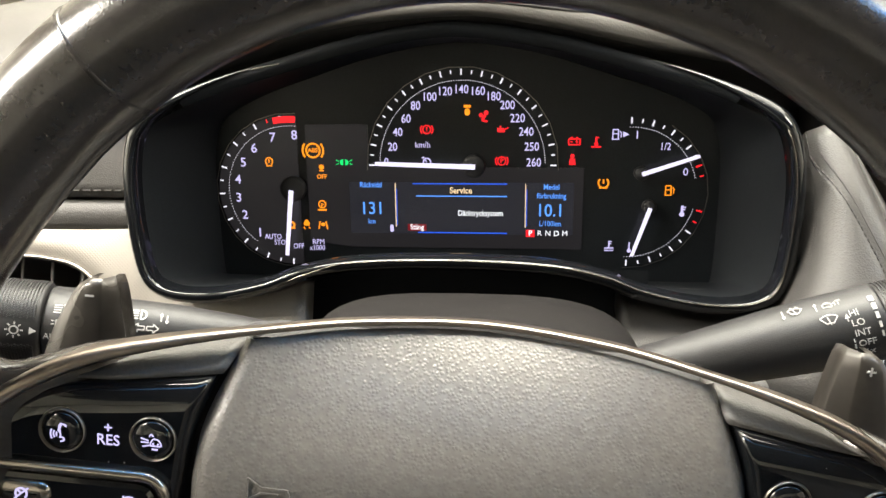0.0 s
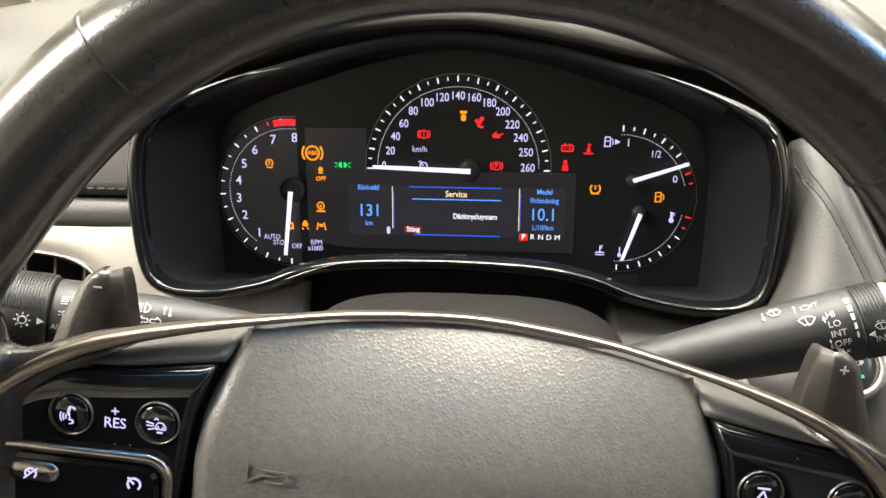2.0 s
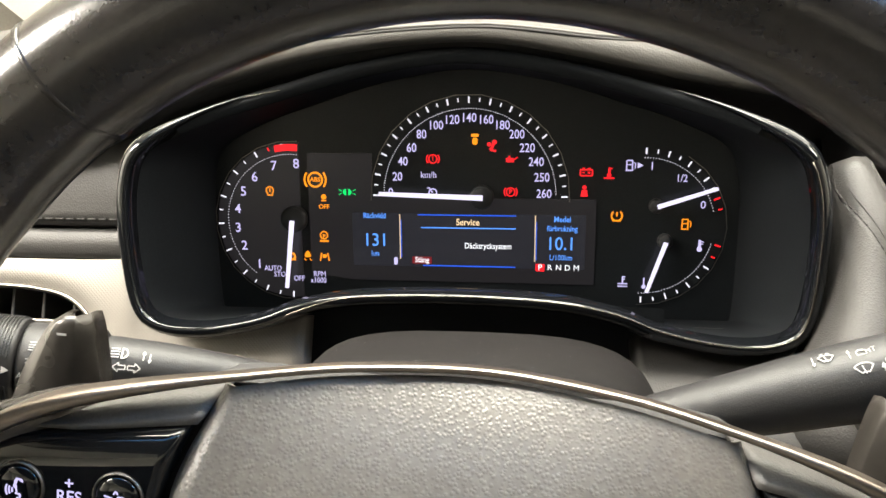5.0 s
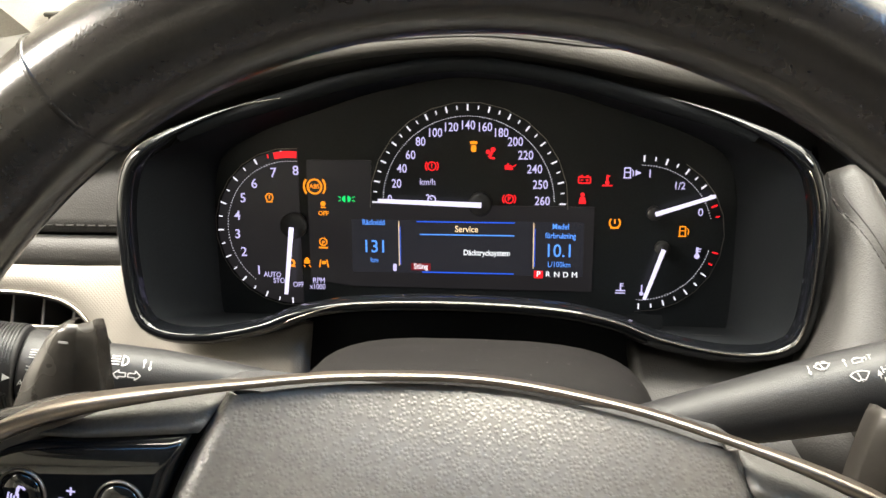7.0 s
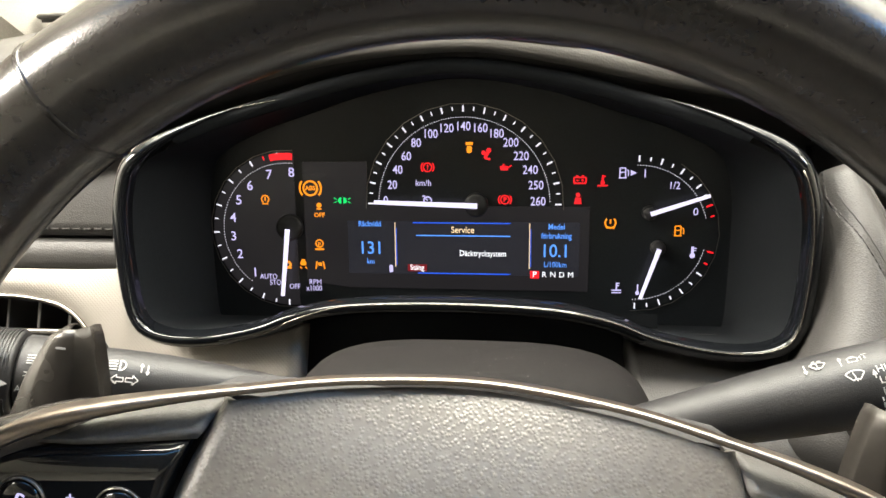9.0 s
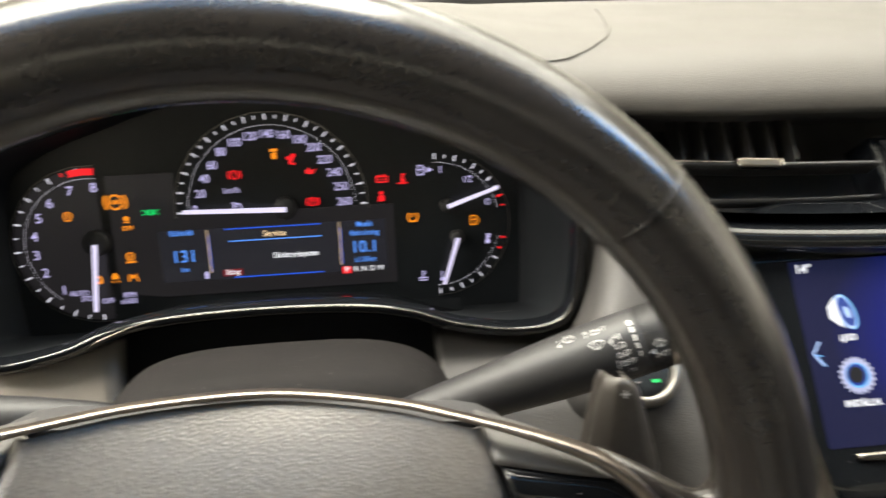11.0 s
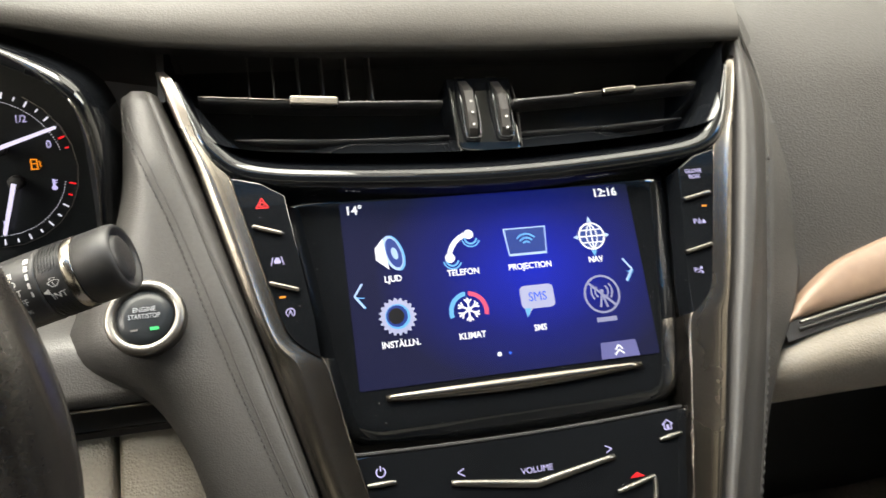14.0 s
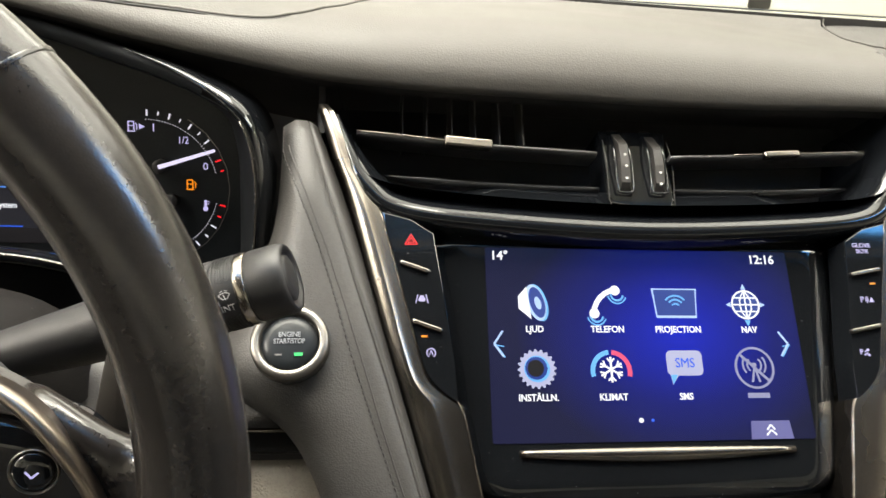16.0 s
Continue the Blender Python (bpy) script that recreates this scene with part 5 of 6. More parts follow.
def dial(name, x, y, r, a0, a1, ticks, dots, red=(), arc=None):
    """A dial: its outer line, ticks, and row of dots."""
    d = part(name, glyph([("arc", x * MM, y * MM, r * MM, 0.0005, *(arc or (a0 + 4, a1 - 4)))], 0.0006), SATIN, clu, "dial with fine lit ticks")
    for k in range(ticks + 1):
        a = radians(a0 + (a1 - a0) * k / ticks)
        big = k % 2 == 0
        r0, r1 = (r - 5.2, r - 1.4) if big else (r - 4.4, r - 2.0)
        part("tick", glyph([("line", (x + r0 * math.cos(a)) * MM, (y + r0 * math.sin(a)) * MM, (x + r1 * math.cos(a)) * MM, (y + r1 * math.sin(a)) * MM, (1.0 if big else 0.8) * MM)], 0.0004), LIT_RED if k in red else TICK_WHITE, d)
    if dots:
        bm = bmesh.new()
        b0, b1, n, rd = dots
        for k in range(n + 1):
            a = radians(b0 + (b1 - b0) * k / n)
            prism(arc_points((x + rd * math.cos(a)) * MM, (y + rd * math.sin(a)) * MM, 0.00033, 0, 300, 5), 0.0003, 0.0005, bm=bm)
        tagged(part("dots", bm, TICK_WHITE, d), kind="stuff")
    return d


def needle(parent, x, y, a, r0, r1, w=1.5, hub=9.0, z=0.006):
    c, s = math.cos(radians(a)), math.sin(radians(a))
    h = part("needle_hub", turned([(0, 0.0046), (hub * 0.8 * MM, 0.0046), (hub * MM, 0.0035), (hub * MM, -0.001)], 28, pose(x * MM, y * MM, 0)), SOFT_BLACK, parent, "black needle hub", True)
    bm = glyph([("poly", [(x * MM + (r0 * c - w * s) * MM, y * MM + (r0 * s + w * c) * MM), (x * MM + (r0 * c + w * s) * MM, y * MM + (r0 * s - w * c) * MM), (x * MM + (r1 * c + 0.75 * w * s) * MM, y * MM + (r1 * s - 0.75 * w * c) * MM), (x * MM + (r1 * c - 0.75 * w * s) * MM, y * MM + (r1 * s + 0.75 * w * c) * MM)])], z, 0.0012)
    return part("needle", bm, NEEDLE_LIT, parent, "lit white needle"), h


# rev counter
tx, ty, tr = -115, -14.2, 51.8
tach = dial("rev_counter", tx, ty, tr, 268, 96, 16, (232, 84, 62, 43.5), red=(15,), arc=(84, 276))
for k in range(1, 9):
    a = radians({1: 230, 2: 206, 3: 187, 4: 168, 5: 149, 6: 130, 7: 107, 8: 84}[k])
    rr = 37.5
    cap(str(k), tx + rr * math.cos(a), ty + rr * math.sin(a), 8.6, GLYPH_LILAC, tach, "numeral", z=0.0005, weight=0.05)
part("red_band", glyph([("arc", tx * MM, ty * MM, 0.0478, 0.0042, 84, 102)], 0.0005), LIT_RED, tach, "red warning band")
cap("AUTO", -130, -45.6, 5.0, GLYPH_LILAC, tach, z=0.0005, stretch=0.85)
cap("STOP", -124.5, -49.6, 5.0, GLYPH_LILAC, tach, z=0.0005, stretch=0.85)
cap("OFF", -112.5, -52, 5.0, GLYPH_LILAC, tach, z=0.0005, stretch=0.85)
cap("RPM", -98.5, -48.8, 5.0, GLYPH_LILAC, tach, z=0.0005, stretch=0.9)
cap("x1000", -99.5, -53.0, 5.0, GLYPH_LILAC, tach, z=0.0005, stretch=0.85)
needle(tach, -113.5, -12.2, 263, 0.5, 45, 1.5, 8.5)

# speedometer
spx, spy, spr = -0.6, 3.6, 62.3
spd = dial("speedometer", spx, spy, spr, 180, 0, 28, (178, 2, 110, 53.8), arc=(-3, 183))
NUM = (0, 20, 40, 60, 80, 100, 120, 140, 160, 180, 200, 220, 240, 250, 260)
for k, n in enumerate(NUM):
    a = radians(178 - 176 * k / 14)
    rr = 49.5 - (1.5 if 3 < k < 11 else 3 if k > 0 else 0)
    cap(str(n), spx + rr * math.cos(a), spy + rr * math.sin(a), 7.6, GLYPH_LILAC, spd, "numeral", z=0.0005, stretch=0.84, weight=0.05)
cap("km/h", -25.8, 16.6, 5.6, GLYPH_LILAC, spd, z=0.0005, stretch=0.9)
sign([("arc", 0, 0, 2.4, 0.8, -40, 220), ("line", 0, 0, -2.4, 2.6, 0.7), ("line", -3.6, 2.6, -1.8, 3.4, 0.6)], -23.2, 5.6, GLYPH_LILAC, spd, z=0.0005)
needle(spd, 7.5, 3.2, 178.2, -1, 64, 1.6, 7.5)

# fuel and coolant gauges on one ring
gx, gy, gr = 106.3, -14.2, 49.4
gau = dial("fuel_and_coolant_gauge", gx, gy, gr, 90, 14, 9, (91, 14, 34, 42), red=(8, 9), arc=(60, -92))
for k in range(9):
    a = radians(-14 - 9.4 * k)
    big = k % 2 == 0
    r0, r1 = (gr - 5.2, gr - 1.4) if big else (gr - 4.4, gr - 2.0)
    part("tick", glyph([("line", (gx + r0 * math.cos(a)) * MM, (gy + r0 * math.sin(a)) * MM, (gx + r1 * math.cos(a)) * MM, (gy + r1 * math.sin(a)) * MM, 0.0009)], 0.0004), LIT_RED if k < 2 else TICK_WHITE, gau)
bm = bmesh.new()
for k in range(33):
    a = radians(-14 - 77 * k / 32)
    prism(arc_points((gx + 42 * math.cos(a)) * MM, (gy + 42 * math.sin(a)) * MM, 0.00033, 0, 300, 5), 0.0003, 0.0005, bm=bm)
tagged(part("dots", bm, TICK_WHITE, gau), kind="stuff")
cap("1", 110, 22.6, 7.0, GLYPH_LILAC, gau, "numeral", z=0.0005)
cap("1/2", 127.7, 15.4, 6.4, GLYPH_LILAC, gau, "numeral", z=0.0005, stretch=0.85)
cap("0", 141, -0.6, 6.6, GLYPH_LILAC, gau, "numeral", z=0.0005)
PUMP = [("line", -2, -3, -2, 3, 0.7), ("line", 1.4, -3, 1.4, 3, 0.7), ("line", -2, 3, 1.4, 3, 0.7), ("line", -2.6, -3, 2, -3, 0.7), ("line", -2, 0.4, 1.4, 0.4, 0.6), ("line", 2.4, 2, 3.2, 0.8, 0.6), ("line", 3.2, 0.8, 3, -2, 0.6)]
sign(PUMP + [("poly", [(4.4, 1.8), (8, 0), (4.4, -1.8)])], 97, 23.2, GLYPH_LILAC, gau, z=0.0005)
sign([("line", 0, -2.6, 0, 3, 1.5), ("disc", 0, -2.6, 1.6), ("line", 0.8, 2, 2.4, 2, 0.6), ("line", 0.8, 0.6, 2, 0.6, 0.6)], 140.4, -25, GLYPH_LILAC, gau, z=0.0005)
sign([("line", 0, -2.6, 0, 3, 0.8), ("disc", 0, -2.6, 1.3)], 108.4, -49.4, GLYPH_LILAC, gau, z=0.0005)
sign([("line", 0, -1, 0, 3.4, 0.9), ("line", 0, 3, 1.8, 3, 0.6), ("line", 0, 1.6, 1.6, 1.6, 0.6), ("line", -3, -1.4, 3, -1.4, 0.7), ("line", -3, -3, 3, -3, 0.7)], 95.5, -49, GLYPH_LILAC, gau, z=0.0005)
needle(gau, 113.5, -1.2, 18.5, 0, 36, 1.3, 4.5)
needle(gau, 119.5, -22.8, 252, 0, 33, 1.3, 4.5)

# message display
dsp = part("message_display", prism(rounded(-0.0018, -0.025, 0.1475, 0.0345, 0.0006, 2), -0.0002, 0.0002), mat("display_glow", (0.01, 0.01, 0.012), 0.25, scale=900, emit=(0.55, 0.55, 0.75), power=0.02), clu, "lit message display in three columns")
ZD = 0.0004
cap("Räckvidd", -61, -9.6, 5.0, LIT_BLUE, dsp, z=ZD, stretch=0.82, weight=0.05)
cap("131", -60.6, -25.6, 11.6, LIT_BLUE, dsp, z=ZD, weight=0.06, stretch=0.95)
cap("km", -61, -34.2, 5.0, LIT_BLUE, dsp, z=ZD, stretch=0.85)
cap("Service", -1.2, -13.2, 5.8, LIT_CREAM, dsp, z=ZD, stretch=0.88, weight=0.05)
cap("Däcktrycksystem", 11.6, -28.2, 5.2, LIT_WHITE, dsp, z=ZD, stretch=0.82, weight=0.05)
sign([("poly", rounded(0, 0, 12.5, 4.6, 0.3, 2))], -30.6, -38, lamp_mat("lit_dark_red", (0.35, 0.01, 0.02), 0.4), dsp, z=ZD - 0.0001)
cap("Stäng", -30.6, -37.8, 5.0, LIT_WHITE, dsp, z=ZD + 0.0001, stretch=0.85, weight=0.05)
cap("Medel", 57.6, -10.6, 5.0, LIT_BLUE, dsp, z=ZD, stretch=0.85, weight=0.05)
cap("förbrukning", 57.6, -16.4, 5.0, LIT_BLUE, dsp, z=ZD, stretch=0.8, weight=0.05)
cap("10.1", 57.0, -26.2, 11.6, LIT_BLUE, dsp, z=ZD, weight=0.06, stretch=0.92)
cap("L/100km", 57.2, -34.8, 5.0, LIT_BLUE, dsp, z=ZD, stretch=0.82)
for x in (-44.6, 41.0):
    line_box(dsp, "divider", x * MM, -0.0085, x * MM, -0.0375, 0.0005, ZD, LIT_CREAM, 0.0002)
    line_box(dsp, "divider", (x + 0.8) * MM, -0.012, (x + 0.8) * MM, -0.0365, 0.0005, ZD, LIT_DEEP_BLUE, 0.0002)
for x0, x1, y, m_ in ((-33, 29, -8.6, LIT_DEEP_BLUE), (-31, 29, -16.8, LIT_BLUE), (-30, 29, -41.4, LIT_DEEP_BLUE)):
    line_box(dsp, "rule", x0 * MM, y * MM, x1 * MM, y * MM, 0.0007, ZD, m_, 0.0002)
sign([("poly", rounded(0, 0, 5.6, 4.8, 0.3, 2))], 44.4, -41.3, LIT_RED, dsp, z=ZD + 0.0001)
cap("P", 44.4, -41.2, 5.2, LIT_WHITE, dsp, z=ZD + 0.0004, weight=0.05)
for k, c in enumerate("RNDM"):
    cap(c, 50.4 + 5.5 * k, -41.2, 5.0, LIT_WHITE, dsp, z=ZD + 0.0004)
sign([("poly", rounded(0, 0, 2.4, 5, 1, 3))], -47.6, -38.8, GLYPH_LILAC, dsp, z=ZD)

# telltales
BRAKE = [("arc", 0, 0, 2.6, 0.7, 0, 360), ("arc", 0, 0, 4.0, 0.7, 140, 220), ("arc", 0, 0, 4.0, 0.7, -40, 40)]


def telltale(shapes, x, y, material, label, s=1.0, letters=None, size=2.6):
    t = sign(shapes, x, y, material, clu, s, "telltale", 0.0004, label)
    if letters:
        cap(letters, x, y, size, material, t, z=0.0006, weight=0.08)
    return t


DEE = [(-0.7, 2.0), (-1.8, 1.8), (-2.6, 1.0), (-2.9, 0), (-2.6, -1.0), (-1.8, -1.8), (-0.7, -2.0)]
telltale([("poly", DEE), ("poly", [(-x, y) for x, y in DEE][::-1])] + [("line", sx * 3.6, sy * 0.7, sx * 5.4, sy * 1.6, 0.55) for sx in (-1, 1) for sy in (-1, 1)], -78.3, 5.4, LIT_GREEN, "green side light telltale")
telltale(BRAKE, -99, 13.2, LIT_AMBER, "amber brake telltale", 1.75, "ABS", 4.0)
telltale([("arc", 0, 0.4, 2.4, 0.8, -60, 240), ("line", 0, -0.6, 0, 1.8, 0.8), ("line", -2, -2.6, 2, -2.6, 0.8)], -129.4, 5.6, LIT_AMBER, "amber telltale")
telltale([("disc", 0, 2.6, 1.7), ("line", -1.6, 0.2, 1.6, 0.2, 0.9)], -93.8, -0.4, LIT_AMBER, "amber stability telltale", 1.0)
cap("OFF", -93.8, -4.2, 4.0, LIT_AMBER, clu, "telltale", z=0.0005, weight=0.08)
telltale([("arc", 0, 0.8, 2.4, 0.8, 0, 360), ("line", -3, -3, 3, -3, 1.2)], -94.6, -23.6, LIT_AMBER, "amber parking brake telltale", 1.0, "P", 3.6)
telltale([("arc", 0, 0, 2, 1.4, 0, 360), ("line", -2.6, -2.2, 2.6, -2.2, 0.9)], -116.7, -37.2, LIT_AMBER, "amber telltale")
telltale([("poly", rounded(0, 0.8, 4, 2.6, 0.8, 3)), ("line", -2.4, -1.4, -1.2, -2.8, 0.7), ("line", 1.2, -1.4, 2.4, -2.8, 0.7), ("disc", 0, 2.4, 1.3)], -106, -37, LIT_AMBER, "amber skid telltale")
telltale([("line", -3, -2.8, -2, 2.4, 0.9), ("line", 3, -2.8, 2, 2.4, 0.9), ("poly", rounded(0, 0.4, 2.6, 2.2, 0.6, 3))], -94.7, -37, LIT_AMBER, "amber lane telltale")
telltale(BRAKE, -23, 26.6, LIT_RED, "red brake telltale", 1.0, "!", 4.2)
telltale([("poly", rounded(0, 2.6, 4.6, 1.8, 0.4, 2)), ("poly", rounded(0, -1, 3.2, 4.4, 1.2, 3))], 3.2, 38.6, LIT_AMBER, "amber telltale")
telltale([("disc", 1, 2.8, 1.5), ("line", 0.4, 1.4, -1.4, -2, 1.8), ("line", -1.4, -2, 2, -2.6, 1.2), ("disc", -2.2, 1.4, 1.3)], 14.2, 34.2, LIT_RED, "red airbag telltale")
telltale([("poly", [(-3, 1), (1.6, 1), (2.2, -1.6), (-2.6, -1.6)]), ("line", 2, 0, 4.2, 1.4, 0.7), ("line", -0.8, 1, -0.8, 2.4, 0.9)], 25.2, 26.4, LIT_RED, "red oil telltale")
telltale(BRAKE, 25.4, 6.4, LIT_RED, "red parking brake telltale", 1.0, "P", 4.0)
telltale([("line", -3.6, 1.6, 3.6, 1.6, 0.8), ("line", -3.6, -2, 3.6, -2, 0.8), ("line", -3.6, -2, -3.6, 1.6, 0.8), ("line", 3.6, -2, 3.6, 1.6, 0.8), ("line", -2.4, 2.4, -1, 2.4, 0.9), ("line", 1, 2.4, 2.4, 2.4, 0.9), ("line", -2.4, -0.2, -0.8, -0.2, 0.6), ("line", 0.8, -0.2, 2.4, -0.2, 0.6), ("line", 1.6, -1, 1.6, 0.6, 0.6)], 71.2, 18.8, LIT_RED, "red battery telltale")
telltale([("line", 0, -1, 0, 3.6, 1.2), ("disc", 0, -1, 1.3), ("line", 0, 3, 1.8, 3, 0.7), ("line", -3.2, -2.8, 3.2, -2.8, 0.9)], 84.9, 18.2, LIT_RED, "red coolant telltale")
telltale([("disc", 0, 2.6, 1.3), ("poly", [(-1.6, 1), (1.6, 1), (2.2, -3), (-2.2, -3)])], 70.3, 7, LIT_RED, "red seat belt telltale")
telltale([("arc", 0, 0, 2.9, 0.9, 130, 410), ("line", -2.4, -2.8, 2.4, -2.8, 0.9), ("line", 0, -0.4, 0, 2, 0.9)], 90.4, -7.6, LIT_AMBER, "amber tyre pressure telltale", 1.1)
telltale(PUMP, 131.4, -12.3, LIT_AMBER, "amber fuel telltale", 1.0)

# ---- steering column and stalks ----
col = thing("column_shroud", pose(0, 0, 0), "matt charcoal steering column shroud", "steering column")


def column_rows(table, cx):
    return [[Vector((cx + w * math.copysign(abs(math.sin(radians(a))) ** 0.6, math.sin(radians(a))), y, zt - drop * (1 - math.cos(radians(a)) ** 0.55))) for a in range(-88, 89, 8)] for y, w, zt, drop in table]


part("upper_cover", grid(column_rows(((-0.108, 0.070, 0.70, 0.03), (-0.110, 0.086, 0.748, 0.07), (-0.114, 0.089, 0.758, 0.07), (-0.122, 0.091, 0.7635, 0.07), (-0.14, 0.091, 0.769, 0.072), (-0.165, 0.087, 0.7735, 0.075), (-0.174, 0.084, 0.7735, 0.08), (-0.179, 0.080, 0.768, 0.08)), 0.012)), SHROUD, col, "", True)
part("collar", grid(column_rows(((-0.176, 0.079, 0.764, 0.09), (-0.180, 0.080, 0.7705, 0.09), (-0.186, 0.079, 0.772, 0.09), (-0.205, 0.075, 0.771, 0.09), (-0.225, 0.070, 0.768, 0.09), (-0.235, 0.064, 0.760, 0.08)), 0.014)), BLACK_PLASTIC, col, "black collar behind the wheel", True)
# black sheet that puts in the shade of the gap behind the shroud
gap = grid([[Vector((-0.105, -0.035, 0.735)), Vector((0.118, -0.035, 0.735))], [Vector((-0.115, -0.05, 0.60)), Vector((0.125, -0.05, 0.60))]])
part("gap_shade", gap, HOOD_BLACK, col, "black sheet in place of the dark gap behind the shroud")


def along(m0, p0, p1):
    """A pose at p0 whose z runs to p1."""
    z = (Vector(p1) - Vector(p0)).normalized()
    x = Vector((0, -1, 0)).cross(z).normalized() if m0 else Vector((0, 0, 1)).cross(z).normalized()
    y = z.cross(x)
    m = Matrix((x, y, z)).transposed().to_4x4()
    m.translation = p0
    return m


def ribs(r, z0, z1, n, a0=0, a1=360, depth=0.0006):
    bm = bmesh.new()
    rowsn = max(2, int((z1 - z0) / 0.0012))
    for i in range(n):
        for j in range(rowsn):
            a = radians(a0 + (a1 - a0) * (i + 0.5 * (j % 2)) / n)
            z = z0 + (z1 - z0) * (j + 0.5) / rowsn
            b2 = prism(circle(0.00055, 4), -0.0004, depth * 0.7)
            b2.transform(Matrix.Translation((r * math.cos(a), r * math.sin(a), z)) @ Matrix.Rotation(a, 4, "Z") @ Matrix.Rotation(radians(90), 4, "Y"))
            me = bpy.data.meshes.new("tmp")
            b2.to_mesh(me)
            b2.free()
            bm.from_mesh(me)
            bpy.data.meshes.remove(me)
    return bm


def on_barrel(shapes, s, r, z, a, flip=1.0):
    """A sign wrapped on to a barrel of radius r, at height z along it and angle a round it. Its x runs along the barrel."""
    bm = glyph(scaled(shapes, s * MM), 0, 0.0002)
    for v in bm.verts:
        x, y, t = v.co
        w = radians(a) - flip * y / r
        v.co = ((r + t) * math.cos(w), (r + t) * math.sin(w), z + flip * x)
    return bm


def barrel_text(s, size, r, z, a, flip=1.0):
    me = text_mesh(s, size * MM, align="CENTER")
    bm = bmesh.new()
    bm.from_mesh(me)
    for v in bm.verts:
        x, y, t = v.co
        w = radians(a) - flip * y / r
        v.co = ((r + t) * math.cos(w), (r + t) * math.sin(w), z + flip * x)
    return bm


# wiper stalk
W0, W1 = (0.0743, -0.1822, 0.7539), (0.2097, -0.1875, 0.7997)
WS = along(True, W0, W1)
wst = thing("wiper_stalk", WS, "black wiper stalk with white printed symbols", "control stalk", "column stalks")
L = (Vector(W1) - Vector(W0)).length
part("arm", turned([(0.0085, -0.02), (0.0095, 0), (0.0108, 0.02), (0.0124, 0.045), (0.0141, 0.07), (0.0151, 0.09), (0.0153, 0.111), (0.0150, 0.1122)], 40), STALK_BLACK, wst, "", True)
part("barrel", turned([(0.0146, 0.1124), (0.0149, 0.1130), (0.0149, 0.1226), (0.0144, 0.1232)], 40), STALK_BLACK, wst, "ribbed twist barrel", True)
part("ribs", ribs(0.0149, 0.1134, 0.1222, 26, -60, 48), STALK_BLACK, wst)
part("ribs", ribs(0.0149, 0.1134, 0.1222, 30, 104, 236), STALK_BLACK, wst)
part("bright_ring", turned([(0.0144, 0.1222), (0.0151, 0.1226), (0.0153, 0.1238), (0.0153, 0.1258), (0.0151, 0.1266), (0.0146, 0.1270)], 40), CHROME, wst, "bright ring", True)
part("end_knob", turned([(0.0144, 0.1271), (0.0150, 0.1278), (0.0151, L - 0.004), (0.0147, L - 0.0012), (0.0136, L), (0.0122, L - 0.0006), (0.0106, L - 0.003), (0.0102, L - 0.003), (0.0096, L - 0.0012), (0.0082, L - 0.0004), (0.004, L - 0.0001), (0, L)], 40), STALK_BLACK, wst, "black push knob", True)
BLADE = [("arc", 0, -4, 6.2, 0.5, 52, 128), ("arc", 0, -4, 2.4, 0.5, 52, 128), ("line", -1.4, -2, -3.8, 0.9, 0.5), ("line", 1.4, -2, 3.8, 0.9, 0.5), ("line", 0.2, -2.6, -0.6, 1.4, 0.45)]
DOWN = [("line", 0, 2.4, 0, -1.4, 0.45), ("poly", [(-0.9, -1.2), (0.9, -1.2), (0, -3)])]
SPRAY = [("line", -2.4, 3.0, -0.6, 3.6, 0.4), ("line", 0.6, 3.6, 2.4, 3.0, 0.4)]
TANK = [("line", -3, -1.8, 2.2, -1.8, 0.45), ("line", -3, -1.8, -3, 1.2, 0.45), ("line", 2.2, -1.8, 2.2, 1.2, 0.45), ("line", -3, 1.2, 2.2, 1.2, 0.45), ("line", -1.6, 1.2, -1.6, 2.2, 0.45), ("line", -1.6, 2.2, 1, 2.2, 0.45), ("line", 2.2, 0, 4.2, 1.2, 0.4), ("line", 4.2, -1.2, 4.2, 1.6, 0.4), ("line", 5, 2.4, 8, 2.4, 0.4), ("line", 6.4, 2.0, 6.4, -1.0, 0.4)]
for s_, k_, z_, a_ in ((BLADE + SPRAY, 0.72, 0.0822, 12), (DOWN, 0.8, 0.0775, 14), (TANK, 0.62, 0.0942, 14), ([(k, *v) for k, *v in (("line", 0, -2.4, 0, 1.4, 0.45), ("poly", [(-0.9, 1.2), (0.9, 1.2), (0, 3)]))], 0.75, 0.0898, 14), (BLADE, 0.86, 0.0928, 38)):
    part("symbol", on_barrel(s_, k_, 0.01525, z_, a_), PRINT_WHITE, wst)
for w_, z_, a_ in (("HI", 0.1017, 36), ("LO", 0.1021, 51), ("INT", 0.1027, 66), ("OFF", 0.1034, 82), ("1x", 0.1038, 97)):
    part("lettering", barrel_text(w_, 3.7, 0.0153, z_, a_), PRINT_WHITE, wst)
part("symbol", on_barrel([("line", 0, -5.4, 0, 4.4, 0.45), ("poly", [(-0.9, 4.2), (0.9, 4.2), (0, 6.2)]), ("line", 0, -6.2, 0, -8.0, 0.6), ("line", 0, -9.2, 0, -10.6, 0.45), ("poly", [(-0.8, -10.4), (0.8, -10.4), (0, -12)])], 1.0, 0.01535, 0.0990, 58), PRINT_WHITE, wst)
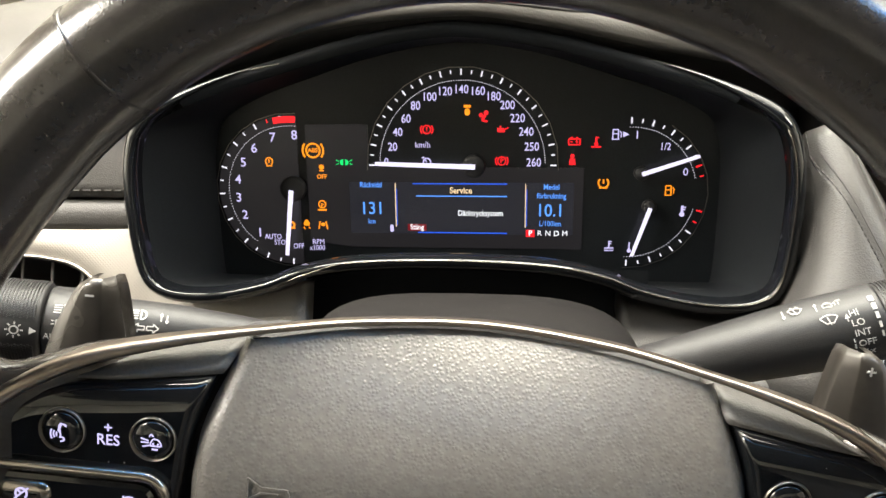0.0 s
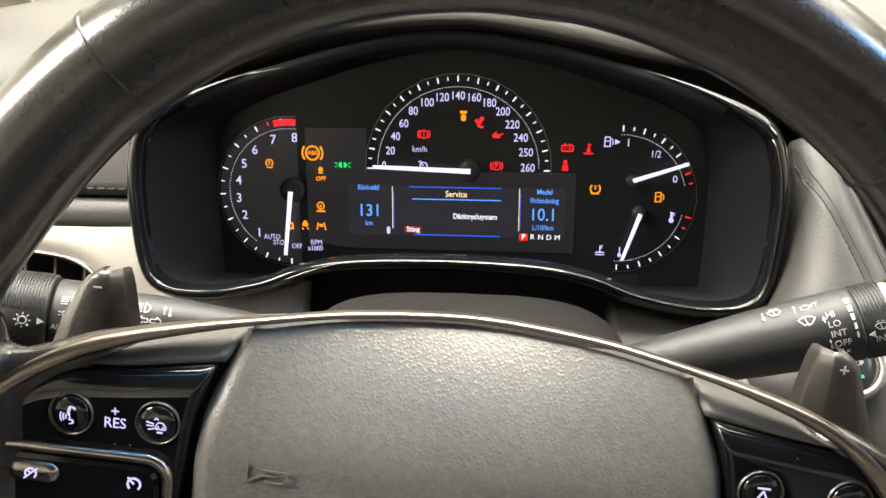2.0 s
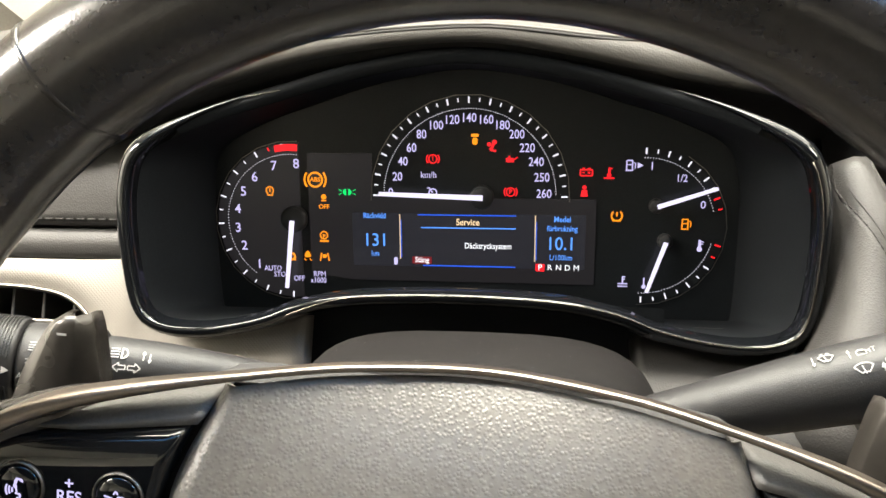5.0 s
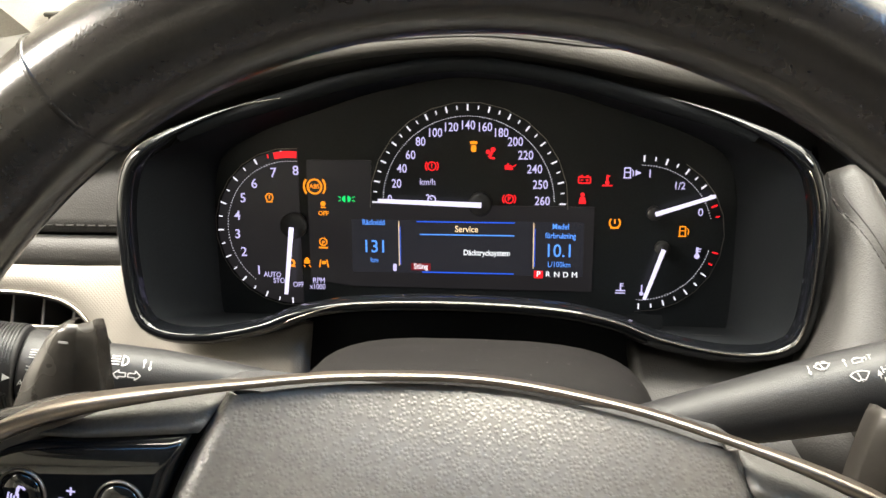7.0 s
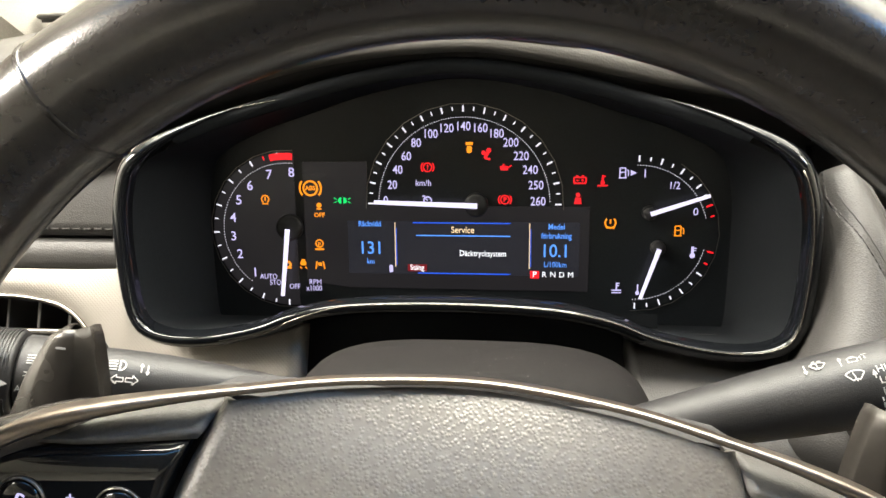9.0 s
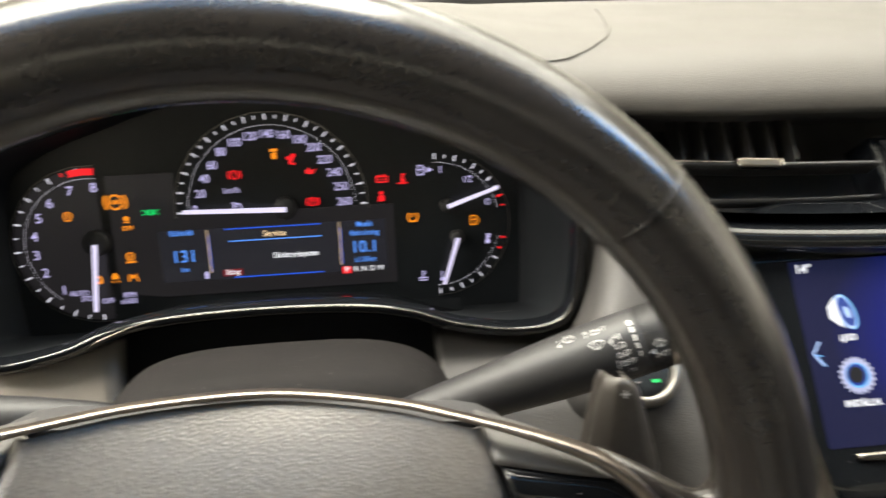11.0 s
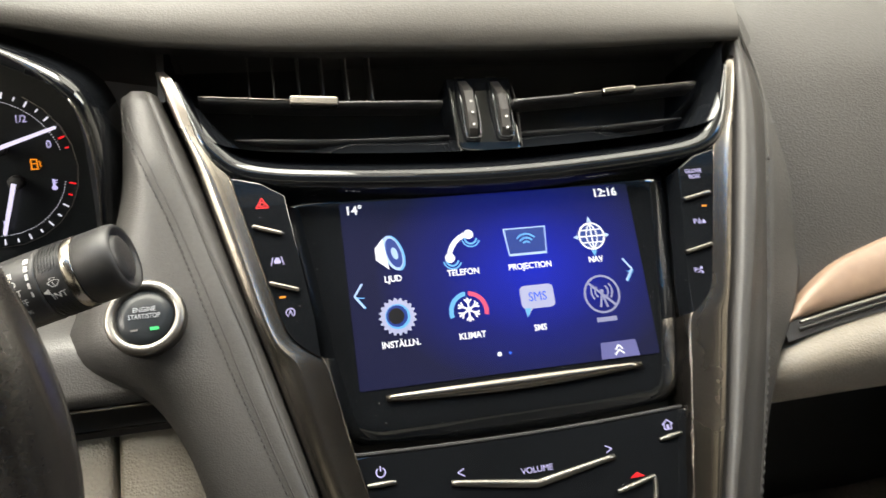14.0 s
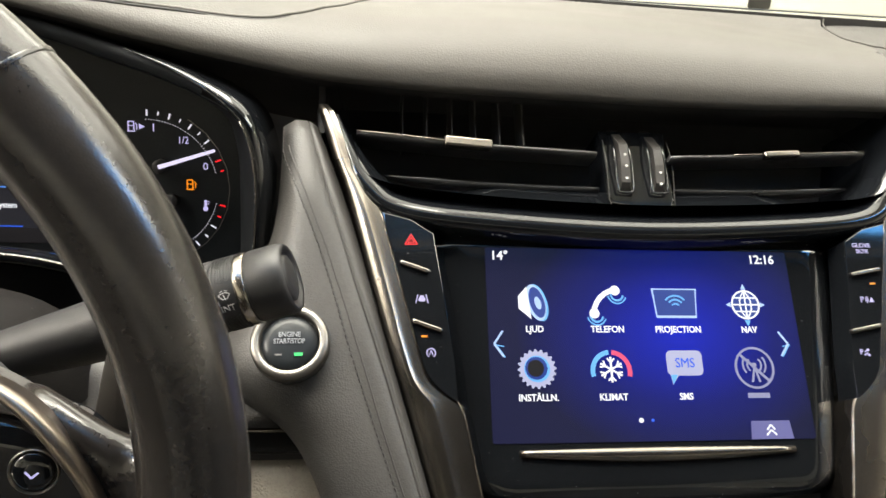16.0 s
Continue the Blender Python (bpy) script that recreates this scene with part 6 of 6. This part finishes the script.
for k, (w_, h_) in enumerate(((1.9, 2.6), (1.6, 2.6), (1.25, 2.6), (0.95, 2.4), (0.65, 2.2))):
    part("symbol", on_barrel([("poly", [(-w_ / 2, h_ / 2), (-w_ / 2, -h_ / 2), (w_ / 2, -h_ / 2), (w_ / 2, h_ / 2)])], 1.0, 0.0154, 0.1093, 19 + 13.5 * k), PRINT_WHITE, wst)
part("symbol", on_barrel(BLADE + SPRAY, 0.62, 0.0150, 0.1183, 68), PRINT_WHITE, wst)
part("lettering", barrel_text("INT", 3.7, 0.0150, 0.1183, 88), PRINT_WHITE, wst)
part("symbol", on_barrel([("poly", [(1.3, 1.3), (-1.2, 0), (1.3, -1.3)])], 1.0, 0.0150, 0.1142, 78), PRINT_WHITE, wst)

# light stalk
L0, L1 = (-0.052, -0.18, 0.768), (-0.186, -0.221, 0.8025)
LS = along(True, L0, L1)
lst = thing("light_stalk", LS, "black light stalk with white printed symbols", "control stalk", "column stalks")
part("arm", turned([(0.0045, 0), (0.0065, 0.012), (0.0095, 0.035), (0.0118, 0.06), (0.0126, 0.078), (0.0126, 0.082), (0.0122, 0.0825)], 36), STALK_BLACK, lst, "", True)
part("barrel", turned([(0.0135, 0.083), (0.0148, 0.084), (0.0152, 0.096), (0.0152, 0.110), (0.0146, 0.111)], 36), STALK_BLACK, lst, "printed collar", True)
part("twist_knob", turned([(0.0158, 0.1115), (0.0166, 0.1125), (0.0166, 0.131), (0.016, 0.132)], 36), STALK_BLACK, lst, "ribbed twist knob", True)
part("ribs", ribs(0.0166, 0.113, 0.131, 44, 130, 300), STALK_BLACK, lst)
part("ribs", ribs(0.0166, 0.113, 0.131, 14, 36, 92), STALK_BLACK, lst)
part("bright_ring", turned([(0.016, 0.1322), (0.0168, 0.1328), (0.0168, 0.1356), (0.016, 0.1362)], 36), CHROME, lst, "bright ring", True)
part("end_cap", turned([(0.0155, 0.1365), (0.016, 0.138), (0.0158, 0.146), (0.012, 0.149), (0, 0.150)], 36), BLACK_PLASTIC, lst, "", True)
LAMPS = [("arc", 0, 0, 2.2, 0.6, -90, 90), ("line", 0, -2.4, 0, 2.4, 0.6), ("line", -1, 1.8, -4.4, 1.8, 0.5), ("line", -1, 0.6, -4.4, 0.6, 0.5), ("line", -1, -0.6, -4.4, -0.6, 0.5), ("line", -1, -1.8, -4.4, -1.8, 0.5)]
ARROW = [("line", -3, 0.9, 0, 0.9, 0.5), ("line", -3, -0.9, 0, -0.9, 0.5), ("line", -3, -0.9, -3, 0.9, 0.5), ("line", 0, 0.9, 0, 2.1, 0.5), ("line", 0, -0.9, 0, -2.1, 0.5), ("line", 0, 2.1, 2.4, 0, 0.5), ("line", 0, -2.1, 2.4, 0, 0.5)]
BACK = [(k, *[(-q if k == "line" and i in (0, 2) else q) for i, q in enumerate(v)]) for k, *v in ARROW]
for s_, k_, z_, a_ in ((LAMPS, 0.95, 0.0752, 153), (ARROW, 0.85, 0.0698, 128), (BACK, 0.85, 0.0758, 128), ([("line", 0, -1.6, 0, 1.6, 0.5), ("poly", [(-0.9, 1.2), (0.9, 1.2), (0, 2.8)]), ("line", 2.6, -1.6, 2.6, 1.6, 0.5), ("poly", [(1.7, -1.2), (2.6, -2.8), (3.5, -1.2)])], 0.9, 0.0672, 149)):
    part("symbol", on_barrel(s_, k_, 0.0128, z_, a_, -1.0), PRINT_WHITE, lst)
SIDE = [("arc", -1.8, 0, 1.5, 0.5, -90, 90), ("line", -1.8, 1.5, -1.8, -1.5, 0.5), ("arc", 1.8, 0, 1.5, 0.5, 90, 270), ("line", 1.8, 1.5, 1.8, -1.5, 0.5), ("line", -4.2, 1, -2.6, 0.8, 0.5), ("line", -4.2, -1, -2.6, -0.8, 0.5), ("line", 4.2, 1, 2.6, 0.8, 0.5), ("line", 4.2, -1, 2.6, -0.8, 0.5)]
for s_, k_, z_, a_ in ((LAMPS, 0.85, 0.1036, 147), (SIDE, 0.72, 0.1045, 126), ([("arc", 0, 0, 2.0, 0.55, 120, 420), ("line", 0, 0.4, 0, 2.8, 0.55)], 1.0, 0.1060, 81)):
    part("symbol", on_barrel(s_, k_, 0.0153, z_, a_, -1.0), PRINT_WHITE, lst)
part("lettering", barrel_text("AUTO", 3.4, 0.0153, 0.1052, 104, -1.0), PRINT_WHITE, lst)
part("symbol", on_barrel([("arc", 0, 0, 1.5, 0.5, 0, 360)] + [("line", 2.2 * math.cos(a), 2.2 * math.sin(a), 3.2 * math.cos(a), 3.2 * math.sin(a), 0.5) for a in [k * math.pi / 4 for k in range(8)]] + [("poly", [(5.4, 1.4), (5.4, -1.4), (8, 0)])], 1.0, 0.0167, 0.1200, 112, -1.0), PRINT_WHITE, lst)

# ---- steering wheel ----
wh = thing("steering_wheel", WHEEL, "black leather steering wheel turned slightly, with a grained airbag cover", "steering wheel")
R, RR = 0.1640, 0.0160


def rim_row(a, grow=0.0):
    c, s = math.cos(a), math.sin(a)
    # the grip thins where the driver's side spoke joins it
    swell = -0.010 * math.exp(-((math.degrees(a) % 360 - 171) / 14) ** 2)
    grow += 0.00013 * noise.noise(Vector((c * 9, s * 9, 0.3))) + 0.0001 * noise.noise(Vector((c * 26, s * 26, 4.1)))
    return [Vector(((R + (RR + swell * (1 if math.cos(q) < 0 else 0) + grow) * math.cos(q)) * c, (R + (RR + swell * (1 if math.cos(q) < 0 else 0) + grow) * math.cos(q)) * s, (RR * 1.06 + grow) * math.sin(q))) for q in [2 * math.pi * k / 28 for k in range(28)]]


part("rim", grid([rim_row(2 * math.pi * i / 180) for i in range(180)], closed_u=True, closed_v=True), RIM_LEATHER, wh, "smooth black leather rim", True)
for a in (90 - 40.5, 90 + 40.5, -28, 208):
    ra = radians(a)
    part("seam", grid([rim_row(ra - 0.0055, -0.0004), rim_row(ra - 0.003, 0.0005), rim_row(ra, 0.0001), rim_row(ra + 0.003, 0.0005), rim_row(ra + 0.0055, -0.0004)], closed_v=True), RIM_LEATHER, wh, "sewn leather joint", True)


ARCH = [(0, 52.5, -36), (38, 51.3, -30), (65, 48.5, -21), (88, 44.5, -13), (106, 39, -8), (117, 32.5, -4), (126, 24, -1.5), (134, 13, -0.5), (139, 0, 0), (141, -20, 0)]
HUB_X = -2.9
half_arch = even(catmull([(-38, 51.3, -30)] + ARCH, 8)[8:], 60)


def lefted(x):
    return x * (1 + 0.15 * (max(x, 0) / 130) ** 1.5)


arch = [Vector((-lefted(p.x), p.y, p.z)) for p in half_arch[:0:-1]] + half_arch
arch = [p * MM for p in arch]


def arch_at(x):
    """The arch's height and depth, in millimetres, at a place across the wheel."""
    x = abs(x)
    for a, b in zip(half_arch, half_arch[1:]):
        if a.x <= x <= b.x:
            return a.lerp(b, (x - a.x) / max(b.x - a.x, 1e-6))
    return half_arch[-1]


part("bright_arch", sweep(arch, [(-0.0010, -0.004), (-0.0011, -0.0004), (-0.0008, 0.0003), (-0.0003, 0.0007), (0.0003, 0.0007), (0.0008, 0.0003), (0.0011, -0.0004), (0.0010, -0.004)], scales=[1 + 1.3 * min(1, max(0, (abs(p.x) - 0.07) / 0.055)) for p in arch]), ARCH_METAL, wh, "smoked bright metal arch", True)

# airbag cover


def airbag_point(i, j, n=44, m=40):
    f = j / m
    v = 50.2 - 140 * f ** 1.25
    t = i / n * 2 - 1
    half = lerp_table(-v, [(-48, 73.0), (-41, 75.4), (-30, 79), (-21, 81.2), (-5, 83), (40, 83.5), (70, 72), (92, 50)])
    u = half * t
    v -= (52.5 - arch_at(u).y) * max(0, 1 - f / 0.3)
    az = arch_at(u).z
    body = -6 + 4.0 * math.sin(math.pi * min(max((47 - v) / 130, 0), 1))
    e = math.sin(math.pi / 2 * min(max(140 * f ** 1.25 / 44, 0), 1))
    h = (az - 1) * (1 - e) + body * e
    drop = max(0, abs(t) - 0.93) / 0.07
    h -= 5.0 * drop ** 2.4
    return Vector(((u + HUB_X + 0.8) * MM, v * MM, h * MM))


part("airbag_cover", slab([[airbag_point(i, j) for i in range(45)] for j in range(41)], (0, -0.002, -0.005)), AIRBAG_SKIN, wh, "grained charcoal airbag cover", True)
horn = glyph([("line", -0.0062, 0.0034, -0.0062, -0.0034, 0.0005), ("line", -0.0062, 0.0034, -0.002, 0.0008, 0.0005), ("line", -0.0062, -0.0034, -0.002, -0.0008, 0.0005), ("line", -0.002, 0.0008, 0.006, 0.0008, 0.0005), ("arc", 0.0045, -0.001, 0.0018, 0.0005, -90, 90), ("line", -0.002, -0.0008, 0.003, -0.0008, 0.0005), ("line", 0.0045, -0.0028, -0.0005, -0.0028, 0.0005)], 0, 0.0004)
horn.transform(pose(-0.0605, 0.0062, -0.0022, -3, -2, 0))
part("horn_mark", horn, AIRBAG_SKIN, wh, "moulded horn mark")
part("hub_well", prism([(p[0], p[1]) for p in rounded(HUB_X * MM, -0.03, 0.20, 0.14, 0.03)], -0.06, -0.040), SOFT_BLACK, wh, "black wheel hub behind the covers")

for s in (-1, 1):
    # leather web that runs from behind the arch into the rim
    if s > 0:
        crest = [(104, 33, -26), (112, 36.5, -15), (119, 35.5, -10), (128, 32, -6), (136, 28.5, -4), (143, 26, -3), (147.5, 28, -1), (151, 36, 0)]
    else:
        crest = [(106, 36, -26), (114, 40.5, -15), (122, 40, -10.5), (132, 37, -7), (140, 34.5, -5), (145, 34.5, -3), (148.5, 38, -1), (151, 46, 0)]
    rows = []
    for p in even(catmull(crest, 6), 40):
        g = min(1, max(0, (p.x - 122) / 22))
        around = [(-70, -14 + 17 * g), (-30, -8 + 10 * g), (-12, -1 + g)] + [(-8 + 8 * math.sin(radians(a)), -8 + 8 * math.cos(radians(a))) for a in range(0, 181, 20)] + [(-30, -16), (-70, -16)]
        crease = 0.5 * noise.noise(Vector((p.x * 0.22, p.y * 0.1, 2.0 + s)))
        rows.append([Vector((p.x * s, p.y + dy, p.z + dz + crease)) * MM for dy, dz in around])
    part("spoke", slab(rows, (0, 0, -0.001)), RIM_LEATHER, wh, "creased black leather spoke", True)
    # filler between the arch and the switch panel
    top = even([p for p in half_arch if 71 <= p.x <= 128], 16)
    bot = even([Vector((75.5, 36.6, -13)), Vector((101, 33.3, -10.5)), Vector((118, 31, -10.5)), Vector((130, 26.3, -10.5)), Vector((137, 17.8, -10.5))], 16)
    rows = []
    for p, q in zip(top, bot):
        a = Vector((s * (lefted(p.x) if s < 0 else p.x), p.y - 5.0, p.z - 6.0))
        b = Vector((s * (lefted(q.x) - 4 if s < 0 and q.x > 110 else q.x) + HUB_X, q.y, q.z))
        rows.append([a * MM, (a.lerp(b, 0.33) + Vector((0, 0, 0.8))) * MM, (a.lerp(b, 0.66) + Vector((0, 0, 0.8))) * MM, b * MM])
    part("spoke_cover", slab(rows, (0, 0, -0.02)), CHARCOAL, wh, "dark satin spoke cover", True)
    far = 1.045 if s < 0 else 1.0
    crest = smooth_table([(77, 36), (80, 35.4), (101, 32.6), (120 * far, 29.8), (131 * far, 25), (138 * far, 16), (142 * far, 3)], 6)
    rows = []
    for k in range(37):
        q = k / 36
        row = []
        for m_ in range(26):
            d = 9.0 * (m_ / 14) if m_ <= 14 else 9.0 + 88 * (m_ - 14) / 11
            inner = lerp_table(d, [(0, 77.8), (14, 82.6), (34, 85.2), (70, 88), (100, 90)])
            outer_x = lerp_table(d, [(0, 141 * far), (100, 136 * far)])
            x = inner + (outer_x - inner) * q
            y = lerp_table(x, crest) - d if x < 142 * far else 3 - d
            h = -5.5 - 6.0 * (1 - math.sqrt(max(0, 1 - (1 - min(d, 9) / 9) ** 2)))
            edge = min(q, 1 - q) * (outer_x - inner)
            h -= 1.6 * max(0, 1 - edge / 1.8) ** 2
            row.append(Vector((x * s + HUB_X, y, h)) * MM)
        rows.append(row)
    sw = part("switch_panel", slab(rows, (0, 0, -0.02)), PIANO_BLACK, wh, "piano black switch panel", True)
    for bx in (93.2, 120.4):
        x = bx * s + HUB_X
        b = part("button", turned([(0, -0.0034), (0.0024, -0.0035), (0.0044, -0.0038), (0.0055, -0.0043), (0.0060, -0.0049), (0.0062, -0.007)], 28, pose(x * MM, 0.0172, 0)), PIANO_BLACK, sw, "round black button", True)
        part("button_ring", turned([(0.0064, -0.0056), (0.0066, -0.0046), (0.0069, -0.0046), (0.0072, -0.006)], 28, pose(x * MM, 0.0172, 0)), SATIN, sw, "thin ring", True)
        if s < 0 and bx > 110:
            sign([("poly", [(0.0, 3.2), (1.6, 3.4), (2.9, 2.6), (3.1, 3.2), (2.4, 3.9), (0.6, 4.1)]), ("poly", [(0.0, 3.2), (1.2, 3.3), (0.6, 1.6), (0.9, 0.4), (0.2, 0.1), (-0.4, 0.9)]), ("line", 0.5, 0.2, 0.8, -0.9, 0.5), ("line", 0.8, -0.9, 0.3, -1.6, 0.5), ("line", 0.3, -1.6, 1.9, -1.7, 0.5), ("line", 1.9, -1.7, 1.9, -3.0, 0.6), ("line", 1.9, -3.0, 0.6, -3.3, 0.5), ("arc", 0.6, -0.4, 1.5, 0.5, 150, 215), ("arc", 0.6, -0.4, 2.6, 0.5, 150, 215), ("arc", 0.6, -0.4, 3.7, 0.5, 152, 213)], x, 17.2, GLYPH_LILAC, sw, 0.78, z=-0.0034)
        elif s < 0:
            sign([("line", 0.2, 0.0, 1.2, 1.4, 0.5), ("line", 1.2, 1.4, 3.0, 1.2, 0.5), ("line", 3.0, 1.2, 4.1, -0.4, 0.5), ("line", 4.1, -0.4, 4.0, -1.5, 0.5), ("line", 0.2, 0.0, 0.0, -1.4, 0.5), ("line", 0.0, -1.4, 4.0, -1.5, 0.5), ("disc", 1.1, -0.6, 0.4), ("disc", 3.0, -0.7, 0.4), ("line", -3.6, 1.4, -0.6, 0.6, 0.5), ("line", -3.6, -0.2, -0.6, -0.2, 0.5), ("line", -2.9, -1.9, -0.4, -1.3, 0.5), ("line", -0.4, 2.2, 0.3, 3.3, 0.5), ("line", 0.3, 3.3, 1.2, 2.3, 0.5), ("line", 0.6, -2.8, 2.9, -2.8, 0.7)], x, 17.2, GLYPH_LILAC, sw, 0.78, z=-0.0034)
        elif bx < 110:
            sign([("line", -2.4, 2.6, 2.4, 2.6, 0.7), ("line", -2, -2, 0, 1.6, 0.7), ("line", 2, -2, 0, 1.6, 0.7)], x, 17.2, GLYPH_LILAC, sw, 0.82, z=-0.0034)
        else:
            sign([("line", -2.2, 0.8, 0, -1.4, 0.7), ("line", 2.2, 0.8, 0, -1.4, 0.7)], x, 17.2, GLYPH_LILAC, sw, 0.82, z=-0.0034)
    # rocker in its bright frame
    mid = (s * 117.5 + HUB_X) * MM
    fr = sweep([Vector((mid + p[0] * s, p[1] - 0.0105, -0.0045)) for p in rounded(0, 0, 0.057, 0.032, 0.007, 5)], circle(0.0018, 8), closed=True)
    part("rocker_frame", fr, CHROME, sw, "bright rocker frame", True)
    part("rocker", prism(rounded(mid, -0.0105, 0.052, 0.027, 0.006, 4), -0.01, -0.0042, 0.002, 2), PIANO_BLACK, sw)
    # paddle
    rows = []
    for k in range(15):
        y = 10 + 41 * k / 14
        near = lerp_table(y, [(10, 121.5), (30, 123.5), (44, 125.6), (49, 126.8), (51, 128.4)])
        far_x = lerp_table(y, [(10, 156 if s < 0 else 153), (14, 155 if s < 0 else 152.6), (32, 148.6 if s < 0 else 146.4), (45, 141.6), (49, 138.6), (51, 135.2)])
        w = far_x - near
        row = [(near, -60), (near + 0.2, -56), (near + 0.6, -55.4), (near + 0.25 * w, -51.2), (near + 0.29 * w, -50.7), (near + 0.5 * w, -50.4), (near + 0.76 * w, -50.6), (near + 0.8 * w, -50.9), (far_x - 0.6, -53.4), (far_x, -54.2), (far_x, -58)]
        tip = 1.4 * max(0, (y - 47) / 4) ** 2
        rows.append([Vector(((x + (4.6 if s < 0 else -1)) * s, y, h - tip)) * MM for x, h in row])
    pad = part("paddle", slab(rows, (0, -0.001, -0.004)), PADDLE, wh, "worn dark polished shift paddle", True)
    sign([("line", -1.6, 0, 1.6, 0, 0.7)] + ([("line", 0, -1.6, 0, 1.6, 0.7)] if s > 0 else []), s * (138.5 if s < 0 else 133), 45, PRINT_GREY, pad, z=-0.0504)
cap("+", -109.6, 19.2, 4.8, GLYPH_LILAC, wh, z=-0.0053)
cap("RES", -109.6, 15.4, 4.8, GLYPH_LILAC, wh, z=-0.0053, stretch=0.95)
sign([("arc", 0, 0, 2, 0.7, -50, 230), ("line", 0, 0, -2, 2.2, 0.6)], -102.5, -3.6, GLYPH_LILAC, wh, z=-0.004)
rows = [[Vector((-0.1345 + p[0], -0.003 + p[1], h)) for p in rounded(0, 0, 0.0168 - d, 0.0076 - d, 0.0037 - d * 0.48, 5)] for d, h in ((0, -0.012), (0, -0.0052), (0.0005, -0.0042), (0.0016, -0.0034), (0.0034, -0.0029), (0.0056, -0.0027), (0.0072, -0.00265))]
part("rocker_cap", grid(rows, closed_v=True), CHROME, wh, "polished metal rocker cap", True)
sign([("arc", 0, 0, 1.7, 0.6, -50, 230), ("line", 0, 0, -1.2, 1.3, 0.5), ("line", -2.2, -1.9, 2.2, 1.9, 0.5)], -134.5, -3, GLYPH_LILAC, wh, z=-0.00262)
